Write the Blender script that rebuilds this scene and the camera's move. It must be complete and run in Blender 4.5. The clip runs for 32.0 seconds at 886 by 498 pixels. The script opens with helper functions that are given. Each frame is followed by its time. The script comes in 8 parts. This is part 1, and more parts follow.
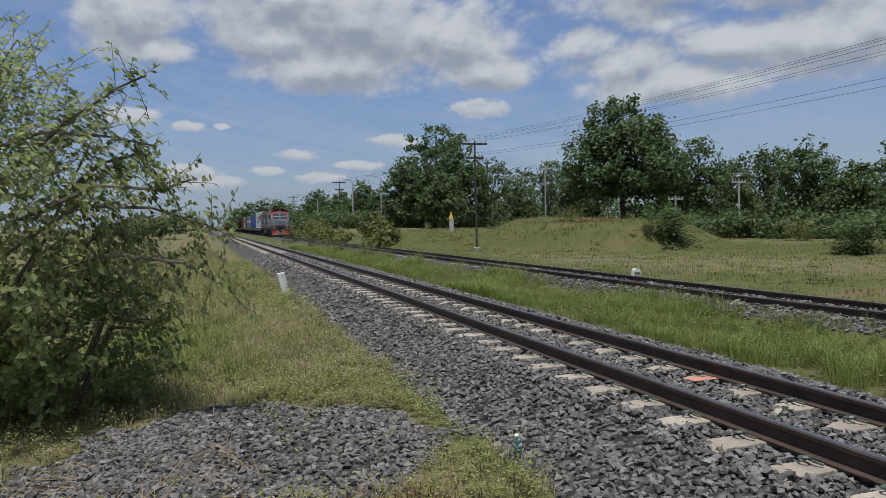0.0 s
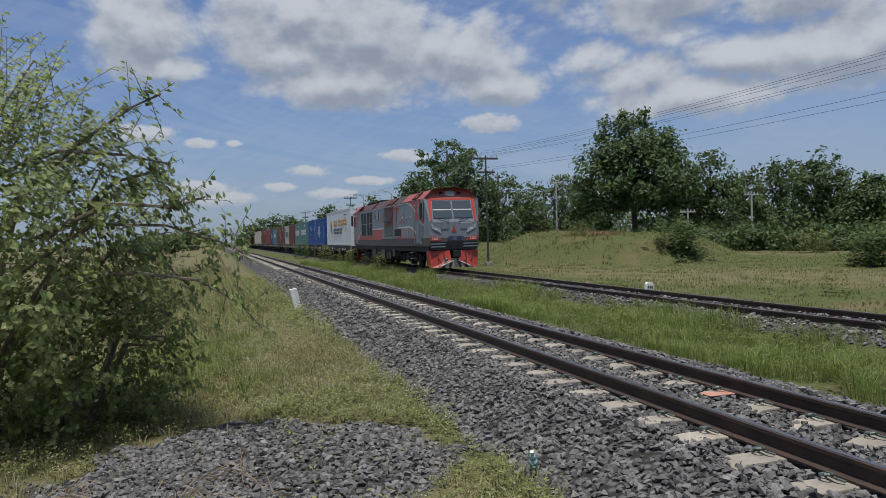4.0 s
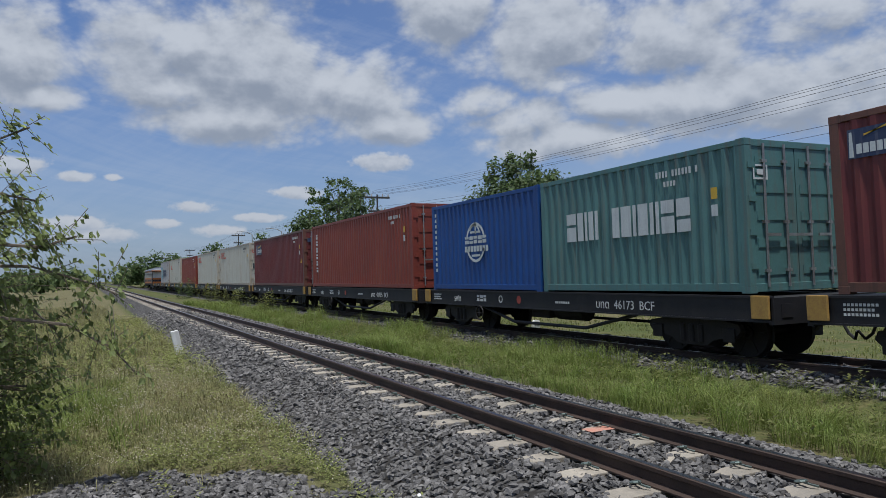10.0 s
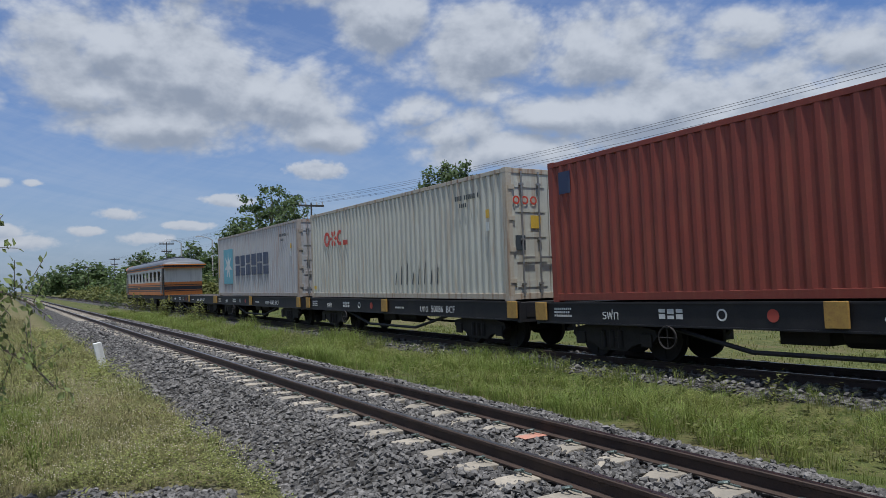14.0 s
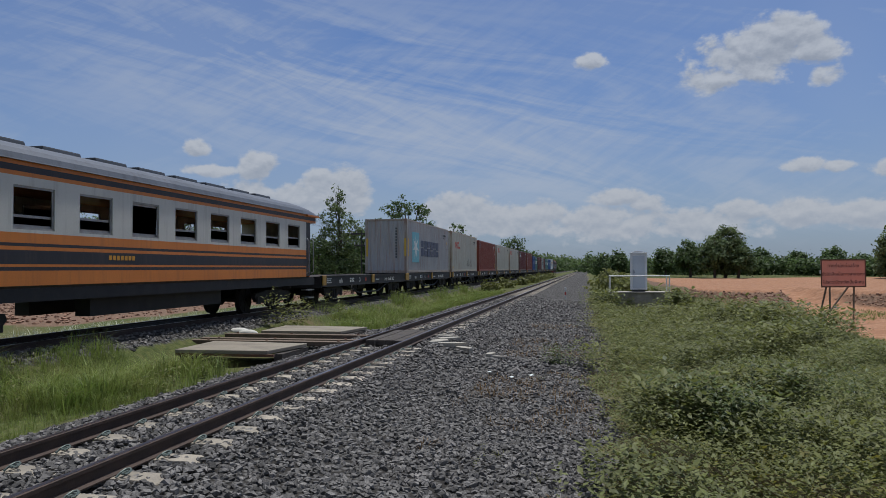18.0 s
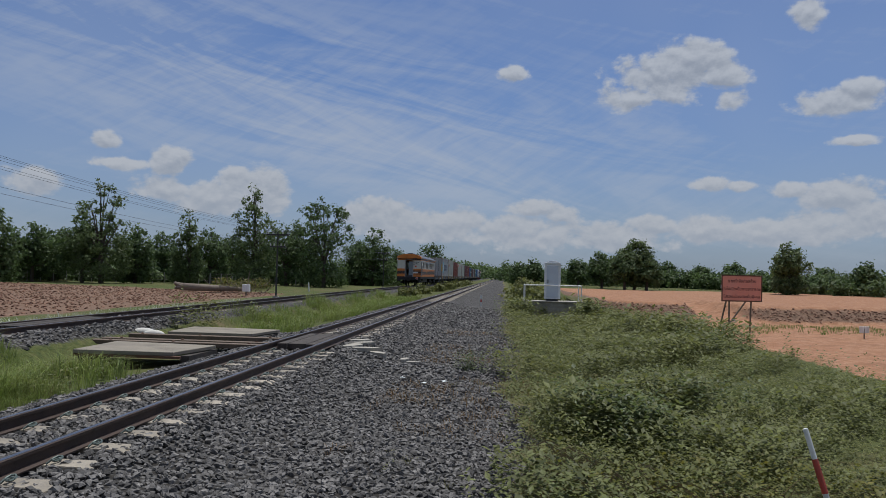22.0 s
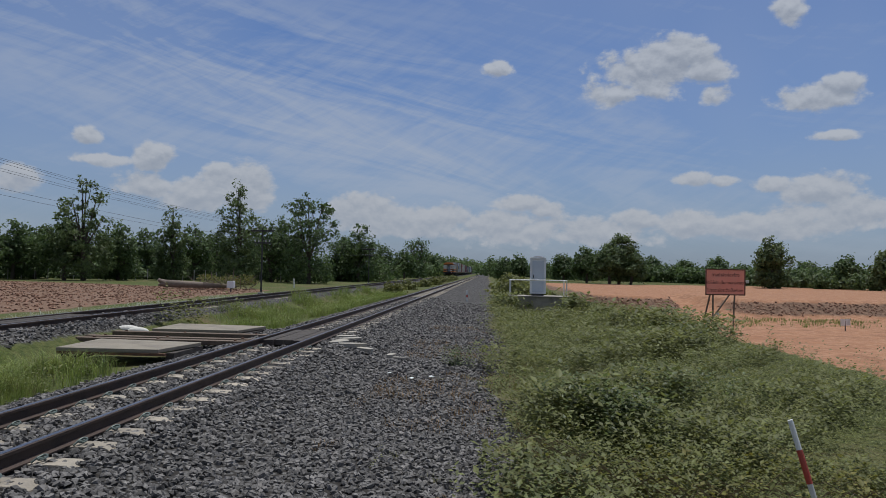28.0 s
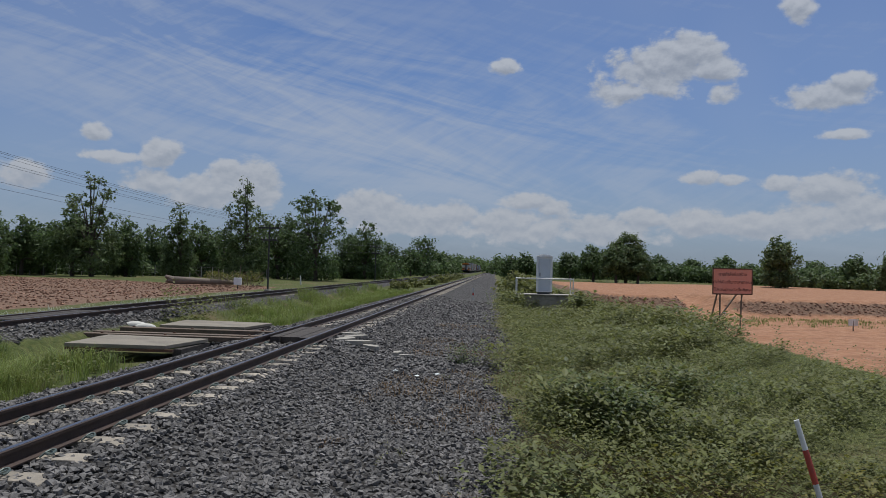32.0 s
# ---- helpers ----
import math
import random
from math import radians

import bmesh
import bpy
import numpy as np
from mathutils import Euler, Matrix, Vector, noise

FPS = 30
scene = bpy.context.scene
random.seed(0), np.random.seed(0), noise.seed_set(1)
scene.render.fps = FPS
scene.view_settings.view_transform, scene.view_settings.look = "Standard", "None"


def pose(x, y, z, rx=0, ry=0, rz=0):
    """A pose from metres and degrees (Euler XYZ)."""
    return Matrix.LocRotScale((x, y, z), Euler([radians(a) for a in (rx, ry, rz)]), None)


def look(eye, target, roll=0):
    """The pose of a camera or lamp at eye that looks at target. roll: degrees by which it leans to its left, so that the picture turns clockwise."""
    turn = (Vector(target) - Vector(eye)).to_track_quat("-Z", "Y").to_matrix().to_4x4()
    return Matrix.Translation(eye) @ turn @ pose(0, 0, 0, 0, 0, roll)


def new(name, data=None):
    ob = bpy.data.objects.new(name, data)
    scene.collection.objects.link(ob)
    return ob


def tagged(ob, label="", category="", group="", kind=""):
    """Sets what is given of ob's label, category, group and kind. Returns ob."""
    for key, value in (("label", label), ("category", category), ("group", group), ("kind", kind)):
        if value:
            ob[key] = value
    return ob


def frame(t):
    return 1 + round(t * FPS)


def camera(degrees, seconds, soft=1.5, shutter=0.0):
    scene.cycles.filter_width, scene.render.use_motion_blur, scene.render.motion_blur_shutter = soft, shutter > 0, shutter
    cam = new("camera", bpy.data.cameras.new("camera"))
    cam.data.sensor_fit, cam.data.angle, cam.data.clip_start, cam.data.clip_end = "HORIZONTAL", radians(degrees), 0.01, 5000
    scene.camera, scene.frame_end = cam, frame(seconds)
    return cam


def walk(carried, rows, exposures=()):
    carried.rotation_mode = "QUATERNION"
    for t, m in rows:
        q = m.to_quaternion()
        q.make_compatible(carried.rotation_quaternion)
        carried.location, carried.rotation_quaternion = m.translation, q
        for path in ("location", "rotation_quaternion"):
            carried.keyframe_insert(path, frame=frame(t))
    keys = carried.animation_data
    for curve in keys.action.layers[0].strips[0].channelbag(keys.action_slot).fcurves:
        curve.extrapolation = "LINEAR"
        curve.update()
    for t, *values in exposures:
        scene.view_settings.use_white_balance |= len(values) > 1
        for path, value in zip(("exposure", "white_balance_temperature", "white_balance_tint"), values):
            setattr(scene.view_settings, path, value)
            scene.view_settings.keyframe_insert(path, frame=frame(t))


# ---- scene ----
# One straight main line (rails at x 3.93 and 5.00, rail heads at z 0) and a loop line at x 11.0 run along y.
# The camera stands beside the main line at x 0, y 0 and turns from +y to -y.
cam = camera(62.6, 32.0, soft=0.6, shutter=0.0)
EXPOSURES = [(0, 0.2, 6250, 10), (2.5, 0.2, 6200, 10), (5, 0.14, 6120, 10), (8, 0.18, 6020, 10), (13, 0.18, 5980, 10), (15.6, 0.38, 6000, 10), (16, 0.36, 6020, 10), (17, 0.08, 6050, 10), (20, -0.06, 6100, 10), (28, -0.1, 6100, 10), (32, -0.1, 6100, 10)]
WALK = [
    (0.0, pose(-0.014, 0.020, 1.518, 87.83, 1.24, -18.32)),
    (0.5, pose(-0.019, 0.043, 1.507, 88.08, 1.30, -17.73)),
    (1.0, pose(-0.017, 0.056, 1.492, 88.47, 1.41, -17.24)),
    (1.5, pose(-0.023, 0.056, 1.485, 88.82, 1.61, -17.01)),
    (2.0, pose(-0.028, 0.057, 1.489, 88.94, 1.61, -16.93)),
    (2.5, pose(-0.022, 0.060, 1.498, 88.93, 1.72, -16.89)),
    (4.5, pose(-0.028, 0.031, 1.530, 89.09, 1.54, -18.19)),
    (5.0, pose(-0.027, 0.042, 1.533, 89.23, 1.09, -20.32)),
    (5.5, pose(-0.021, 0.006, 1.555, 89.45, 0.43, -23.12)),
    (6.0, pose(-0.017, 0.001, 1.560, 89.73, 0.25, -24.06)),
    (6.5, pose(-0.014, 0.001, 1.556, 90.22, 0.30, -24.65)),
    (7.0, pose(-0.007, -0.005, 1.564, 90.55, 0.57, -25.06)),
    (7.5, pose(-0.007, -0.014, 1.566, 91.09, 0.73, -25.56)),
    (8.0, pose(0.001, -0.017, 1.562, 91.46, 0.87, -26.36)),
    (8.5, pose(0.002, -0.008, 1.561, 91.47, 0.86, -26.72)),
    (9.0, pose(0.001, -0.007, 1.560, 91.48, 1.22, -26.58)),
    (9.5, pose(0.004, -0.003, 1.561, 91.55, 1.51, -26.22)),
    (10.0, pose(0.001, -0.001, 1.556, 91.76, 1.68, -25.91)),
    (10.5, pose(-0.003, -0.004, 1.562, 91.81, 1.91, -25.48)),
    (11.0, pose(-0.007, 0.005, 1.559, 91.88, 1.66, -24.87)),
    (11.5, pose(-0.012, 0.006, 1.561, 91.93, 1.50, -24.69)),
    (12.0, pose(-0.007, -0.001, 1.562, 92.00, 1.51, -24.73)),
    (12.5, pose(0.002, -0.009, 1.563, 92.08, 1.70, -24.72)),
    (13.0, pose(0.003, -0.002, 1.560, 92.09, 1.75, -24.77)),
    (13.5, pose(0.012, -0.002, 1.558, 92.12, 1.84, -24.98)),
    (14.0, pose(0.010, 0.000, 1.555, 92.30, 1.80, -31.00)),
    (14.5, pose(0.020, 0.020, 1.550, 92.80, 1.60, -58.00)),
    (15.0, pose(0.030, 0.040, 1.545, 93.30, 1.40, -99.00)),
    (15.5, pose(0.033, 0.049, 1.545, 93.44, 1.26, -135.04)),
    (16.0, pose(0.041, 0.061, 1.543, 92.73, 1.15, -157.23)),
    (16.5, pose(0.027, 0.042, 1.551, 92.75, 0.81, -162.33)),
    (17.0, pose(0.019, 0.033, 1.558, 92.24, 0.86, -167.50)),
    (17.5, pose(0.009, 0.020, 1.562, 91.64, 0.29, -168.26)),
    (18.0, pose(0.005, 0.016, 1.563, 91.57, 0.24, -168.85)),
    (18.5, pose(0.007, 0.016, 1.569, 91.54, 0.12, -169.28)),
    (19.0, pose(0.006, -0.002, 1.566, 91.55, 0.00, -170.28)),
    (19.5, pose(0.004, -0.009, 1.561, 91.56, -0.28, -171.22)),
    (20.0, pose(-0.003, -0.020, 1.559, 91.63, -0.52, -172.24)),
    (20.5, pose(-0.001, -0.013, 1.559, 91.67, -0.72, -172.97)),
    (21.0, pose(0.000, -0.011, 1.557, 91.71, -0.85, -173.58)),
    (21.5, pose(-0.006, -0.007, 1.560, 91.73, -1.08, -174.16)),
    (22.0, pose(-0.020, -0.000, 1.560, 92.06, -1.45, -175.30)),
    (22.5, pose(-0.012, -0.003, 1.556, 92.24, -1.56, -175.83)),
    (23.0, pose(-0.011, -0.001, 1.556, 92.35, -1.48, -175.95)),
    (23.5, pose(-0.007, 0.002, 1.555, 92.39, -1.34, -176.06)),
    (24.0, pose(-0.009, -0.005, 1.560, 92.23, -0.78, -176.06)),
    (24.5, pose(-0.012, -0.013, 1.560, 92.21, -0.36, -175.94)),
    (25.0, pose(-0.005, -0.007, 1.561, 92.10, -0.34, -175.92)),
    (25.5, pose(-0.010, -0.004, 1.559, 91.93, -0.42, -175.84)),
    (27.5, pose(-0.003, -0.011, 1.557, 91.69, -1.13, -176.29)),
    (28.0, pose(-0.000, -0.000, 1.555, 91.73, -1.15, -176.44)),
    (28.5, pose(-0.004, -0.006, 1.552, 91.72, -1.24, -176.48)),
    (29.0, pose(-0.006, -0.001, 1.554, 91.69, -1.33, -176.61)),
    (29.5, pose(-0.008, -0.009, 1.554, 91.68, -1.34, -176.54)),
    (30.0, pose(-0.005, -0.007, 1.556, 91.69, -1.49, -176.42)),
    (30.5, pose(-0.003, -0.006, 1.555, 91.69, -1.47, -176.34)),
    (31.0, pose(-0.004, -0.008, 1.555, 91.68, -1.45, -176.24)),
    (31.5, pose(-0.002, -0.003, 1.558, 91.63, -1.36, -176.06)),
    (32.0, pose(-0.001, 0.010, 1.557, 91.55, -1.44, -175.94)),
]

walk(cam, WALK, EXPOSURES)

# ---- world and sun ----
SUN_EL, SUN_AZ = 77.0, -158.0        # height, and compass angle from +y towards +x
world = bpy.data.worlds.new("sky")
scene.world = world
world.use_nodes = True


def sky_nodes():
    nt = world.node_tree
    nt.nodes.clear()
    N, L = nt.nodes.new, nt.links.new

    def val(op, a, b=None, c=None, clamp=False):
        n = N("ShaderNodeMath")
        n.operation, n.use_clamp = op, clamp
        for i, v in enumerate((a, b, c)):
            if v is None:
                continue
            if isinstance(v, (int, float)):
                n.inputs[i].default_value = v
            else:
                L(v, n.inputs[i])
        return n.outputs[0]

    def ramp(v, lo, hi):
        n = N("ShaderNodeMapRange")
        n.interpolation_type = "SMOOTHSTEP"
        L(v, n.inputs[0])
        n.inputs[1].default_value, n.inputs[2].default_value = lo, hi
        return n.outputs[0]

    def noise_of(vec, scale, detail, rough, dist=0.0):
        n = N("ShaderNodeTexNoise")
        L(vec, n.inputs["Vector"])
        n.inputs["Scale"].default_value, n.inputs["Detail"].default_value = scale, detail
        n.inputs["Roughness"].default_value, n.inputs["Distortion"].default_value = rough, dist
        return n.outputs[0]

    def mix(f, a, b):
        n = N("ShaderNodeMix")
        n.data_type = "RGBA"
        if isinstance(f, float):
            n.inputs[0].default_value = f
        else:
            L(f, n.inputs[0])
        for s, v in ((6, a), (7, b)):
            if isinstance(v, tuple):
                n.inputs[s].default_value = (*v, 1)
            else:
                L(v, n.inputs[s])
        return n.outputs[2]

    tc = N("ShaderNodeTexCoord")
    sep = N("ShaderNodeSeparateXYZ")
    L(tc.outputs["Generated"], sep.inputs[0])
    x, y, z = sep.outputs
    el = val("ARCSINE", z)
    # compass angle (0 at +y, 90 at +x, 180 at -y) and height in degrees
    A = val("ADD", val("MULTIPLY", val("ARCTAN2", val("MULTIPLY", y, -1.0), x), 57.2958), 90.0)
    E = val("MULTIPLY", el, 57.2958)

    def vector(a, e, turn=0.0):
        """A flat place on the sky, turned so that its first axis leans down to the right by so many degrees."""
        c, s = math.cos(radians(turn)), math.sin(radians(turn))
        n = N("ShaderNodeCombineXYZ")
        L(val("SUBTRACT", val("MULTIPLY", a, c), val("MULTIPLY", e, s)), n.inputs[0])
        L(val("ADD", val("MULTIPLY", a, s), val("MULTIPLY", e, c)), n.inputs[1])
        return n.outputs[0]

    def stretched(v, sx, sy):
        n = N("ShaderNodeVectorMath")
        n.operation = "MULTIPLY"
        L(v, n.inputs[0])
        n.inputs[1].default_value = (sx, sy, 1)
        return n.outputs[0]

    def puffs(v, scale):
        n = N("ShaderNodeTexVoronoi")
        n.voronoi_dimensions, n.feature, n.normalize = "2D", "SMOOTH_F1", True
        L(v, n.inputs["Vector"])
        n.inputs["Scale"].default_value, n.inputs["Detail"].default_value, n.inputs["Roughness"].default_value = scale, 3.0, 0.55
        n.inputs["Smoothness"].default_value = 0.35
        return n.outputs["Distance"]

    def edge_of(e, k):
        v = stretched(vector(A, e), 0.85, 1.25)
        a = val("SUBTRACT", noise_of(v, 0.16 * k, 8.0, 0.57, 0.3), 0.5)
        b = val("SUBTRACT", 0.32, puffs(v, 0.42 * k))
        return val("ADD", val("MULTIPLY", a, 1.5), val("MULTIPLY", b, 0.75))

    def heap_of(lumps, v):
        """One at the middle of the nearest lump, nought at its rim."""
        far = None
        for a, h0, w, h in lumps:
            n = N("ShaderNodeVectorMath")
            n.operation = "MULTIPLY_ADD"
            L(v, n.inputs[0])
            n.inputs[1].default_value, n.inputs[2].default_value = (1 / w, 1 / h, 0), (-a / w, -h0 / h, 0)
            m = N("ShaderNodeVectorMath")
            m.operation = "LENGTH"
            L(n.outputs[0], m.inputs[0])
            far = m.outputs["Value"] if far is None else val("MINIMUM", far, m.outputs["Value"])
        return val("SUBTRACT", 1.0, val("MINIMUM", far, 2.0))

    def cloud(lumps, k, up, thick, soft):
        """Cover and shade of a heap: white where it faces up, grey underneath and in its depth."""
        e2 = val("ADD", E, up)
        h, h2 = heap_of(lumps, vector(A, E)), heap_of(lumps, vector(A, e2))
        d, d2 = edge_of(E, k), edge_of(e2, k)
        body = val("ADD", val("MINIMUM", val("MULTIPLY", h, 1.4), 0.75), val("MULTIPLY", d, 1.5))
        cover = ramp(body, -0.12, soft)
        shade = val("ADD", val("MULTIPLY", val("SUBTRACT", h2, h), thick), val("MULTIPLY", val("SUBTRACT", d2, d), 1.5))
        shade = val("ADD", shade, val("MULTIPLY", body, 0.30))
        return cover, ramp(shade, -0.45, 0.85)

    big_cover, big_shade = cloud(LUMPS, 1.0, 1.2, 1.0, 0.62)
    small_cover, small_shade = cloud(PUFFS, 2.3, 0.45, 0.7, 0.5)
    # thin ice cloud: a wide veil with fine ripples in the -y half, faint streaks elsewhere
    va = val("MULTIPLY", val("SUBTRACT", A, 168.0), 1 / 30.0)
    ve = val("MULTIPLY", val("SUBTRACT", val("ADD", E, val("MULTIPLY", val("SUBTRACT", A, 168.0), 0.17)), 12.0), 1 / 6.5)
    veil = ramp(val("SUBTRACT", 1.0, val("SQRT", val("ADD", val("MULTIPLY", va, va), val("MULTIPLY", ve, ve)))), -0.35, 0.7)
    lean = vector(A, E, 11.0)
    streak = noise_of(stretched(lean, 0.045, 0.32), 1.0, 9.0, 0.62, 0.8)
    ripple = noise_of(stretched(vector(A, E, -28.0), 0.25, 1.6), 1.0, 5.0, 0.6, 0.6)
    thin = val("MULTIPLY", ramp(val("ADD", streak, val("MULTIPLY", val("SUBTRACT", ripple, 0.5), 0.24)), 0.30, 0.72), val("ADD", 0.30, val("MULTIPLY", veil, 0.45)))
    broad = val("MULTIPLY", ramp(noise_of(vector(A, E), 0.035, 3.0, 0.5), 0.3, 0.7), 0.22)
    # broken cloud overhead, on a level layer, added above the view to raise diffuse light
    zz = val("MAXIMUM", z, 0.2)
    layer = N("ShaderNodeCombineXYZ")
    L(val("DIVIDE", x, zz), layer.inputs[0]), L(val("DIVIDE", y, zz), layer.inputs[1])
    deck = noise_of(layer.outputs[0], 1.1, 8.0, 0.6, 0.4)
    fill_deck_cover = val("MULTIPLY", ramp(deck, 0.40, 0.60), ramp(el, 0.40, 0.62))
    # haze low down
    haze = val("POWER", ramp(el, 0.40, -0.02), 1.5)
    tint = N("ShaderNodeVectorMath")
    tint.operation = "MULTIPLY"
    sky = N("ShaderNodeTexSky")
    sky.sky_type, sky.sun_disc = "NISHITA", False
    sky.sun_elevation, sky.sun_rotation = radians(SUN_EL), radians(SUN_AZ)
    sky.air_density, sky.dust_density, sky.ozone_density = 1.0, 1.2, 2.0
    L(sky.outputs[0], tint.inputs[0])
    tint.inputs[1].default_value = SKY_TINT
    col = tint.outputs[0]
    col = mix(val("MULTIPLY", haze, 0.52), col, (4.3, 5.0, 6.1))
    col = mix(val("MAXIMUM", thin, broad), col, (6.3, 6.8, 7.6))
    low = ramp(el, 0.04, 0.24)
    lit = mix(low, (7.0, 7.1, 7.3), (7.4, 7.6, 7.9))
    deep = mix(low, (4.6, 5.1, 5.9), (3.7, 4.1, 4.8))
    col = mix(val("MULTIPLY", big_cover, 0.96), col, mix(big_shade, lit, deep))
    col = mix(val("MULTIPLY", small_cover, 0.90), col, mix(val("MULTIPLY", small_shade, 0.8), lit, deep))
    col = mix(val("MULTIPLY", fill_deck_cover, 0.95), col, mix(ramp(deck, 0.5, 0.75), (8.6, 8.7, 8.9), (6.4, 6.6, 7.0)))
    below = ramp(el, -0.01, -0.08)
    col = mix(below, col, (1.6, 1.6, 1.3))
    bg = N("ShaderNodeBackground")
    bg.inputs[1].default_value = SKY_STRENGTH
    L(col, bg.inputs[0])
    out = N("ShaderNodeOutputWorld")
    L(bg.outputs[0], out.inputs[0])


# clouds: compass angle, height, half width and half height in degrees; large heaps, then small ones
LUMPS = [
    (-4.4, 15.3, 4.2, 4.0), (-2.7, 12.8, 2.7, 1.3), (5.7, 16.9, 6.7, 3.8), (11.8, 15.6, 8.9, 5.3), (18.8, 14.1, 6.2, 3.8), (10.5, 11.9, 8.9, 2.2),
    (22.3, 11.4, 3.6, 1.8), (5.6, 13.8, 4.9, 2.2), (34.9, 17.6, 8.0, 4.0), (43.4, 17.1, 8.9, 3.6), (40.3, 12.2, 5.3, 2.2), (47.1, 11.9, 7.6, 3.1),
    (52.6, 10.9, 5.3, 2.7), (32.5, 11.5, 5.3, 1.8), (35.9, 10.0, 7.6, 2.0), (29.5, 12.9, 3.1, 1.8), (53.9, 16.7, 5.3, 2.2), (27, 19.7, 5, 3.2),
    (59.2, 12.4, 7.1, 4.0), (70, 9, 8, 4), (15, 24, 14, 4), (44, 26, 16, 5), (85, 9, 12, 4), (110, 8, 11, 3), (128, 7, 8, 2.5),
    (218, 6, 7, 2.5), (-60, 9, 15, 4),
]
PUFFS = [
    (21.3, 8.6, 2.7, 0.8), (-0.8, 7.4, 1.4, 0.4), (1.7, 7.4, 0.8, 0.3), (7.1, 5.3, 1.6, 0.5), (14.9, 6.4, 2.4, 0.5), (4.9, 4.1, 1.3, 0.4), (-0.8, 4.1, 2.7, 0.6),
    (12.0, 4.5, 2.0, 0.4), (9.1, 3.6, 1.8, 0.5), (0.5, 3.3, 4.0, 0.6), (-4.5, 8.1, 2.2, 0.7),
    (192.1, 15.2, 4.2, 2.1), (194.3, 16.3, 2.8, 1.5), (189.4, 13.7, 2.4, 1.1), (196.2, 15.1, 2.0, 1.2), (203.7, 12.6, 2.8, 1.1), (205.1, 13.3, 1.5, 0.8),
    (196.8, 13.2, 1.2, 0.8), (180.6, 15.7, 1.4, 0.7), (201.7, 18.7, 1.3, 1.2), (154.5, 7.9, 1.6, 1.1), (150.2, 9.0, 1.0, 0.7), (151.1, 7.5, 2.3, 0.5),
    (159.3, 6.8, 1.5, 1.2), (154.3, 5.7, 2.4, 1.0), (176.6, 4.3, 2.7, 1.2), (182.4, 5.4, 2.4, 0.8), (184.3, 4.9, 1.4, 0.7), (191.4, 4.1, 2.4, 0.9),
    (194.9, 3.9, 2.8, 1.2), (200.8, 6.7, 1.5, 0.7), (195.1, 7.2, 1.7, 0.6), (197.4, 7.0, 1.2, 0.4), (145.6, 5.8, 1.9, 1.1), (204.8, 9.9, 1.8, 0.4),
    (161.3, 6.1, 2.2, 2.0), (157.5, 5.3, 3.1, 1.4), (170.4, 4.3, 3.1, 1.8), (174.0, 3.9, 3.6, 1.4), (181.5, 3.5, 5.3, 1.5), (188.5, 3.2, 5.3, 1.2),
    (199.3, 3.6, 4.4, 1.1), (203.0, 4.2, 3.6, 1.3), (203.7, 6.2, 2.8, 1.5), (206.5, 4.7, 3.6, 1.1),
]
SKY_TINT = (0.78, 0.97, 1.30)
SKY_STRENGTH = 0.066
sky_nodes()
sun = new("sun", bpy.data.lights.new("sun", "SUN"))
sun.data.energy, sun.data.angle, sun.data.color = 3.9, radians(2.5), (1.0, 0.96, 0.89)
_s = Vector((math.sin(radians(SUN_AZ)) * math.cos(radians(SUN_EL)), math.cos(radians(SUN_AZ)) * math.cos(radians(SUN_EL)), math.sin(radians(SUN_EL))))
sun.matrix_world = look(tuple(_s * 50), (0, 0, 0))


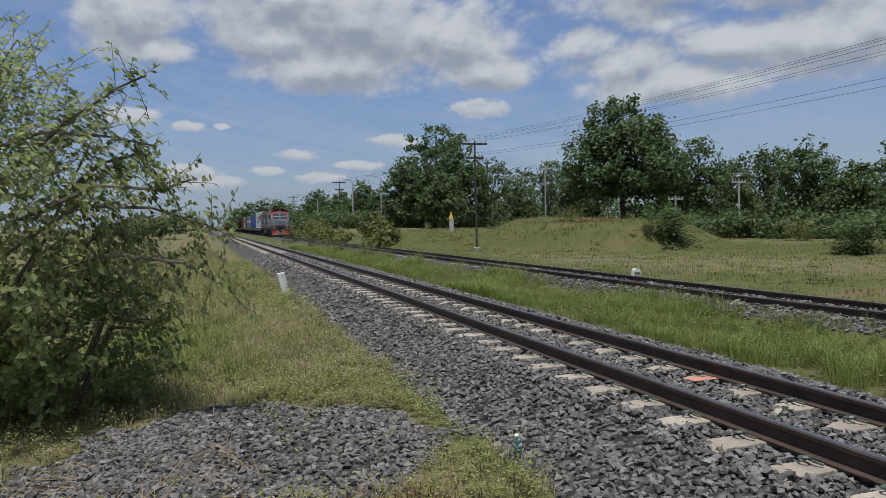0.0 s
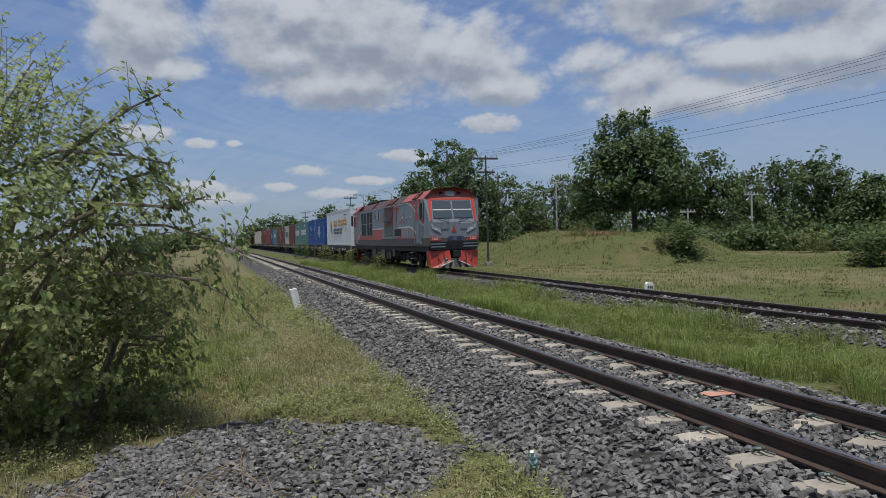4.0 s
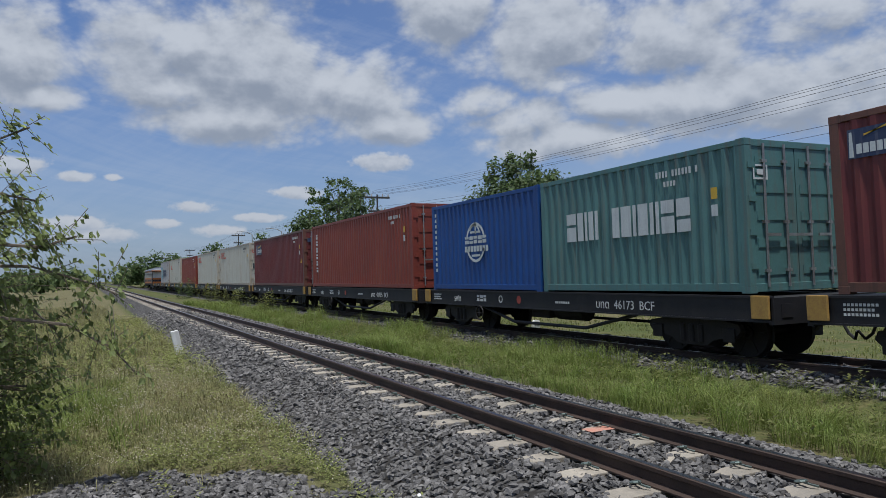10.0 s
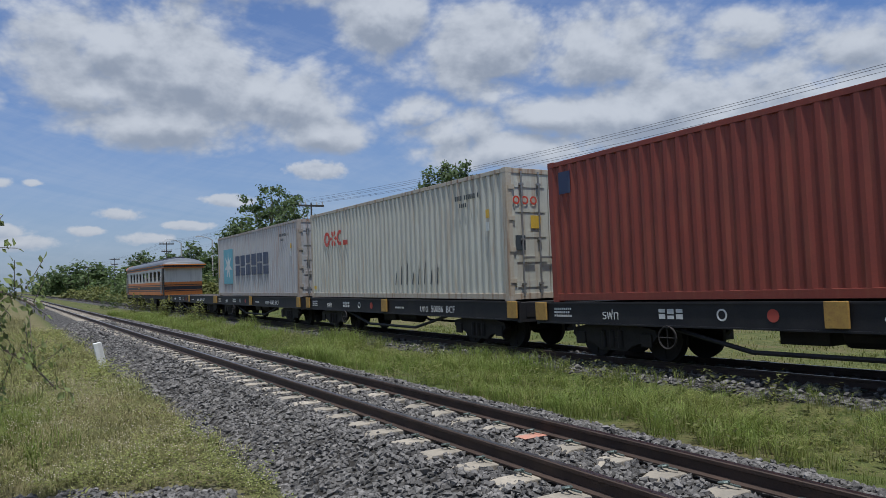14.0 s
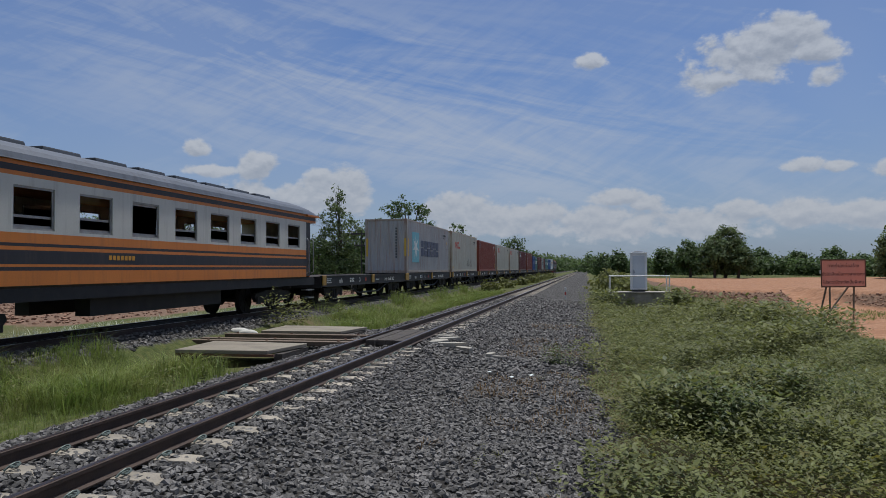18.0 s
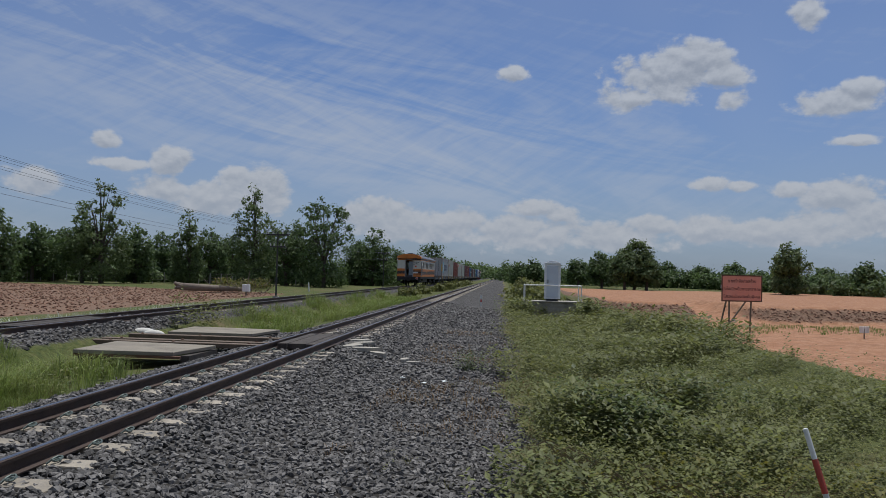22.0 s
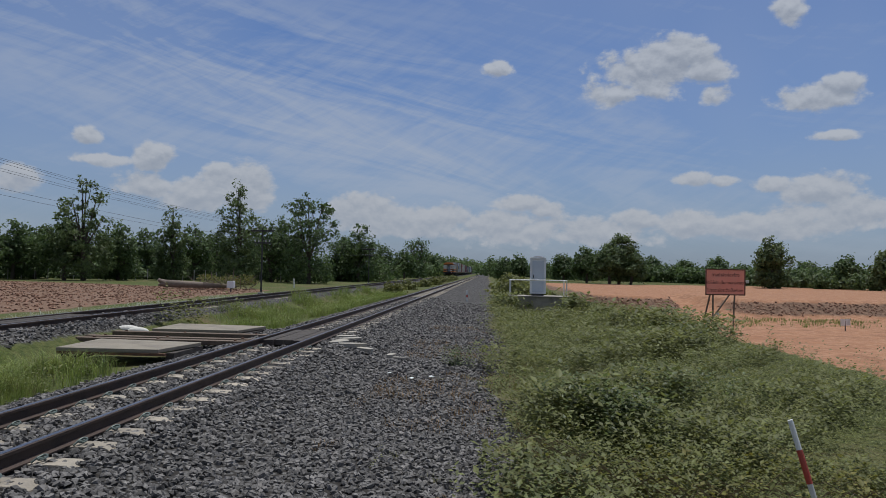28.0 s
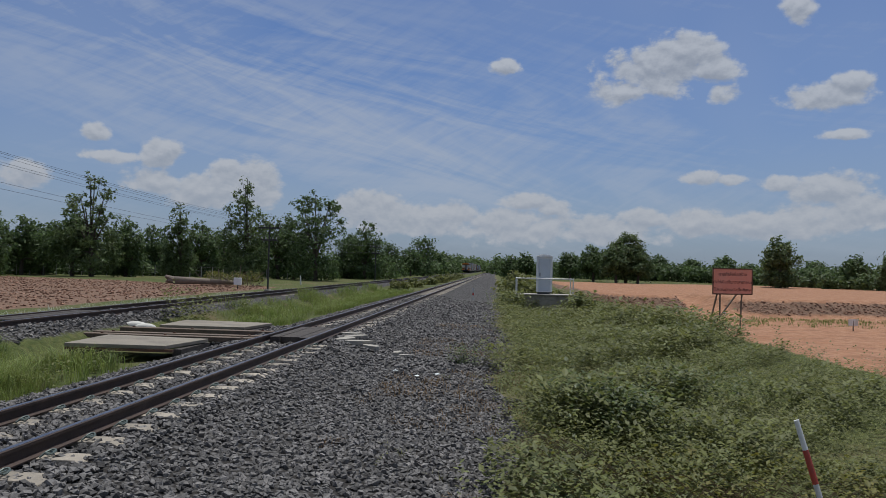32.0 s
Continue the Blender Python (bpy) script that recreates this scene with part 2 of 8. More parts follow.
# ---- materials ----
def material(name, base, second=None, rough=0.7, metal=0.0, scale=3.0, fine=40.0, bump=0.15, dirt=None, dirt_amount=0.0, streaks=False,
             coords="Object", island=0.0, random_object=0.0, spec=0.4, trans=0.0):
    """Base and second colour mixed by a coarse and a fine noise; dirt in patches or in runs down the sides; relief from the fine noise."""
    m = bpy.data.materials.new(name)
    m.use_nodes = True
    nt = m.node_tree
    N, L = nt.nodes.new, nt.links.new
    b = nt.nodes["Principled BSDF"]
    b.inputs["Roughness"].default_value, b.inputs["Metallic"].default_value = rough, metal
    b.inputs["Specular IOR Level"].default_value = spec
    tc = N("ShaderNodeTexCoord")
    if coords == "World":
        vec = N("ShaderNodeNewGeometry").outputs["Position"]
    else:
        vec = tc.outputs["Object"]

    def tex(s, d=4.0, r=0.55, v=None):
        n = N("ShaderNodeTexNoise")
        L(v or vec, n.inputs["Vector"])
        n.inputs["Scale"].default_value, n.inputs["Detail"].default_value, n.inputs["Roughness"].default_value = s, d, r
        return n.outputs[0]

    def ramp(v, lo, hi):
        n = N("ShaderNodeMapRange")
        L(v, n.inputs[0])
        n.inputs[1].default_value, n.inputs[2].default_value = lo, hi
        return n.outputs[0]

    def mix(f, a, c):
        n = N("ShaderNodeMix")
        n.data_type = "RGBA"
        L(f, n.inputs[0])
        for s, v in ((6, a), (7, c)):
            if isinstance(v, tuple):
                n.inputs[s].default_value = (*v, 1)
            else:
                L(v, n.inputs[s])
        return n.outputs[2]

    def times(a, k):
        n = N("ShaderNodeMath")
        n.operation = "MULTIPLY"
        L(a, n.inputs[0])
        n.inputs[1].default_value = k
        return n.outputs[0]

    second = second or tuple(c * 0.75 for c in base)
    coarse, small = tex(scale), tex(fine, 3.0)
    add = N("ShaderNodeMath")
    add.operation = "ADD"
    L(times(coarse, 0.6), add.inputs[0]), L(times(small, 0.4), add.inputs[1])
    col = mix(ramp(add.outputs[0], 0.36, 0.64), base, second)
    if dirt:
        if streaks:
            mp = N("ShaderNodeMapping")
            mp.inputs["Scale"].default_value = (3.0, 3.0, 0.22)
            L(vec, mp.inputs["Vector"])
            d = tex(2.2, 6.0, 0.65, mp.outputs[0])
        else:
            d = tex(scale * 0.7, 7.0, 0.7)
        col = mix(times(ramp(d, 0.50, 0.68), dirt_amount), col, dirt)
    if island or random_object:
        src = N("ShaderNodeNewGeometry").outputs["Random Per Island"] if island else N("ShaderNodeObjectInfo").outputs["Random"]
        k = island or random_object
        hs = N("ShaderNodeHueSaturation")
        L(ramp(src, -0.001, 1.001), hs.inputs["Value"])
        hs.inputs["Value"].default_value = 1
        mr = hs.inputs["Value"].links[0].from_node
        mr.inputs[3].default_value, mr.inputs[4].default_value = 1 - k, 1 + k
        L(col, hs.inputs["Color"])
        col = hs.outputs[0]
    L(col, b.inputs["Base Color"])
    if trans:
        b.inputs["Subsurface Weight"].default_value = 0.0
        tr = N("ShaderNodeBsdfTranslucent")
        L(col, tr.inputs[0])
        mx = N("ShaderNodeMixShader")
        mx.inputs[0].default_value = trans
        L(b.outputs[0], mx.inputs[1]), L(tr.outputs[0], mx.inputs[2])
        L(mx.outputs[0], nt.nodes["Material Output"].inputs[0])
    if bump:
        bm_ = N("ShaderNodeBump")
        bm_.inputs["Strength"].default_value, bm_.inputs["Distance"].default_value = bump, 0.02
        L(small, bm_.inputs["Height"])
        L(bm_.outputs[0], b.inputs["Normal"])
    return m


RUST = (0.16, 0.07, 0.035)
GRIME = (0.05, 0.045, 0.04)
M = {}
M["rail"] = material("rail_steel", (0.075, 0.048, 0.036), (0.042, 0.029, 0.023), 0.65, 0.25, 4, 60, 0.2)
M["rail_head"] = material("rail_head_steel", (0.30, 0.28, 0.30), (0.16, 0.15, 0.16), 0.28, 1.0, 2, 60, 0.05)
M["sleeper"] = material("sleeper_concrete", (0.37, 0.32, 0.25), (0.27, 0.24, 0.195), 0.9, 0, 5, 60, 0.3, GRIME, 0.35, random_object=0.18)
M["sleeper_pink"] = material("sleeper_paint_red", (0.46, 0.18, 0.12), (0.38, 0.24, 0.18), 0.85, 0, 6, 60, 0.3)
M["clip"] = material("clip_steel", (0.16, 0.20, 0.18), (0.10, 0.12, 0.11), 0.5, 0.6, 8, 60, 0.1)
M["stone"] = material("ballast_stone", (0.172, 0.161, 0.150), (0.082, 0.078, 0.074), 0.88, 0, 9, 90, 0.35, island=0.5, coords="World", spec=0.25)
M["wood_deck"] = material("old_timber", (0.075, 0.064, 0.054), (0.036, 0.030, 0.027), 0.9, 0, 4, 50, 0.4, random_object=0.2)
M["concrete"] = material("weathered_concrete", (0.36, 0.33, 0.275), (0.26, 0.24, 0.205), 0.9, 0, 3, 50, 0.25, GRIME, 0.45)
M["white_paint"] = material("white_paint", (0.75, 0.75, 0.72), (0.62, 0.61, 0.57), 0.6, 0, 3, 40, 0.08, (0.25, 0.2, 0.15), 0.3, streaks=True)
M["red_paint"] = material("red_paint", (0.45, 0.06, 0.04), (0.35, 0.07, 0.05), 0.6, 0, 5, 40, 0.08)
M["black"] = material("underframe_black", (0.012, 0.012, 0.015), (0.022, 0.021, 0.023), 0.6, 0.1, 3, 40, 0.1, (0.035, 0.03, 0.028), 0.5)
M["bogie"] = material("bogie_grime", (0.018, 0.016, 0.015), (0.032, 0.027, 0.024), 0.7, 0.3, 5, 40, 0.2)
M["yellow"] = material("bracket_yellow", (0.42, 0.26, 0.06), (0.30, 0.17, 0.05), 0.65, 0, 6, 40, 0.1, GRIME, 0.5)
M["mark_white"] = material("marking_white", (0.68, 0.68, 0.66), (0.5, 0.5, 0.48), 0.7, 0, 8, 60, 0.02)
M["glass_dark"] = material("dark_window_glass", (0.012, 0.014, 0.017), (0.02, 0.022, 0.026), 0.08, 0, 2, 10, 0.0, spec=0.8)
M["grille"] = material("radiator_grille", (0.010, 0.010, 0.011), (0.018, 0.018, 0.02), 0.6, 0.3, 8, 80, 0.3)


class Geo:
    """Collects vertices and faces of one mesh."""

    def __init__(self):
        self.v, self.f = [], []

    def add(self, vs, fs):
        n = len(self.v)
        self.v += [tuple(p) for p in vs]
        self.f += [tuple(i + n for i in f) for f in fs]
        return self

    def box(self, x0, x1, y0, y1, z0, z1, m=None):
        vs = [Vector((x, y, z)) for z in (z0, z1) for y in (y0, y1) for x in (x0, x1)]
        if m is not None:
            vs = [m @ p for p in vs]
        return self.add(vs, [(0, 2, 3, 1), (4, 5, 7, 6), (0, 1, 5, 4), (2, 6, 7, 3), (0, 4, 6, 2), (1, 3, 7, 5)])

    def tube(self, a, b, r, n=8, r2=None, cap=True):
        a, b = Vector(a), Vector(b)
        r2 = r if r2 is None else r2
        q = (b - a).to_track_quat("Z", "Y").to_matrix()
        vs = []
        for p, rr in ((a, r), (b, r2)):
            for i in range(n):
                t = 2 * math.pi * i / n
                vs.append(p + q @ Vector((rr * math.cos(t), rr * math.sin(t), 0)))
        fs = [(i, (i + 1) % n, n + (i + 1) % n, n + i) for i in range(n)]
        if cap:
            fs += [tuple(range(n - 1, -1, -1)), tuple(range(n, 2 * n))]
        return self.add(vs, fs)

    def path(self, pts, r, n=6):
        for a, b in zip(pts, pts[1:]):
            self.tube(a, b, r, n)
        return self

    def prism(self, outline, axis, lo, hi):
        """A flat outline (u, v) drawn out along an axis: x takes (y, z), y takes (x, z), z takes (x, y)."""
        def at(u, w, d):
            return {"x": (d, u, w), "y": (u, d, w), "z": (u, w, d)}[axis]
        n = len(outline)
        vs = [at(u, w, lo) for u, w in outline] + [at(u, w, hi) for u, w in outline]
        fs = [(i, (i + 1) % n, n + (i + 1) % n, n + i) for i in range(n)]
        fs += [tuple(range(n - 1, -1, -1)), tuple(range(n, 2 * n))]
        return self.add(vs, fs)

    def mesh(self, name, bevel=0.0, smooth=False):
        me = bpy.data.meshes.new(name)
        me.from_pydata(self.v, [], self.f)
        bm = bmesh.new()
        bm.from_mesh(me)
        bmesh.ops.recalc_face_normals(bm, faces=bm.faces)
        if bevel:
            es = [e for e in bm.edges if len(e.link_faces) == 2 and e.calc_face_angle(0) > 0.5]
            bmesh.ops.bevel(bm, geom=es, offset=bevel, segments=2, affect="EDGES", profile=0.6, clamp_overlap=True)
        if smooth:
            for f in bm.faces:
                f.smooth = True
        bm.to_mesh(me)
        bm.free()
        return me


def part(name, geo, mat, parent=None, label="", bevel=0.0, smooth=False):
    me = geo if isinstance(geo, bpy.types.Mesh) else geo.mesh(name, bevel, smooth)
    if not me.materials:
        me.materials.append(M[mat] if isinstance(mat, str) else mat)
    ob = new(name, me)
    if parent is not None:
        ob.parent = parent
    if label:
        ob["label"] = label
    return ob


def thing(name, label, category, group="", kind="", at=None):
    ob = tagged(new(name), label, category, group, kind)
    ob.empty_display_size = 0.2
    if at is not None:
        ob.matrix_world = at
    return ob


def soup(name, verts, faces, mat, smooth=False):
    """A large mesh straight from arrays: verts (n, 3), faces (m, k)."""
    verts, faces = np.asarray(verts, np.float32), np.asarray(faces, np.int32)
    k = faces.shape[1]
    me = bpy.data.meshes.new(name)
    me.vertices.add(len(verts)), me.loops.add(faces.size), me.polygons.add(len(faces))
    me.vertices.foreach_set("co", verts.ravel())
    me.loops.foreach_set("vertex_index", faces.ravel())
    me.polygons.foreach_set("loop_start", np.arange(0, faces.size, k, dtype=np.int32))
    me.polygons.foreach_set("use_smooth", np.full(len(faces), smooth))
    me.update(calc_edges=True)
    me.materials.append(M[mat] if isinstance(mat, str) else mat)
    return me


def scatter(base_v, base_f, places, turns, sizes, tilt=None):
    """Copies of a small mesh as one array: yaw, size and a tilt for each."""
    n, k = len(places), len(base_v)
    c, s = np.cos(turns), np.sin(turns)
    v = base_v[None] * sizes[:, None, None] if sizes.ndim == 1 else base_v[None] * sizes[:, None, :]
    if tilt is not None:
        ct, st = np.cos(tilt)[:, None], np.sin(tilt)[:, None]
        v = np.stack([v[..., 0], v[..., 1] * ct - v[..., 2] * st, v[..., 1] * st + v[..., 2] * ct], -1)
    x = v[..., 0] * c[:, None] - v[..., 1] * s[:, None]
    y = v[..., 0] * s[:, None] + v[..., 1] * c[:, None]
    v = np.stack([x, y, v[..., 2]], -1) + places[:, None]
    f = base_f[None] + (np.arange(n) * k)[:, None, None]
    return v.reshape(-1, 3), f.reshape(-1, base_f.shape[1])


# ---- ground ----
LOOP_X = 11.0
RNG = np.random.default_rng(7)


def smooth_step(v, lo, hi):
    t = np.clip((v - lo) / (hi - lo), 0, 1)
    return t * t * (3 - 2 * t)


def wave(x, y, s, seed=0.0):
    """Cheap smooth unevenness, about -1 to 1."""
    return (np.sin(x / s + 1.3 + seed) * np.cos(y / s * 0.83 + 0.7 * seed) + 0.6 * np.sin(x / s * 1.9 - y / s * 1.4 + 2.1 * seed)
            + 0.4 * np.sin(x / s * 3.7 + y / s * 3.1 + seed * 1.7)) / 2.0


def loop_z(y):
    """Rail head of the loop line, which climbs a little on its way past the camera."""
    return -0.14 + 0.34 * smooth_step(-np.asarray(y, float), -14, 14)


MOUND = (27.0, 47.0)


def fill_rise(x, y):
    """Share of the filled level's height at a place, and how far it is on the bank's face."""
    foot = np.interp(x, [-60, -40, -26, -17.4, -16.2, -14.6, -11, -8, -6], [56, 52, 49.6, 47.7, 49, 53.0, 52, 57, 60]) + 0.5 * wave(x, y, 2.3, 4.0)
    ramp_in = np.exp(-((x + 15.6) / 1.5) ** 2)
    s = -y - foot
    rise = smooth_step(s, 0, 2.4 + 13 * ramp_in) * smooth_step(-x, 6.0, 9.0)
    return rise, smooth_step(rise, .03, .25) * (1 - smooth_step(rise, .75, .97)) * (1 - ramp_in)


def ground_z(x, y):
    x, y = np.asarray(x, float), np.asarray(y, float)
    front = smooth_step(y, -4.0, 2.0)
    xs = np.array([-400, -60, -30, -9, -5.0, -2.0, -0.3, 0.6, 1.6, 2.35, 3.25, 5.75, 6.35, 7.2, 9.0, 9.7, 12.3, 13.0, 15, 20, 40, 400], float)
    zf = np.array([-.6, -.6, -.6, -.6, -.58, -.55, -.52, -.50, -.50, -.46, -.20, -.20, -.38, -.46, -.48, -.25, -.25, -.52, -.55, -.50, -.4, -.4], float)
    zb = np.array([-1.0, -1.0, -1.0, -1.05, -1.05, -.95, -.62, -.48, -.44, -.40, -.20, -.20, -.38, -.46, -.48, -.25, -.25, -.52, -.60, -.6, -.5, -.5], float)
    z = np.interp(x, xs, zf) * front + np.interp(x, xs, zb) * (1 - front)
    off = 1 - smooth_step(x, 2.2, 3.2) * (1 - smooth_step(x, 12.3, 13.6))
    z = z + off * 0.05 * wave(x, y, 1.7) + off * 0.10 * wave(x, y, 9.0, 2.0) * smooth_step(np.abs(x - 7), 8, 25)
    z = z + smooth_step(x, 8.6, 9.7) * (1 - smooth_step(x, 12.3, 14.5)) * (loop_z(y) + 0.10)
    # heap of spilled ballast near the camera, and the earth mound beyond the loop line
    z = z + 0.07 * np.exp(-(((x - 0.3) / 1.3) ** 2 + ((y - 7.2) / 1.3) ** 2))
    d = ((x - MOUND[0]) / 9.0) ** 2 + ((y - MOUND[1]) / 10.0) ** 2
    z = z + 1.75 * (1 - smooth_step(d, 0.25, 1.1))
    bank = smooth_step(x, 13.5, 17.0) * (1 - smooth_step(x, 24, 34)) * smooth_step(y, 46, 62) * (1 - smooth_step(y, 170, 220))
    z = z + 1.3 * bank
    # filled level of the building land behind its cut bank, with a ramp up to it
    z = z + 1.08 * fill_rise(x, y)[0]
    # packed stones under the crossing slabs
    bed = smooth_step(x, 5.6, 5.9) * (1 - smooth_step(x, 9.3, 9.6)) * smooth_step(-y, 16.0, 16.3) * (1 - smooth_step(-y, 20.6, 21.2))
    return z * (1 - bed) + bed * -0.24


def cover(x, y):
    """Weights of ballast, dry grass and bare red earth at a place."""
    w = 0.25 * wave(x, y, 0.8, 3.0) + 0.35 * wave(x, y, 2.6, 1.0)
    w = w + 0.30 * wave(x, y, 0.27, 8.0)
    front = smooth_step(y, -4, 2)
    left = 2.3 + 0.30 * w - (1 - front) * (2.6 + 1.3 * w)
    ballast = smooth_step(x, left - 0.15, left + 0.15) * (1 - smooth_step(x, 6.25 + 0.2 * w, 6.75 + 0.2 * w))
    ballast = np.maximum(ballast, smooth_step(x, 9.2 + 0.2 * w, 9.7 + 0.2 * w) * (1 - smooth_step(x, 12.3 + 0.2 * w, 12.8 + 0.2 * w)))
    patch = ((x - 0.2) / 1.7) ** 2 + ((y - 6.7) / 1.45) ** 2 + 1.7 * w
    ballast = np.maximum(ballast, 1 - smooth_step(patch, 0.7, 1.1))
    ballast = np.maximum(ballast, (1 - smooth_step(np.hypot(x, y) + 0.8 * w, 3.8, 5.5)) * 0.9)
    dry = front * (smooth_step(-x, -2.6, -1.5) * 0.75 + 0.8 * smooth_step(x, 14, 18) * smooth_step(np.sin(x * .21 + y * .13) + w, -.2, .8))
    dry = dry + (1 - front) * 0.7 * smooth_step(x, -1.0, -0.2) * (1 - smooth_step(x, 1.2, 2.2))
    earth = np.zeros_like(x)
    edge = -10.2 + 0.9 * w + 2.6 * smooth_step(-y, 43, 55)        # dirt road and building land beyond the verge
    earth = np.maximum(earth, smooth_step(edge - x, -0.6, 0.8) * smooth_step(-y, 10, 17) * (1 - smooth_step(-y, 105, 125)))
    field = smooth_step(x, 19.0, 21 + w) * (1 - smooth_step(x, 62, 66)) * smooth_step(-y, 22, 27) * (1 - smooth_step(-y - .25 * (x - 20), 66, 70))
    earth = np.maximum(earth, field * 0.95)
    lane = np.exp(-((y - (52 - 0.42 * (x - 40))) / 2.0) ** 2) * smooth_step(x, 33, 37) * smooth_step(y, 5, 15)
    earth = np.maximum(earth, 0.75 * lane)
    return ballast, np.clip(dry, 0, 1), np.clip(earth, 0, 1)


def axis_lines(fine_lo, fine_hi, step, far, grow=1.22):
    a = list(np.arange(fine_lo, fine_hi + 1e-6, step))
    s, v = step, fine_hi
    while v < far:
        s *= grow
        v += s
        a.append(v)
    s, v = step, fine_lo
    while v > -far:
        s *= grow
        v -= s
        a.insert(0, v)
    return np.array(a)


def ground_material():
    m = bpy.data.materials.new("ground_cover")
    m.use_nodes = True
    nt = m.node_tree
    N, L = nt.nodes.new, nt.links.new
    b = nt.nodes["Principled BSDF"]
    b.inputs["Roughness"].default_value = 0.95
    b.inputs["Specular IOR Level"].default_value = 0.2
    pos = N("ShaderNodeNewGeometry").outputs["Position"]
    at = N("ShaderNodeAttribute")
    at.attribute_name = "cover"
    sep = N("ShaderNodeSeparateColor")
    L(at.outputs["Color"], sep.inputs[0])

    def tex(s, d=5.0, r=0.6):
        n = N("ShaderNodeTexNoise")
        L(pos, n.inputs["Vector"])
        n.inputs["Scale"].default_value, n.inputs["Detail"].default_value, n.inputs["Roughness"].default_value = s, d, r
        return n.outputs[0]

    def ramp(v, lo, hi):
        n = N("ShaderNodeMapRange")
        L(v, n.inputs[0])
        n.inputs[1].default_value, n.inputs[2].default_value = lo, hi
        return n.outputs[0]

    def mix(f, a, c):
        n = N("ShaderNodeMix")
        n.data_type = "RGBA"
        L(f, n.inputs[0])
        for s, v in ((6, a), (7, c)):
            if isinstance(v, tuple):
                n.inputs[s].default_value = (*v, 1)
            else:
                L(v, n.inputs[s])
        return n.outputs[2]

    def plus(a, c, k):
        n = N("ShaderNodeMath")
        n.operation = "MULTIPLY_ADD"
        L(c, n.inputs[0])
        n.inputs[1].default_value = k
        L(a, n.inputs[2])
        return n.outputs[0]

    big, mid, small = tex(0.12), tex(0.9), tex(7.0)
    grass = mix(ramp(big, 0.4, 0.6), (0.082, 0.098, 0.027), (0.112, 0.108, 0.040))
    grass = mix(ramp(small, 0.35, 0.65), grass, (0.050, 0.066, 0.018))
    grass = mix(ramp(tex(0.45), 0.52, 0.70), grass, (0.125, 0.098, 0.050))
    straw = mix(ramp(mid, 0.4, 0.62), (0.145, 0.125, 0.062), (0.10, 0.095, 0.042))
    soil = mix(ramp(mid, 0.38, 0.62), (0.305, 0.155, 0.085), (0.235, 0.118, 0.066))
    soil = mix(ramp(tex(2.5), 0.45, 0.7), soil, (0.37, 0.215, 0.130))
    plough = mix(ramp(tex(3.5), 0.4, 0.62), (0.20, 0.125, 0.085), (0.12, 0.075, 0.05))
    soil = mix(ramp(at.outputs["Alpha"], 0.3, 0.7), soil, plough)
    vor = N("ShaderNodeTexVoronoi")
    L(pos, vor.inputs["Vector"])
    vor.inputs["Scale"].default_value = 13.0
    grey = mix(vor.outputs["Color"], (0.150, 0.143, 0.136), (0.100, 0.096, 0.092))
    # near-black between the cells: shade of the gaps between stones, put into the colour
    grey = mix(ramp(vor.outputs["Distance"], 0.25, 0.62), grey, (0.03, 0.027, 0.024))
    wob = plus(sep.outputs[1], mid, 0.9)
    col = mix(ramp(wob, 0.55, 1.0), grass, straw)
    col = mix(ramp(plus(sep.outputs[2], mid, 0.5), 0.62, 0.85), col, soil)
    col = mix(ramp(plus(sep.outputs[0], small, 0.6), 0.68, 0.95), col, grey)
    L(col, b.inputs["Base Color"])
    bmp = N("ShaderNodeBump")
    bmp.inputs["Strength"].default_value, bmp.inputs["Distance"].default_value = 0.8, 0.06
    L(plus(small, vor.outputs["Distance"], -0.5), bmp.inputs["Height"])
    L(bmp.outputs[0], b.inputs["Normal"])
    return m


def build_ground():
    xs = axis_lines(-30, 20, 0.25, 2600, 1.16)
    ys = axis_lines(-60, 40, 0.5, 2600, 1.13)
    X, Y = np.meshgrid(xs, ys)
    fx, fy = X.ravel(), Y.ravel()
    v = np.stack([fx, fy, ground_z(fx, fy)], 1)
    nx, ny = len(xs), len(ys)
    i = np.arange(nx * ny).reshape(ny, nx)
    f = np.stack([i[:-1, :-1], i[:-1, 1:], i[1:, 1:], i[1:, :-1]], -1).reshape(-1, 4)
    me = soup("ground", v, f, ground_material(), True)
    att = me.color_attributes.new("cover", "FLOAT_COLOR", "POINT")
    c = np.ones((len(v), 4), np.float32)
    c[:, 0], c[:, 1], c[:, 2] = cover(fx, fy)
    c[:, 3] = np.maximum(smooth_step(fx, 15, 16) * (fy < 0), fill_rise(fx, fy)[1])
    att.data.foreach_set("color", c.ravel())
    tagged(new("ground", me), "grassy railway land with gravel, dry grass and bare red earth", "ground", kind="structure")


build_ground()


# ---- tracks ----
def rail_outline(x, top):
    return [(x - .062, top - .150), (x + .062, top - .150), (x + .062, top - .138), (x + .012, top - .118), (x + .012, top - .045),
            (x + .035, top - .034), (x + .035, top - .006), (x + .026, top), (x - .026, top), (x - .035, top - .006), (x - .035, top - .034),
            (x - .012, top - .045), (x - .012, top - .118), (x - .062, top - .138)]


def sleeper_mesh():
    g = Geo()
    half = [(-1.0, 0.0), (-0.93, 0.035), (-0.28, 0.035), (-0.18, 0.0), (0.18, 0.0), (0.28, 0.035), (0.93, 0.035), (1.0, 0.0), (1.0, -0.12), (-1.0, -0.12)]
    g.prism(half, "y", -0.12, 0.12)
    return g.mesh("sleeper", 0.012)


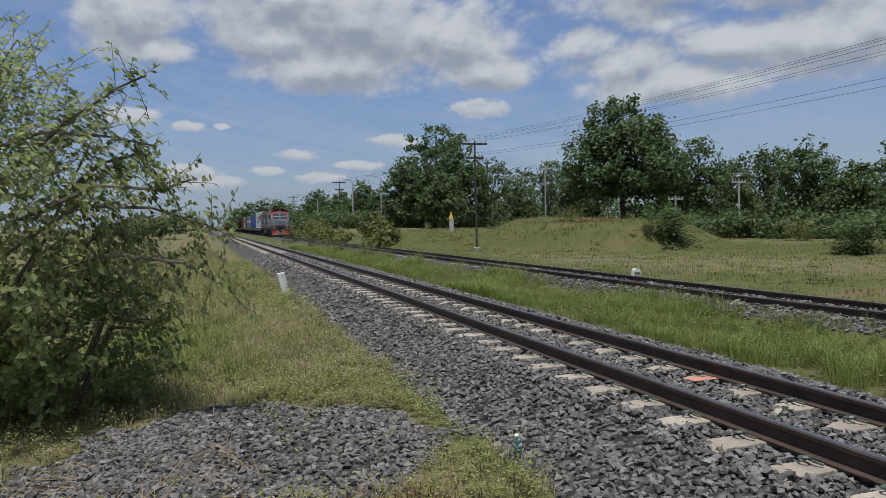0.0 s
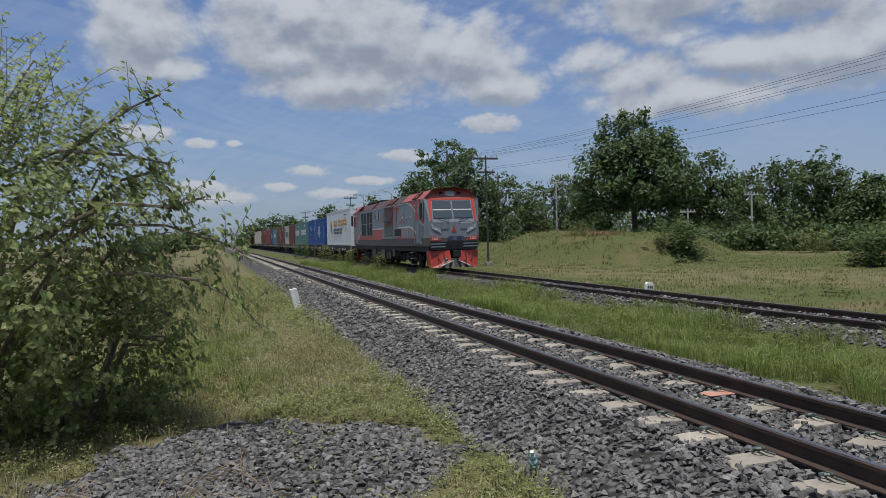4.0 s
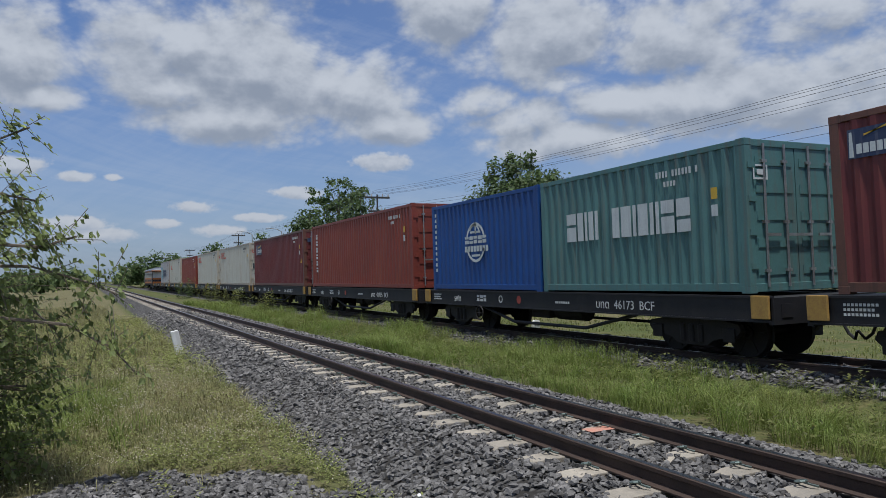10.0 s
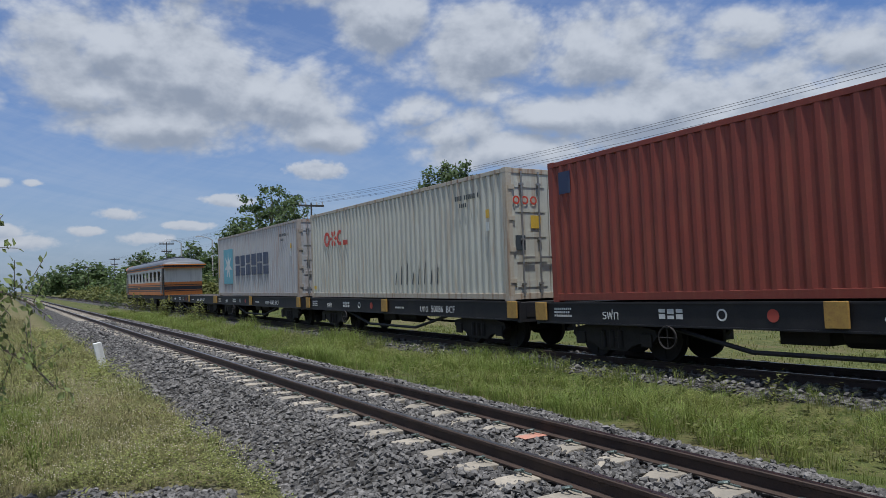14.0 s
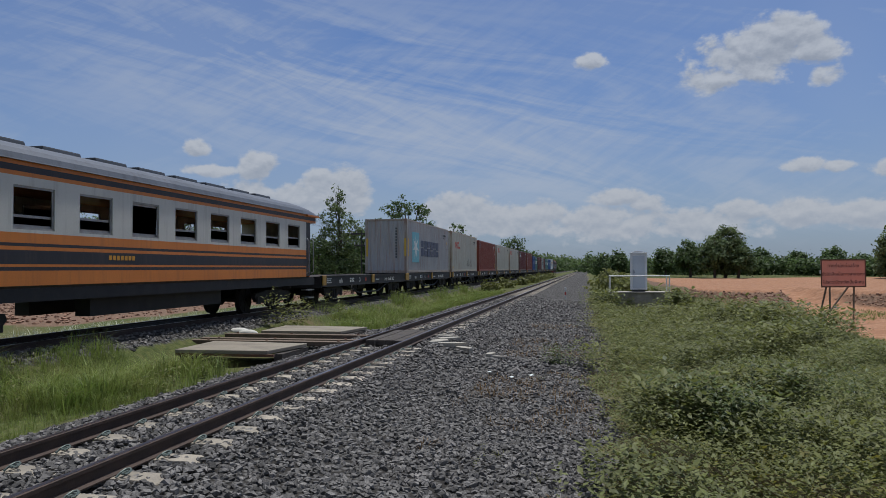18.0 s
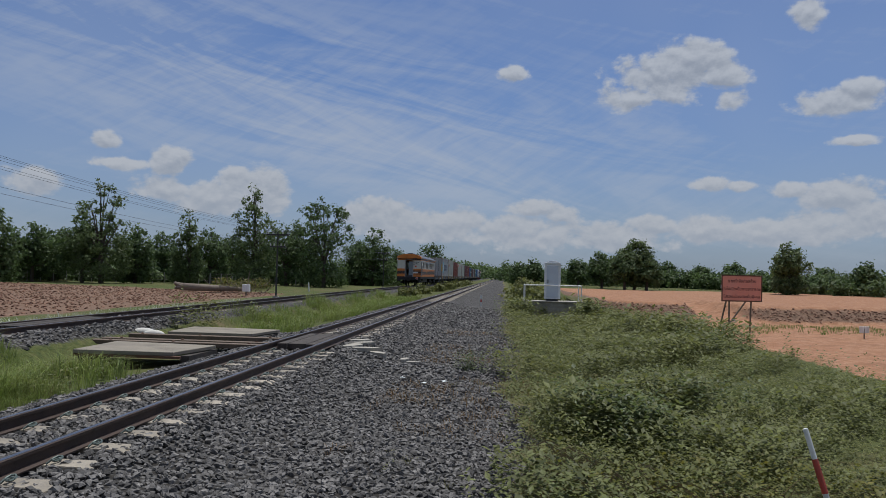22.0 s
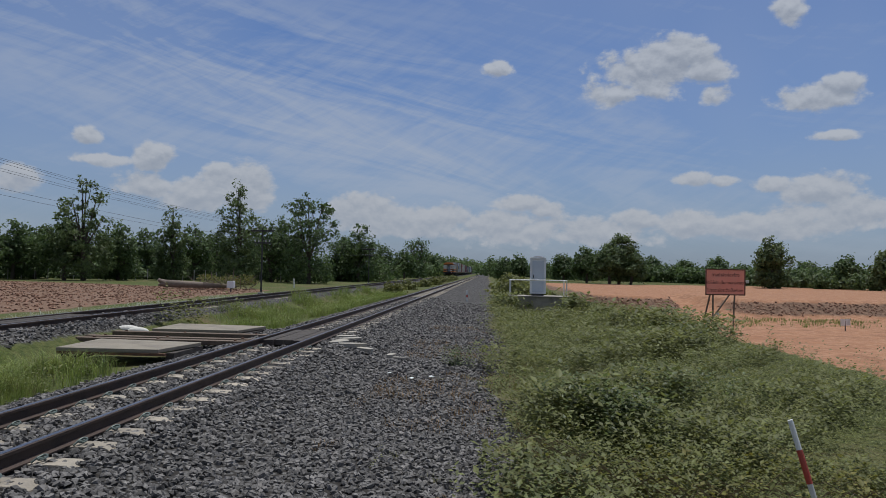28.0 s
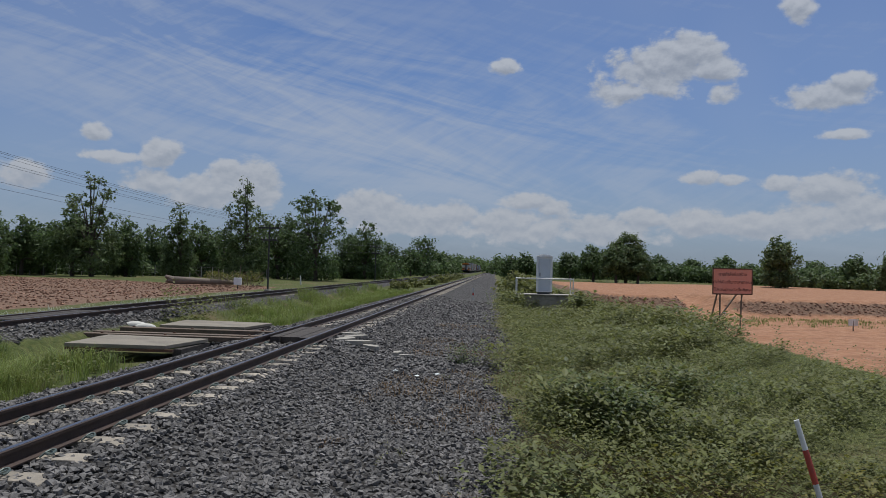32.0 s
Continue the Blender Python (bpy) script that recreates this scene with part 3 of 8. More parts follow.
def clip_mesh():
    """A spring clip, bent from round bar."""
    g = Geo()
    pts = [(0.0, -0.09, 0.0), (0.02, -0.05, 0.03)]
    for i in range(7):
        t = i / 6 * 1.7 * math.pi
        pts.append((0.055 - 0.035 * math.cos(t), -0.02 + 0.045 * math.sin(t), 0.035 + 0.012 * math.sin(t)))
    pts += [(0.03, 0.05, 0.02), (0.0, 0.09, 0.01)]
    return g.path(pts, 0.010, 5).mesh("clip")


def sweep(outline, x, top):
    """A rail drawn out along y, its head following top(y)."""
    ys = [-1500.0] + list(np.arange(-14, 14.1, 2.0)) + [1500.0]
    o = rail_outline(0.0, 0.0) if outline == "rail" else [(-.024, 0), (.024, 0), (.024, .003), (-.024, .003)]
    n, g = len(o), Geo()
    g.v = [(x + u, y, float(top(y)) + w) for y in ys for u, w in o]
    for k in range(len(ys) - 1):
        g.f += [(k * n + i, k * n + (i + 1) % n, (k + 1) * n + (i + 1) % n, (k + 1) * n + i) for i in range(n)]
    return g


def build_track(name, label, x, top, near, step, seed):
    t = thing(name, label, "railway track", kind="structure")
    for s in (-0.535, 0.535):
        r = part("rail", sweep("rail", x + s, top), "rail", t, "rusty dark steel rail")
        part("rail_head", sweep("head", x + s, top), "rail_head", r, "polished running surface")
    sm, cm = sleeper_mesh(), clip_mesh()
    sm.materials.append(M["sleeper"]), cm.materials.append(M["clip"])
    rnd = random.Random(seed)
    n = int(near / step)
    for k in range(-n, n + 1):
        y = k * step + SLEEPER_Y
        if name == "main_track" and -18.6 < y < -15.7:
            continue
        s = part("sleeper", sm, "sleeper", t)
        s.location, s.rotation_euler = (x + rnd.uniform(-.01, .01), y, float(top(y)) - 0.185 + rnd.uniform(-.008, .004)), (0, 0, rnd.uniform(-.012, .012))
        if abs(y) < (16 if name == "main_track" else 12):
            for cx, turn in ((-0.635, math.pi), (-0.435, 0), (0.435, math.pi), (0.635, 0)):
                c = part("clip", cm, "clip", s)
                c.location, c.rotation_euler = (cx, 0.03, 0.045), (0, 0, turn + rnd.uniform(-.15, .15))
    g = Geo()
    for sgn in (-1, 1):
        for k in range(n + 1, n + 330):
            y = sgn * k * step + SLEEPER_Y
            g.box(x - 1, x + 1, y - .12, y + .12, float(top(y)) - .3, float(top(y)) - .155)
    tagged(part("far_sleepers", g, "sleeper", t), kind="stuff")
    return t


SLEEPER_Y = 5.66 - 0.62 * 9
main_track = build_track("main_track", "main line track of rusty rails on concrete sleepers in ballast", 4.465, lambda y: 0.0, 60, 0.62, 3)
loop_track = build_track("loop_track", "loop line track of dark rails on sunken concrete sleepers", LOOP_X, loop_z, 40, 0.64, 4)


# ---- the train: containers ----
def paint(name, col, dark=None, dirt=RUST, amount=0.35, rough=0.5):
    M[name] = material(name, col, dark or tuple(c * 0.8 for c in col), rough, 0, 1.2, 30, 0.06, dirt, amount, streaks=True)


paint("box_white", (0.66, 0.68, 0.68), (0.60, 0.62, 0.62), (0.3, 0.28, 0.25), 0.12, 0.4)
paint("box_blue", (0.012, 0.07, 0.26), (0.014, 0.055, 0.20), GRIME, 0.2)
paint("box_green", (0.090, 0.200, 0.190), (0.075, 0.160, 0.155), RUST, 0.35)
paint("box_brown", (0.155, 0.035, 0.026), (0.115, 0.028, 0.024), GRIME, 0.3)
paint("box_red", (0.22, 0.045, 0.028), (0.17, 0.038, 0.026), (0.3, 0.13, 0.07), 0.25)
paint("box_maroon", (0.138, 0.026, 0.026), (0.102, 0.024, 0.024), (0.25, 0.09, 0.06), 0.3)
paint("box_grey", (0.44, 0.47, 0.45), (0.37, 0.40, 0.38), (0.24, 0.11, 0.05), 0.6)
paint("box_cream", (0.50, 0.50, 0.43), (0.44, 0.44, 0.38), (0.26, 0.14, 0.06), 0.45)
paint("box_silver", (0.40, 0.405, 0.41), (0.34, 0.345, 0.35), (0.28, 0.15, 0.08), 0.45)
paint("box_silver_edge", (0.30, 0.25, 0.20), (0.36, 0.34, 0.32), (0.20, 0.10, 0.05), 0.9)
paint("box_cream_edge", (0.40, 0.33, 0.24), (0.46, 0.44, 0.37), (0.20, 0.10, 0.05), 0.9)
paint("box_grey_edge", (0.42, 0.36, 0.30), (0.48, 0.46, 0.42), (0.20, 0.10, 0.05), 0.9)
paint("box_maroon_edge", (0.15, 0.065, 0.045), (0.11, 0.055, 0.04), (0.06, 0.04, 0.03), 0.8)
paint("mark_navy", (0.03, 0.045, 0.10), None, (0.4, 0.4, 0.38), 0.25)
paint("mark_orange", (0.62, 0.30, 0.03), None, GRIME, 0.05)
paint("mark_red", (0.55, 0.06, 0.035), None, (0.5, 0.45, 0.4), 0.2)
paint("mark_sky", (0.10, 0.34, 0.42), (0.12, 0.36, 0.43), (0.3, 0.3, 0.3), 0.2)
paint("mark_slate", (0.05, 0.065, 0.075), None, GRIME, 0.1)
paint("mark_pale", (0.62, 0.66, 0.64), None, (0.2, 0.2, 0.2), 0.3)
paint("mark_yellow", (0.65, 0.42, 0.05), None, GRIME, 0.1)
M["locking_bar"] = material("galvanised_bar", (0.35, 0.35, 0.34), (0.25, 0.24, 0.23), 0.45, 0.7, 6, 50, 0.1)
M["gasket"] = material("rubber_gasket", (0.02, 0.02, 0.02), None, 0.8, 0, 5, 40, 0.1)


def corrugated(length, z0, z1, depth, pitch, y0=0.0):
    """Outline points (along, out) of a trapezoid sheet."""
    n = max(1, round(length / pitch))
    p = length / n
    pts = []
    for i in range(n):
        b = y0 - length / 2 + i * p
        pts += [(b, 0.0), (b + p * .26, 0.0), (b + p * .5, -depth), (b + p * .76, -depth)]
    pts.append((y0 + length / 2, 0.0))
    return pts


def sheet_side(pts, x, sgn, z0, z1):
    """The sheet standing at x, its ridges facing sgn."""
    g = Geo()
    vs = [(x + sgn * o, y, z) for y, o in pts for z in (z0, z1)]
    n = len(pts)
    g.add(vs, [(2 * i, 2 * i + 2, 2 * i + 3, 2 * i + 1) for i in range(n - 1)])
    return g


SIDE = Matrix(((0, 0, -1, 0), (-1, 0, 0, 0), (0, 1, 0, 0), (0, 0, 0, 1)))       # writing on the -x side: right is -y
FRONT = Matrix(((1, 0, 0, 0), (0, 0, -1, 0), (0, 1, 0, 0), (0, 0, 0, 1)))       # on a -y end: right is +x
REAR = Matrix(((-1, 0, 0, 0), (0, 0, 1, 0), (0, 1, 0, 0), (0, 0, 0, 1)))        # on a +y end: right is -x


def plates(rects, face, origin, thick=0.004):
    """Flat painted shapes: outlines in (right, up) metres from the origin on a face."""
    g = Geo()
    m = Matrix.Translation(origin) @ face
    for o in rects:
        if len(o) == 4 and not isinstance(o[0], tuple):
            u, w, du, dw = o
            o = [(u, w), (u + du, w), (u + du, w + dw), (u, w + dw)]
        n = len(o)
        vs = [m @ Vector((a, b, 0)) for a, b in o] + [m @ Vector((a, b, thick)) for a, b in o]
        g.add(vs, [tuple(range(n - 1, -1, -1)), tuple(range(n, 2 * n))] + [(i, (i + 1) % n, n + (i + 1) % n, n + i) for i in range(n)])
    return g


def bars(widths, height, gap, u=0.0, w=0.0, slit=0.0):
    """A row of plain blocks standing for one word; slit: a gap across each that keeps them from reading as one bar."""
    out = []
    for k in widths:
        if k > 0:
            if slit and k > 3 * slit:
                low = height * (.42 if len(out) % 4 else .56)
                out += [(u, w, k, low - slit * .3), (u, w + low + slit * .3, k, height - low - slit * .3)]
            else:
                out.append((u, w, k, height))
        u += abs(k) + gap
    return out


def ring(r, width, n=28, cu=0.0, cw=0.0, a0=0.0, a1=360.0):
    out = []
    for i in range(n):
        s, e = radians(a0 + (a1 - a0) * i / n), radians(a0 + (a1 - a0) * (i + 1) / n)
        ri = r - width
        out.append([(cu + r * math.cos(s), cw + r * math.sin(s)), (cu + r * math.cos(e), cw + r * math.sin(e)),
                    (cu + ri * math.cos(e), cw + ri * math.sin(e)), (cu + ri * math.cos(s), cw + ri * math.sin(s))])
    return out


def writing(text, size, mat, parent, face, origin, name="lettering", align="LEFT", shear=0.0):
    cu = bpy.data.curves.new(name, "FONT")
    cu.body, cu.size, cu.align_x, cu.extrude, cu.shear = text, size, align, 0.002, shear
    cu.resolution_u = 2
    ob = new(name, cu)
    dg = bpy.context.evaluated_depsgraph_get()
    me = bpy.data.meshes.new_from_object(ob.evaluated_get(dg))
    bpy.data.objects.remove(ob)
    me.materials.clear()
    me.transform(Matrix.Translation(origin) @ face)
    return part(name, me, mat, parent)


def container(label, mat, length, height, marks=(), smooth_sides=False, group="containers on the train"):
    """A shipping container standing on z 0, doors at its -y end."""
    t = thing("shipping_container", label, "container", group)
    L2, W = length / 2, 1.219
    g = Geo()
    for sx in (-1, 1):
        for sy in (-1, 1):
            g.box(sx * W - (0.16 if sx > 0 else 0), sx * W + (0 if sx > 0 else 0.16), sy * L2 - (0.15 if sy > 0 else 0), sy * L2 + (0 if sy > 0 else 0.15), 0.118, height - 0.118)
        x0, x1 = (W - 0.07, W - 0.004) if sx > 0 else (-W + 0.004, -W + 0.07)
        g.box(x0, x1, -L2 + .15, L2 - .15, 0.03, 0.17)
        g.box(x0, x1, -L2 + .15, L2 - .15, height - 0.11, height - 0.012)
    for sy in (-1, 1):
        y0, y1 = (L2 - .12, L2 - .006) if sy > 0 else (-L2 + .006, -L2 + .12)
        g.box(-W + .16, W - .16, y0, y1, 0.02, 0.16), g.box(-W + .16, W - .16, y0, y1, height - .13, height - .012)
    g.box(-W + .07, W - .07, -L2 + .1, L2 - .1, 0.06, 0.14)
    edge = mat + "_edge" if mat + "_edge" in M else mat
    part("frame", g, edge, t, bevel=0.008)
    for sx in (-1, 1):
        for sy in (-1, 1):
            for z in (0.0, height - 0.118):
                x0, y0 = sx * W - (0.162 if sx > 0 else 0), sy * L2 - (0.178 if sy > 0 else 0)
                part("corner_casting", Geo().box(x0 - .002 * (sx < 0), x0 + .162 + .002 * (sx > 0), y0 - .002 * (sy < 0), y0 + .178 + .002 * (sy > 0), z, z + 0.118), edge, t, bevel=0.006)
    for sx in (-1, 1):
        if smooth_sides:
            g = Geo().box(sx * (W - .03) - .01, sx * (W - .03) + .01, -L2 + .15, L2 - .15, 0.17, height - .11)
            n = round(length / 0.62)
            for i in range(1, n):
                y = -L2 + length * i / n
                g.box(sx * (W - .02) - .004, sx * (W - .02) + .004, y - .012, y + .012, 0.17, height - .11)
        else:
            pts = corrugated(length - .3, 0, 0, 0.036, 0.275)
            g = sheet_side(pts, sx * (W - .006), sx, 0.17, height - .11)
        part("side_panel", g, mat, t)
    part("roof", Geo().box(-W + .07, W - .07, -L2 + .1, L2 - .1, height - .04, height - .016), mat, t)
    # rear wall, seen from behind
    if smooth_sides:
        g = Geo().box(-W + .16, W - .16, L2 - .1, L2 - .05, .16, height - .13)
    else:
        pts = corrugated(2 * W - .32, 0, 0, 0.045, 0.25)
        vs = [(u, L2 - .012 + o, z) for u, o in pts for z in (.16, height - .13)]
        g = Geo().add(vs, [(2 * i, 2 * i + 2, 2 * i + 3, 2 * i + 1) for i in range(len(pts) - 1)])
    part("end_wall", g, mat, t)
    for s in (-1, 1):
        g = Geo().box(min(s * .01, s * (W - .16)), max(s * .01, s * (W - .16)), -L2 + .02, -L2 + .07, .16, height - .13)
        for i in range(5):
            z = .3 + (height - .75) * i / 4
            g.box(min(s * .1, s * (W - .25)), max(s * .1, s * (W - .25)), -L2 + .008, -L2 + .02, z, z + .15)
        d = part("door", g, mat, t)
        for k in (.30, .80):
            part("locking_bar", Geo().tube((s * k, -L2 - .02, .1), (s * k, -L2 - .02, height - .08), .022, 8), "locking_bar", d)
            for z in (.35, height * .45, height - .4):
                part("bar_bracket", Geo().box(s * k - .06, s * k + .06, -L2 - .035, -L2 + .01, z, z + .05), "locking_bar", d)
            part("bar_handle", Geo().box(min(s * k, s * k - s * .32), max(s * k, s * k - s * .32), -L2 - .045, -L2 - .02, .95, 1.0), "locking_bar", d)
        for i in range(4):
            z = .4 + (height - .9) * i / 3
            part("hinge", Geo().box(min(s * (W - .22), s * (W - .05)), max(s * (W - .22), s * (W - .05)), -L2 - .015, -L2 + .02, z, z + .1), edge, d)
    for k, (name, mk, rects, face, u, w) in enumerate(marks):
        out = .002 * k
        o = {"s": (-W - .001 - out, -u, w), "f": (u, -L2 - .002 - out, w), "r": (-u, L2 + .002 + out, w)}[face]
        part(name, plates(rects, {"s": SIDE, "f": FRONT, "r": REAR}[face], o), mk, t)
    return t


def star(r, ri, n=7):
    return [(rr * math.sin(math.pi * i / n), rr * math.cos(math.pi * i / n)) for i in range(2 * n) for rr in ((r, ri)[i % 2],)]


def star_plates(r, ri, u, w, n=6):
    """A flower shape of narrow petals round a point."""
    out = []
    for i in range(n):
        a, s = 2 * math.pi * i / n, math.pi / n * .62
        out.append([(u + ri * .5 * math.cos(a), w + ri * .5 * math.sin(a)), (u + r * .8 * math.cos(a + s), w + r * .8 * math.sin(a + s)), (u + r * math.cos(a), w + r * math.sin(a)), (u + r * .8 * math.cos(a - s), w + r * .8 * math.sin(a - s))])
    return out


def build_boxes():
    """All loads in order: (centre along the train, thing)."""
    H40, H20, L40, L20 = 2.896, 2.591, 12.192, 6.058
    out = []

    def code(mk, L2, h):
        u = L2 - 2.1
        return [("container_code", mk, bars([.05] * 4 + [-.05] + [.05] * 6 + [-.04, .05], .12, .035, u, h - .42) + bars([.05] * 4, .10, .035, u + .2, h - .60), "s", 0, 0),
                ("data_label", "mark_yellow", [(L2 - .75, h - .95, .14, .2)], "s", 0, 0),
                ("data_label", "mark_pale", [(L2 - .75, h - 1.25, .14, .2)], "s", 0, 0)]

    # refrigerated box
    W1 = bars([.26, .22, .08, .26], .42, .11, 0, 0, .06)
    logo = [[(0, .78), (.17, .78), (.52, .30), (.36, .30)], [(.34, .78), (.5, .78), (.86, .30), (.70, .30)]]
    logo2 = [[(0, .42), (.17, .42), (.62, -.30), (.45, -.30)], [(.36, .42), (.52, .42), (.97, -.30), (.80, -.30)]]
    marks = [("logo_shape", "mark_orange", logo, "s", -3.95, 1.42), ("logo_shape", "mark_slate", logo2, "s", -3.95, 1.42),
             ("word_shape", "mark_orange", bars([.42, .38, .07, .44, -.3, .38, .40, .40, .42, .38, .40, .40], .46, .17, 0, 0, .085), "s", -2.15, 1.62),
             ("word_shape", "mark_slate", bars([.36, .42, .42, .08, .36, .36, .08, .40, .38], .43, .15, 0, 0, .085), "s", -2.25, .98),
             ("container_code", "mark_slate", bars([.06] * 4 + [-.05] + [.06] * 6 + [-.04, .06], .11, .035, 3.0, 2.38) + bars([.06] * 4, .09, .035, 3.05, 2.15), "s", 0, 0),
             ("data_label", "mark_yellow", [(3.2, 1.88, .16, .16)], "s", 0, 0),
             ("warning_sign", "mark_yellow", [[(3.6, 1.15), (3.95, 1.15), (3.775, 1.45)]], "s", 0, 0),
             ("hazard_stripe", "mark_orange", bars([.06] * 5, .05, .08, 4.5, 2.79), "s", 0, 0)]
    out.append((26.4, container("clean white refrigerated container with orange and dark marks", "box_white", L40, H40, marks, True)))

    # blue twenty-foot pair
    globe = ring(.56, .075, 28, 0, 0, 20, 160) + ring(.56, .075, 28, 0, 0, 200, 340) + [(-.3, .26, .6, .06), (-.24, -.40, .5, .06), [(-.02, .24), (.05, .24), (.05, .56), (-.02, .56)]] \
        + ring(.34, .06, 18, -.05, .18, 30, 150) + bars([.22, .20, .20, .22, .20], .21, .05, -.62, -.03, .055) + bars([.13] * 8, .16, .045, -.64, -.26)
    side_code = [("container_code", "mark_pale", [(-.05, -i * .17, .10, .10) for i in range(11)], "s", -2.75, 2.25)]
    for n, c in enumerate((23.32, 29.5)):
        mk = [("logo_shape", "mark_pale", globe if n == 0 else globe[:34], "s", -.55, 1.35)] + side_code \
            + [("container_code", "mark_pale", [(0, -i * .16, .06, .09) for i in range(10)], "s", 2.3, 2.2), ("data_label", "mark_yellow", [(2.55, 1.55, .13, .2)], "s", 0, 0),
               ("logo_shape", "mark_pale", ring(.17, .03, 16, .35 - 1.15, 2.15) + bars([.06] * 4, .07, .02, -.95, 2.12), "f", 0, 0), ("round_mark", "mark_pale", ring(.19, .03, 18, -.8, .98) + [(-.86, .9, .03, .16), (-.78, .9, .03, .16), (-.84, 1.03, .08, .03)], "f", 0, 0),
               ("document_plate", "mark_pale", [(-.55, 2.3, .1, .12), (.25, 2.25, .3, .1), (.25, 1.9, .3, .05), (.25, 1.5, .3, .1)], "f", 0, 0)]
        out.append((26.4 + 13.8 - 3.09 + n * 6.18, container("bright blue corrugated twenty-foot container with white globe mark", "box_blue", L20, H20, mk)))
    # green pair
    def sea(worn):
        ws = [.34, .30, .08, .34, .30, -.25, .30, .30, .09, .28, .28, .09, .34, .34]
        if worn:
            ws = [.34, .20, .08, .16, .10, -.35, .22, .30, .09, .28, .10, .09, .34, .34]
        return [("word_shape", "mark_pale", bars(ws, .62, .06, 0, 0, .10), "s", -2.0, 1.12)] + code("mark_pale", 3.03, H20) \
            + [("square_mark", "mark_pale", [(-1.05, 2.12, .34, .03), (-1.05, 1.90, .34, .03), (-1.05, 1.93, .03, .19), (-.74, 1.93, .03, .19), (-.96, 1.98, .16, .09)], "f", 0, 0)]
    for n in range(2):
        out.append((26.4 + 27.6 - 3.09 + n * 6.18, container("faded green corrugated container with flaking white lettering", "box_green", L20, H20, sea(n))))
    # red, then grey-white
    emblem = [("square_mark", "mark_navy", [(-2.2, 2.0, .34, .42)], "s", 0, 0)]
    out.append((26.4 + 41.4 - 3.09, container("dull red corrugated twenty-foot container with small blue emblem", "box_brown", L20, H20,
                [("square_mark", "mark_navy", [(-2.45, 1.72, .42, .52)], "s", 0, 0), ("square_mark", "mark_pale", [[(-2.36, 1.80), (-2.27, 1.80), (-2.12, 2.1), (-2.1, 2.18), (-2.3, 2.1)]], "s", 0, -.0)]
                + [("data_label", "mark_yellow", [(-.95, 2.0, .3, .25)], "f", 0, 0), ("square_mark", "mark_navy", [(-.6, 2.0, .3, .25)], "f", 0, 0)])))
    out.append((26.4 + 41.4 + 3.09, container("rust-stained grey-white container with large dark blue lettering", "box_grey", L20, H20,
                [("word_shape", "mark_navy", bars([.62] * 5, .68, .14, -.32, -.34, .13), "s", -1.55, 1.42), ("logo_shape", "mark_navy", ring(.24, .05, 20, -2.55, 2.05) + [[(-2.6, 1.9), (-2.45, 1.9), (-2.52, 2.3)], (-2.85, 1.66, .6, .06)], "s", 0, 0),
                 ("word_shape", "mark_navy", bars([.2, .2, .2, .2], .26, .06, -2.0, 1.98, .05), "s", 0, 0), ("container_code", "mark_slate", [(0, -i * .16, .06, .1) for i in range(11)], "s", 2.0, 2.2),
                 ("data_label", "mark_yellow", [(2.3, 1.55, .18, .16)], "s", 0, 0), ("data_label", "mark_pale", [(2.3, 1.3, .18, .16)], "s", 0, 0)])))
    # brown pair
    badge = [("square_mark", "mark_navy", [(-2.75, 1.92, .62, .42)], "s", 0, 0), ("square_mark", "mark_pale", bars([.08] * 5, .14, .02, -2.62, 1.98) + [[(-2.73, 1.94), (-2.66, 1.94), (-2.68, 2.3), (-2.72, 2.3)]], "s", 0, 0),
             ("square_mark", "mark_yellow", [[(-2.5, 2.25), (-2.16, 2.30), (-2.16, 2.33), (-2.5, 2.22)]], "s", 0, 0)]
    for n in range(2):
        wide = [("word_shape", "mark_pale", bars([.16, .16, .16], .4, .05, -.95, 1.9, .06), "f", 0, 0), ("container_code", "mark_pale", [(0, -i * .16, .08, .1) for i in range(9)], "s", -2.6, 2.1), ("faded_patch", "box_red", [(-2.2, .75, .5, .35), (-1.2, .75, .45, .3), (-.3, .8, .4, .35)], "s", 0, 0)]
        out.append((26.4 + 55.2 - 3.09 + n * 6.18, container("brown corrugated twenty-foot container with small dark badge", "box_maroon", L20, H20, (wide if n == 0 else badge) + code("mark_pale", 3.03, H20))))
    # green and blue
    out.append((26.4 + 69.0 - 3.09, container("green corrugated container with white lettering, paint worn", "box_green", L20, H20, sea(1))))
    out.append((26.4 + 69.0 + 3.09, container("bright blue corrugated twenty-foot container with white globe mark", "box_blue", L20, H20, [("logo_shape", "mark_pale", globe, "s", -.2, 1.35)] + side_code)))
    # long red with upright lettering, long maroon with badge
    out.append((26.4 + 82.8, container("long red-brown corrugated container with upright white lettering", "box_red", L40, H40,
                [("word_shape", "mark_pale", [r for i in range(6) for r in bars([.26], .22, 0, 0, -i * .31, .06)], "s", -5.4, 2.25)] + code("mark_pale", 6.1, H40))))
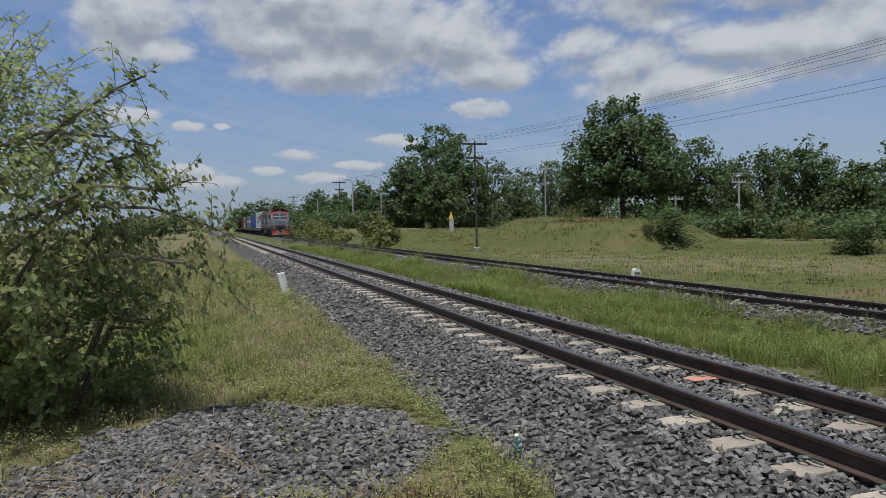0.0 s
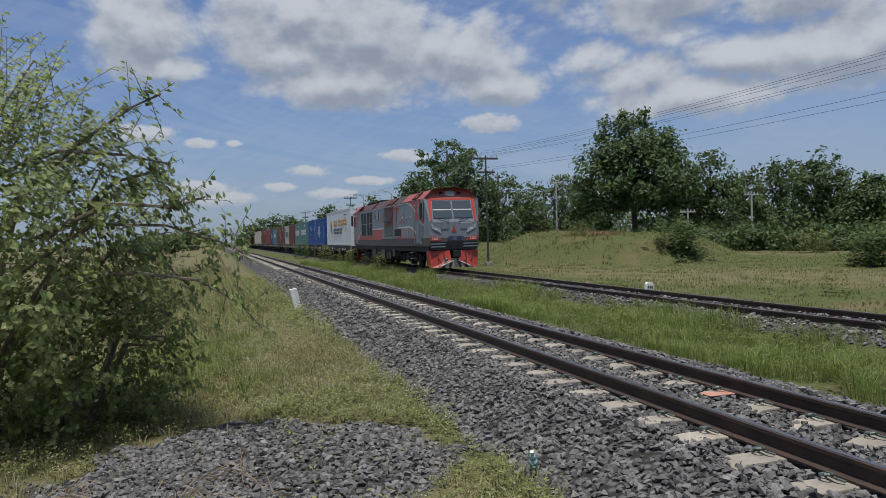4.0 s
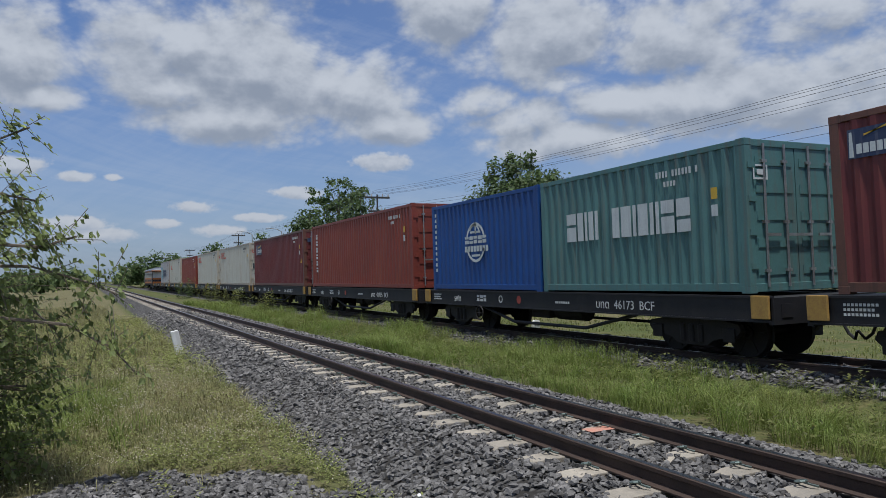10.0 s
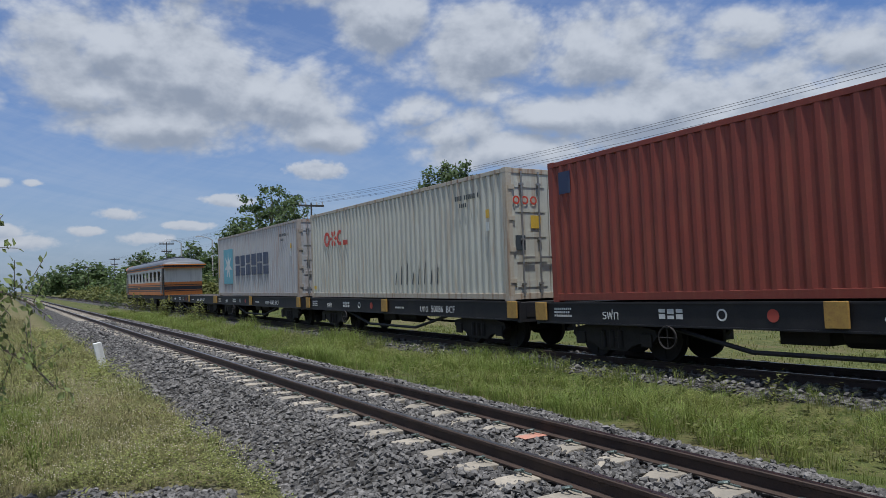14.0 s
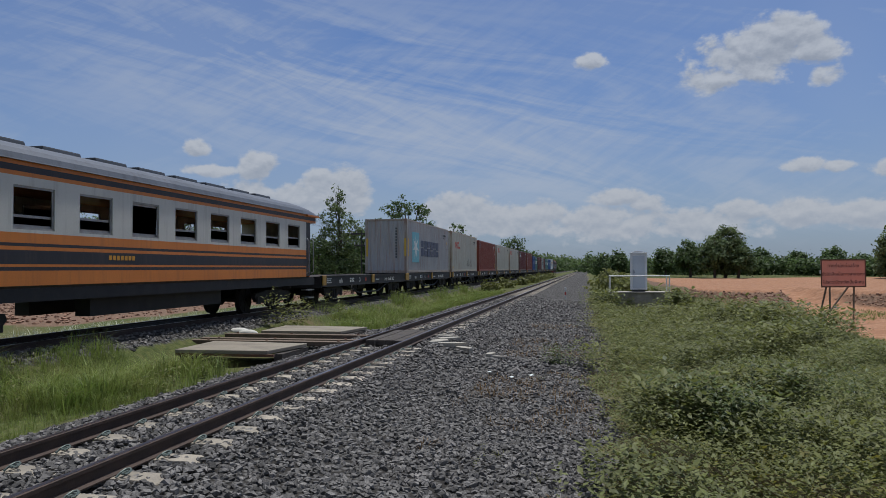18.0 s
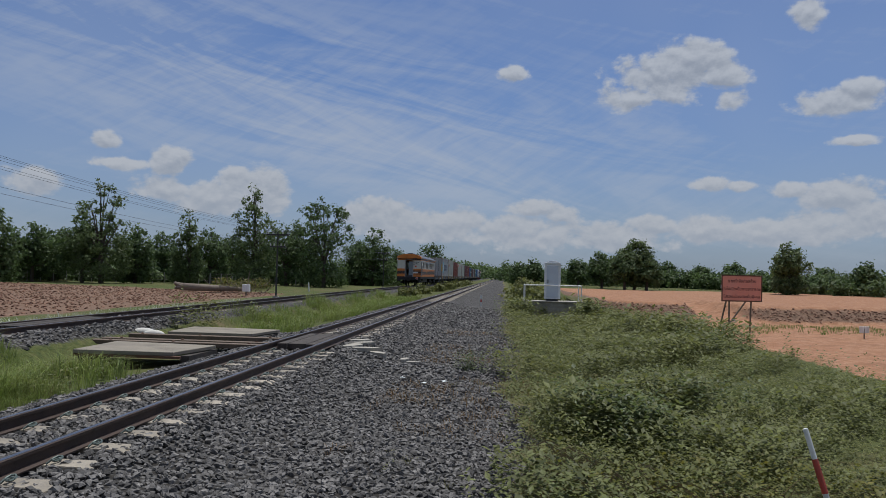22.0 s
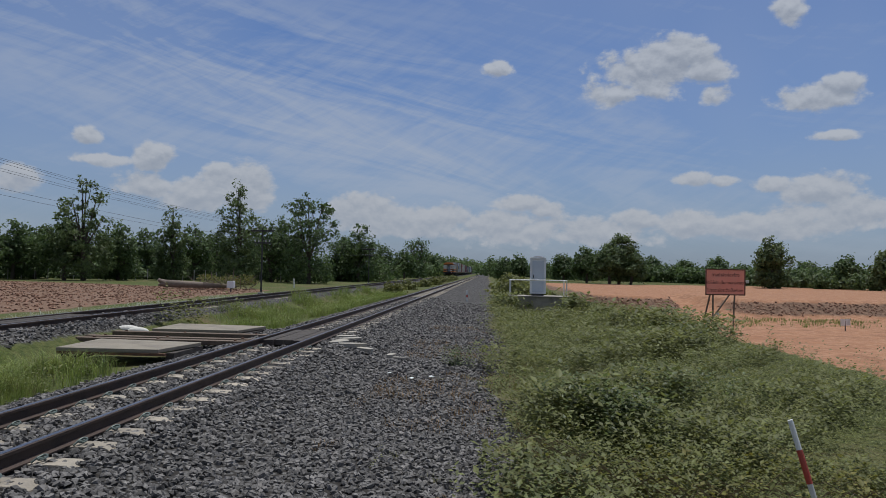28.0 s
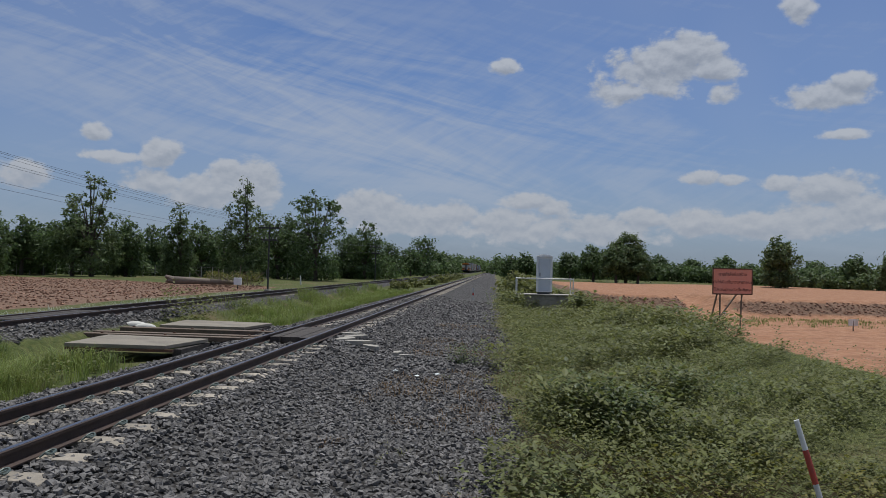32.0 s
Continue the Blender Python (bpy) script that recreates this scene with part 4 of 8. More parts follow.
    big_badge = [("square_mark", "mark_navy", [(-5.35, 1.95, 1.5, .62)], "s", 0, 0), ("square_mark", "mark_pale", bars([.16] * 6, .2, .03, -4.95, 2.08, .05) + [[(-5.3, 1.97), (-5.1, 1.97), (-5.14, 2.5), (-5.25, 2.5)]], "s", 0, 0),
                 ("square_mark", "mark_yellow", [[(-4.9, 2.35), (-3.95, 2.46), (-3.95, 2.5), (-4.9, 2.38)], [(-4.9, 2.40), (-3.95, 2.52), (-3.95, 2.55), (-4.9, 2.42)]], "s", 0, 0), ("warning_sign", "mark_yellow", [[(5.5, 1.2), (5.75, 1.2), (5.62, 1.45)]], "s", 0, 0),
                 ("square_mark", "mark_navy", [(-1.0, 2.25, .45, .2)], "f", 0, 0), ("round_mark", "mark_yellow", ring(.1, .1, 12, -.35, 2.3), "f", 0, 0), ("container_code", "mark_pale", [(0, -i * .14, .07, .1) for i in range(8)], "f", -.3, 2.0)]
    out.append((26.4 + 96.6, container("long dark maroon corrugated container with navy and yellow badge", "box_maroon", L40, H40, big_badge + code("mark_pale", 6.1, H40))))

    def petal(u, w, rust):
        r = ring(.26, .12, 18, u, w) + star_plates(.30, .12, u + .58, w) + ring(.26, .12, 18, u + 1.14, w, 60, 300) + [(u + 1.42, w - .26, .36, .16)]
        mk = [("word_shape", "mark_red", r, "s", 0, 0), ("data_label", "mark_slate", [(-1.0, 1.15, .28, .34)], "f", 0, 0), ("data_label", "mark_yellow", [(-.55, 1.65, .3, .3)], "f", 0, 0),
              ("word_shape", "mark_red", ring(.1, .04, 12, -.95, 2.3) + ring(.1, .04, 12, -.7, 2.3) + ring(.1, .04, 12, -.45, 2.3), "f", 0, 0), ("data_label", "mark_yellow", [(-5.9, .3, .2, .12)], "s", 0, 0),
              ("word_shape", "mark_red", [(-.9, 2.1, .22, .25), (-.62, 2.1, .22, .25), (-.34, 2.1, .22, .25)], "r", 0, 0)]
        if rust:
            mk.append(("scrape", "mark_slate", [[(u0, .42), (u0 + .05, .40), (u0 + .1, .55 + .3 * ((i * 7) % 3) / 2 + .12), (u0 + .07, .6 + .3 * ((i * 7) % 3) / 2 + .2)] for i, u0 in enumerate(np.arange(.6, 3.2, .34))], "s", 0, 0))
        return mk + code("mark_slate", 6.1, H40)

    out.append((26.4 + 110.4, container("long cream corrugated container with red lettering, rusty corner posts", "box_cream", L40, H40, petal(-5.2, 2.32, False))))
    out.append((26.4 + 124.2, container("long cream corrugated container with red lettering, rusty corner posts", "box_cream", L40, H40, petal(-5.2, 2.32, False))))
    red_end = [("square_mark", "mark_navy", [(-.95, 2.1, .4, .4)], "f", 0, 0), ("data_label", "mark_yellow", [(-.95, 1.5, .4, .3)], "f", 0, 0), ("warning_sign", "mark_yellow", [[(-.3, 1.5), (0, 1.5), (-.15, 1.75)]], "f", 0, 0), ("data_label", "mark_yellow", [(5.3, .35, .35, .4)], "s", 0, 0),
               ("square_mark", "mark_navy", [(-5.75, 2.2, .35, .45)], "s", 0, 0), ("container_code", "mark_pale", [(0, -i * .16, .07, .1) for i in range(10)], "r", .85, 2.3)]
    out.append((26.4 + 138.0, container("long red-brown corrugated container with yellow warning labels", "box_red", L40, H40, red_end + code("mark_pale", 6.1, H40))))
    out.append((26.4 + 151.8, container("long cream corrugated container with red lettering and black scrapes", "box_cream", L40 + .15, 3.05, petal(-4.6, 2.05, True))))
    lets = bars([.72] * 6, .95, .18, 0, 0, .14)
    mk = [("logo_shape", "mark_sky", [(-5.0, .62, 1.75, 1.75)], "s", 0, 0), ("logo_shape", "mark_pale", [star(.78, .26)], "s", -4.12, 1.5),
          ("word_shape", "mark_navy", lets, "s", -2.75, 1.0), ("data_label", "mark_yellow", [(-5.95, .95, .1, 1.0)], "s", 0, 0), ("data_label", "mark_yellow", [(-1.15, .95, .1, 1.0)], "r", 0, 0), ("data_label", "mark_yellow", [(1.05, .95, .1, 1.0)], "r", 0, 0),
          ("container_code", "mark_slate", [(0, -i * .16, .08, .1) for i in range(11)], "r", .55, 2.45)]
    out.append((26.4 + 165.6, container("long silver-grey container with pale blue square, white star", "box_silver", L40 + .15, 3.05, mk + code("mark_slate", 6.1, H40))))
    return out


# ---- the train: flat wagons ----
def bogie(parent, y, wheel_base=1.75, r=0.43):
    """Two wheelsets in a cast frame; wheelsets are kept to be turned."""
    g = Geo()
    for s in (-1, 1):
        x = s * .98
        g.prism([(y - wheel_base / 2 - .25, .50), (y - wheel_base / 2 - .2, .62), (y - .45, .72), (y + .45, .72), (y + wheel_base / 2 + .2, .62), (y + wheel_base / 2 + .25, .50),
                 (y + wheel_base / 2 + .1, .36), (y + wheel_base / 2 - .15, .36), (y + .5, .30), (y + .35, .20), (y - .35, .20), (y - .5, .30), (y - wheel_base / 2 + .15, .36), (y - wheel_base / 2 - .1, .36)], "x", x - .06, x + .06)
        for k in (-.22, 0, .22):
            g.tube((x + s * .05, y + k, .26), (x + s * .05, y + k, .58), .07, 8)
        for k in (-1, 1):
            g.box(x - .09, x + .13 * s + .09, y + k * wheel_base / 2 - .13, y + k * wheel_base / 2 + .13, .30, .54)
    g.box(-1.05, 1.05, y - .2, y + .2, .45, .78)
    b = part("bogie", g, "bogie", parent, bevel=0.012)
    for k in (-1, 1):
        w = part("wheelset", wheel_mesh(r), "bogie", b)
        w.location = (0, y + k * wheel_base / 2, r + .01)
        WHEELS.append((w, parent, r))
    return b


WHEELS = []


def wheel_mesh(r):
    key = "wheelset_%d" % round(r * 100)
    me = bpy.data.meshes.get(key)
    if me is None:
        g = Geo().tube((-.75, 0, 0), (.75, 0, 0), .07, 10)
        for s in (-1, 1):
            g.tube((s * .47, 0, 0), (s * .50, 0, 0), r + .03, 24)
            g.tube((s * .50, 0, 0), (s * .60, 0, 0), r, 24)
            g.tube((s * .60, 0, 0), (s * .63, 0, 0), .13, 12)
            for i in range(6):
                a = i * math.pi / 3
                g.box(s * .605 - .012, s * .605 + .012, -.03, .03, .15, r - .05, Matrix.Rotation(a, 4, "X"))
        me = g.mesh(key)
        me.materials.append(M["bogie"])
    return me


DECK = 1.12


def wagon(label, number, empty=False):
    t = thing("flat_wagon", label, "railway wagon", "flat wagons of the train")
    L2 = 6.55
    for s in (-1, 1):
        x = s * 1.24
        g = Geo().prism([(x - .05, DECK - .42), (x + .05, DECK - .42), (x + .05, DECK - .39), (x + .03, DECK - .39), (x + .03, DECK - .03), (x + .05, DECK - .03),
                         (x + .05, DECK + .01), (x - .05, DECK + .01), (x - .05, DECK - .03), (x - .03, DECK - .03), (x - .03, DECK - .39), (x - .05, DECK - .39)], "y", -L2, L2)
        part("solebar", g, "black", t)
        part("truss", Geo().path([(s * 1.1, -3.2, DECK - .42), (s * 1.1, -1.5, .34), (s * 1.1, 1.5, .34), (s * 1.1, 3.2, DECK - .42)], .04, 6), "black", t)
        for y0 in (-L2, -.16, L2 - .34):
            if y0 == -.16 and number % 2:
                continue
            x0, x1 = sorted((x + s * .052, x + s * .10))
            part("load_bracket", Geo().box(x0, x1, y0, y0 + .34, DECK - .36, DECK + .015), "yellow", t, "worn yellow bracket", bevel=0.01)
    g = Geo()
    for y in np.linspace(-L2 + .2, L2 - .2, 14):
        g.box(-1.2, 1.2, y - .06, y + .06, DECK - .25, DECK - .05)
    g.box(-.25, .25, -L2, L2, DECK - .42, DECK - .08)
    part("underframe", g, "black", t)
    if empty:
        for i in range(26):
            y = -L2 + .05 + i * (2 * L2 - .1) / 26
            part("deck_plank", Geo().box(-1.19, 1.19, y + .01, y + (2 * L2 - .1) / 26 - .01, DECK - .05, DECK - .02), "wood_deck", t)
    else:
        part("deck", Geo().box(-1.19, 1.19, -L2 + .05, L2 - .05, DECK - .05, DECK - .02), "black", t)
    for s in (-1, 1):
        g = Geo().box(-1.27, 1.27, s * L2 - .05, s * L2 + .05, DECK - .45, DECK - .02)
        g.box(-1.1, -.85, min(s * L2, s * (L2 + .06)), max(s * L2, s * (L2 + .06)), .78, 1.0)
        part("headstock", g, "black", t)
        part("coupler", Geo().box(-.09, .09, min(s * L2, s * (L2 + .36)), max(s * L2, s * (L2 + .36)), .68, .88).box(-.16, .16, s * (L2 + .30) - .08, s * (L2 + .30) + .08, .64, .93), "bogie", t, bevel=.02)
        part("air_hose", Geo().path([(.35, s * L2, .72), (.37, s * (L2 + .14), .45), (.36, s * (L2 + .26), .36), (.30, s * (L2 + .34), .5)], .025, 6), "black", t)
        bogie(t, s * 4.6)
    part("brake_cylinder", Geo().tube((-.5, -.8, .62), (-.5, .3, .62), .2, 12).box(-.7, -.2, .5, 1.3, .45, .72), "bogie", t)
    for s in (-1,):
        part("hand_brake_wheel", Geo().path([(-1.31, 3.0 + .19 * math.cos(a), .52 + .19 * math.sin(a)) for a in np.linspace(0, 2 * math.pi, 17)], .02, 5).tube((-1.31, 2.82, .52), (-1.31, 3.18, .52), .012, 5).tube((-1.31, 3, .34), (-1.31, 3, .70), .012, 5), "bogie", t)
    writing("บทต  %d  BCF" % number, .25, "mark_white", t, SIDE, (-1.277, -2.1, DECK - .31))
    writing("รฟท", .25, "mark_white", t, SIDE, (-1.277, 4.6, DECK - .31))
    part("word_shape", plates(bars([.14, .14, .14], .17, .05, 0, 0, .045), SIDE, (-1.272, 3.2, DECK - .28)), "mark_white", t)
    part("round_mark", plates(ring(.1, .03, 14), SIDE, (-1.272, 1.9, DECK - .2)), "mark_white", t)
    part("round_mark", plates(ring(.1, .1, 14), SIDE, (-1.272, 1.0, DECK - .2)), "red_paint", t)
    part("data_panel", plates(bars([.04] * 9, .04, .02, 0, 0) + bars([.04] * 8, .04, .02, 0, .07) + bars([.04] * 9, .04, .02, 0, .14), SIDE, (-1.272, 6.0, DECK - .28)), "mark_white", t)
    part("data_panel", plates(bars([.05] * 8, .05, .02, 0, 0), SIDE, (-1.272, -.6, DECK - .25)), "mark_white", t)
    return t


# ---- the train: locomotive ----
paint("loco_grey", (0.20, 0.225, 0.25), (0.17, 0.19, 0.215), (0.10, 0.08, 0.07), 0.35, 0.42)
paint("loco_red", (0.44, 0.055, 0.03), (0.36, 0.05, 0.03), (0.10, 0.05, 0.04), 0.4, 0.42)
paint("loco_roof", (0.34, 0.085, 0.07), (0.25, 0.07, 0.06), (0.06, 0.045, 0.04), 0.7, 0.6)
paint("loco_soot", (0.075, 0.05, 0.045), (0.045, 0.036, 0.034), (0.16, 0.06, 0.05), 0.4, 0.7)
paint("loco_sill", (0.085, 0.082, 0.075), (0.065, 0.062, 0.058), GRIME, 0.4, 0.55)
paint("loco_white", (0.62, 0.62, 0.60), None, GRIME, 0.25)
paint("guard_cream", (0.48, 0.42, 0.28), None, GRIME, 0.4)
M["windscreen"] = material("tinted_windscreen", (0.03, 0.045, 0.06), (0.04, 0.055, 0.07), 0.06, 0, 1, 10, 0.0, spec=0.9)
M["lamp_glass"] = material("headlamp_glass", (0.45, 0.46, 0.45), (0.3, 0.3, 0.3), 0.15, 0, 4, 20, 0.05, spec=0.7)


def shell(stations, outline, ends, keep):
    """Skin of a vehicle body: the outline (x, z) at stations along y; ends pull in by height. keep: which strips of the outline."""
    g = Geo()
    n = len(outline)
    rows = []
    for i, y in enumerate(stations):
        sgn = -1 if i == 0 else (1 if i == len(stations) - 1 else 0)
        row = []
        for x, z in outline:
            k = ends(z) if sgn else 0.0
            row.append((x * (0.86 if sgn else 1.0), y - sgn * k, z))
        rows.append(row)
    base = []
    for row in rows:
        base.append(len(g.v))
        g.v += row
    for a, b in zip(base, base[1:]):
        for j in range(n - 1):
            if keep(j):
                g.f.append((a + j, a + j + 1, b + j + 1, b + j))
    for b in (base[0], base[-1]):
        for j in range(n // 2):
            if keep(j) and j != n - 2 - j:
                g.f.append((b + j, b + j + 1, b + n - 2 - j, b + n - 1 - j))
    return g


def yz_plates(polys, x, thick=0.006):
    g = Geo()
    for p in polys:
        g.prism(p, "x", x - thick, x)
    return g


def build_loco():
    t = thing("locomotive", "grey and red diesel locomotive with dark grilles and weathered roof", "locomotive")
    L2 = 9.45
    ol = [(-1.4, 1.2), (-1.4, 1.6), (-1.4, 2.35), (-1.39, 3.5), (-.95, 3.92), (-.3, 4.02), (.3, 4.02), (.95, 3.92), (1.39, 3.5), (1.4, 2.35), (1.4, 1.6), (1.4, 1.2)]

    def pull(z):
        return 0.0 if z <= 2.4 else (z - 2.4) * 0.36 if z < 3.6 else 0.40 + (z - 3.5) * 0.55

    st = [-L2, -L2 + .32, -L2 + 1.3, -3, 3, L2 - 1.3, L2 - .32, L2]
    part("body", shell(st, ol, pull, lambda j: j in (1, 2, 8, 9)), "loco_grey", t)
    part("sill", shell(st, ol, pull, lambda j: j in (0, 10)), "loco_sill", t)
    part("roof", shell([-4.9, -3, 3, 7.4], ol, lambda z: 0.0, lambda j: 3 <= j <= 7), "loco_soot", t, "sloped roof blackened by soot")
    for cut in ([-L2, -L2 + .32, -L2 + 1.3, -4.9], [7.4, L2 - 1.3, L2 - .32, L2]):
        g = shell(cut, ol, pull, lambda j: 3 <= j <= 7)
        q = 3 if cut[0] < 0 else 0
        for i in range(q * len(ol), (q + 1) * len(ol)):
            x, z = ol[i - q * len(ol)]
            g.v[i] = (x, cut[q], z)
        part("cab_roof", g, "loco_roof", t, "faded red cab roof streaked with soot")
    part("floor", Geo().box(-1.2, 1.2, -L2 + .3, L2 - .3, .93, 1.22), "black", t)
    S = -1.401
    # broad red band rising at both ends, with a white line over it
    def band(pts, lo):
        return [[(a[0], lo), (b[0], lo), b, a] for a, b in zip(pts, pts[1:])]
    rear = [(7.6, 1.56), (7.0, 1.85), (6.6, 2.05), (6.2, 2.15), (2.66, 2.18), (.25, 2.18)]
    part("red_band", yz_plates([[(y0, 1.56), (y1, 1.56), (y1, z1), (y0, z0)] for (y0, z0), (y1, z1) in zip(rear, rear[1:])] + [[(.25, 1.56), (.25, 2.18), (-.2, 2.18), (.2, 1.56)]], S), "loco_red", t)
    fr = [(-3.5, 1.56), (-3.95, 2.16), (-6.4, 2.16), (-7.0, 2.08), (-7.6, 1.88), (-8.3, 1.56)]
    part("red_band", yz_plates([[(y0, 1.56), (y1, 1.56), (y1, z1), (y0, z0)] for (y0, z0), (y1, z1) in zip(fr, fr[1:])], S), "loco_red", t)

    def line(pts, w):
        return [[(a[0], a[1]), (b[0], b[1]), (b[0], b[1] + w), (a[0], a[1] + w)] for a, b in zip(pts, pts[1:])]
    part("white_line", yz_plates(line([(7.7, 1.5), (7.0, 1.86), (6.6, 2.06), (6.3, 2.15)], .07) + line([(2.66, 2.18), (-.45, 2.18)], .07) + line([(-4.0, 2.16), (-6.4, 2.16), (-7.0, 2.08), (-7.6, 1.88), (-8.3, 1.55), (-8.6, 1.36)], .07)
                               + line([(2.6, 3.42), (-6.0, 3.42)], .05) + line([(-6.0, 3.42), (-6.9, 3.25), (-7.7, 2.9), (-8.3, 2.55), (-8.7, 2.28), (-9.1, 2.18)], .06) + line([(8.9, 2.35), (8.4, 2.42), (7.9, 2.65), (7.4, 3.1), (7.0, 3.42)], .05), S - .006), "loco_white", t)
    # red cab flanks
    part("cab_flank", yz_plates([[(-6.3, 3.46), (-6.9, 3.30), (-7.7, 2.96), (-8.3, 2.60), (-8.3, 3.46)], [(-8.3, 3.46), (-8.3, 2.6), (-8.7, 2.34), (-9.05, 2.26), (-9.05, 3.4)]], S), "loco_red", t)
    part("cab_flank", yz_plates([[(7.1, 3.46), (7.5, 3.1), (8.0, 2.68), (8.4, 2.46), (9.05, 2.4), (9.0, 3.4)]], S), "loco_red", t)
    for s in (-1, 1):
        xs = s * 1.404
        for y0, y1 in ((2.68, 4.38), (4.58, 6.25)):
            gr = part("radiator_grille", Geo().box(xs - .01, xs + .01, y0, y1, 1.82, 3.36), "grille", t, "black radiator grille in grey frame")
            f = Geo()
            for z in (1.82, 2.6, 3.34):
                f.box(xs - .025, xs + .025, y0, y1, z - .02, z + .02)
            for y in (y0, (y0 + y1) / 2, y1):
                f.box(xs - .024, xs + .024, y - .02, y + .02, 1.84, 3.32)
            part("grille_frame", f, "loco_grey", gr)
    S2 = -1.41
    part("side_window", Geo().box(-1.43, -1.39, .8, 1.5, 2.78, 3.32), "glass_dark", t, bevel=.02)
    part("round_hatch", Geo().tube((-1.42, 1.95, 3.05), (-1.39, 1.95, 3.05), .17, 16), "loco_roof", t)
    # long lettering block and the red speed lines
    slant = lambda y, w, z0, z1: [(y, z0), (y - w, z0), (y - w - .30, z1), (y - .30, z1)]
    lets = []
    for y in (-.85, -1.95):
        lets += [[(y - .05 - .30 * k / 4, 2.3 + 1.05 * k / 4), (y - .85 - .30 * k / 4, 2.3 + 1.05 * k / 4), (y - .87 - .30 * k / 4, 2.47 + 1.05 * k / 4 * .98), (y - .07 - .30 * k / 4, 2.47 + 1.05 * k / 4 * .98)] for k in ((0, 2, 3.4) if y > -1 else (2, 3.4))]
    lets += [[(-1.0, 2.85), (-1.22, 2.85), (-1.36, 3.3), (-1.14, 3.3)], [(-1.55, 2.35), (-1.78, 2.35), (-1.92, 2.85), (-1.69, 2.85)],
             slant(-1.95, .24, 2.28, 3.36), [(-2.55, 2.28), (-2.85, 2.28), (-2.62, 2.8), (-2.35, 2.8)], [(-2.72, 2.8), (-2.95, 2.85), (-3.05, 3.3), (-2.85, 3.3)],
             slant(-3.3, .26, 2.28, 3.3), [(-3.0, 3.18), (-4.3, 3.18), (-4.36, 3.36), (-3.05, 3.36)]]
    part("word_shape", yz_plates(lets, S2), "loco_red", t)
    part("speed_line", yz_plates([[(.35, 2.95), (-.55, 3.02), (-.55, 3.1)], [(.45, 2.75), (-.5, 2.86), (-.5, 2.95)], [(.5, 2.6), (-.4, 2.62), (-.4, 2.74)],
                                  [(-4.75, 2.75), (-4.7, 2.82), (-5.6, 2.86)], [(-4.45, 2.42), (-4.5, 2.52), (-6.1, 2.55)]], S2), "loco_red", t)
    lat = Geo()
    for i in range(17):
        lat.box(-1.43, -1.42, -2.85 + i * .128, -2.835 + i * .128, 1.74, 3.4)
    for z in (1.74, 2.6, 3.4):
        lat.box(-1.435, -1.415, -2.88, -.66, z, z + .03)
    part("lattice_screen", lat, "loco_sill", t)
    v = part("vent", Geo().box(-1.425, -1.395, -4.55, -3.1, 1.74, 2.12), "grille", t)
    part("vent_frame", Geo().box(-1.43, -1.40, -4.6, -3.05, 1.70, 1.74).box(-1.43, -1.40, -4.6, -3.05, 2.12, 2.16).box(-1.43, -1.40, -3.28, -3.22, 1.74, 2.12), "loco_grey", v)
    for y in (-4.75, -5.5, -6.3, -7.05):
        d = part("engine_room_door", Geo().box(-1.412, -1.39, y - (.68 if y < -7 else .7), y - .03, 1.62, 3.3) if y > -7 else Geo().box(-1.412, -1.39, y - .5, y - .03, 1.62, 3.05), "loco_grey", t)
        part("door_lock", Geo().tube((-1.44, y - .36, 2.66), (-1.40, y - .36, 2.66), .07, 12), "locking_bar", d)
    for y0, y1 in ((-8.55, -7.75), (7.7, 8.4)):
        d = part("cab_door", Geo().box(-1.418, -1.38, y0, y1, 1.35, 3.35), "loco_grey", t)
        part("upper_panel", Geo().box(-1.424, -1.418, y0, y1, 2.5 if y0 < 0 else 2.55, 3.35), "loco_red", d)
        part("door_window", Geo().box(-1.43, -1.40, y0 + .25, y1 - .3, 2.75, 3.2), "glass_dark", d)
        for y in (y0 - .06, y1 + .06):
            part("handrail", Geo().path([(-1.42, y, 1.3), (-1.50, y, 1.35), (-1.50, y, 3.2), (-1.42, y, 3.25)], .018, 6), "locking_bar", d)
    for y0, y1 in ((-9.12, -8.68), (8.6, 9.05)):
        w = part("cab_side_window", Geo().box(-1.425, -1.39, y0, y1, 2.48, 3.38), "glass_dark", t, bevel=.03)
        part("window_frame", Geo().box(-1.42, -1.40, y0 - .04, y0, 2.44, 3.42).box(-1.42, -1.40, y1, y1 + .04, 2.44, 3.42), "gasket", w)
        part("mirror", Geo().box(-1.6, -1.46, y0 - .03 if y0 < 0 else y1, y0 + .03 if y0 < 0 else y1 + .05, 2.55, 3.3), "black", t, bevel=.02)
    for s in (-1, 1):
        f = s                                                 # the cab faces -y and +y
        y = s * L2

        def face(z, d=0.0):
            return y - s * (pull(z) - d)
        def front_plate(pts, d0, d1):
            g = Geo()
            n = len(pts)
            vs = [(x, face(z, d0), z) for x, z in pts] + [(x, face(z, d1), z) for x, z in pts]
            return g.add(vs, [tuple(range(n)), tuple(range(2 * n - 1, n - 1, -1))] + [(i, (i + 1) % n, n + (i + 1) % n, n + i) for i in range(n)])
        part("cab_surround", front_plate([(-1.17, 2.42), (-1.06, 2.42), (-1.02, 3.42), (1.02, 3.42), (1.06, 2.42), (1.17, 2.42), (1.19, 3.5), (-1.19, 3.5)][::1], -.01, .012), "loco_red", t)
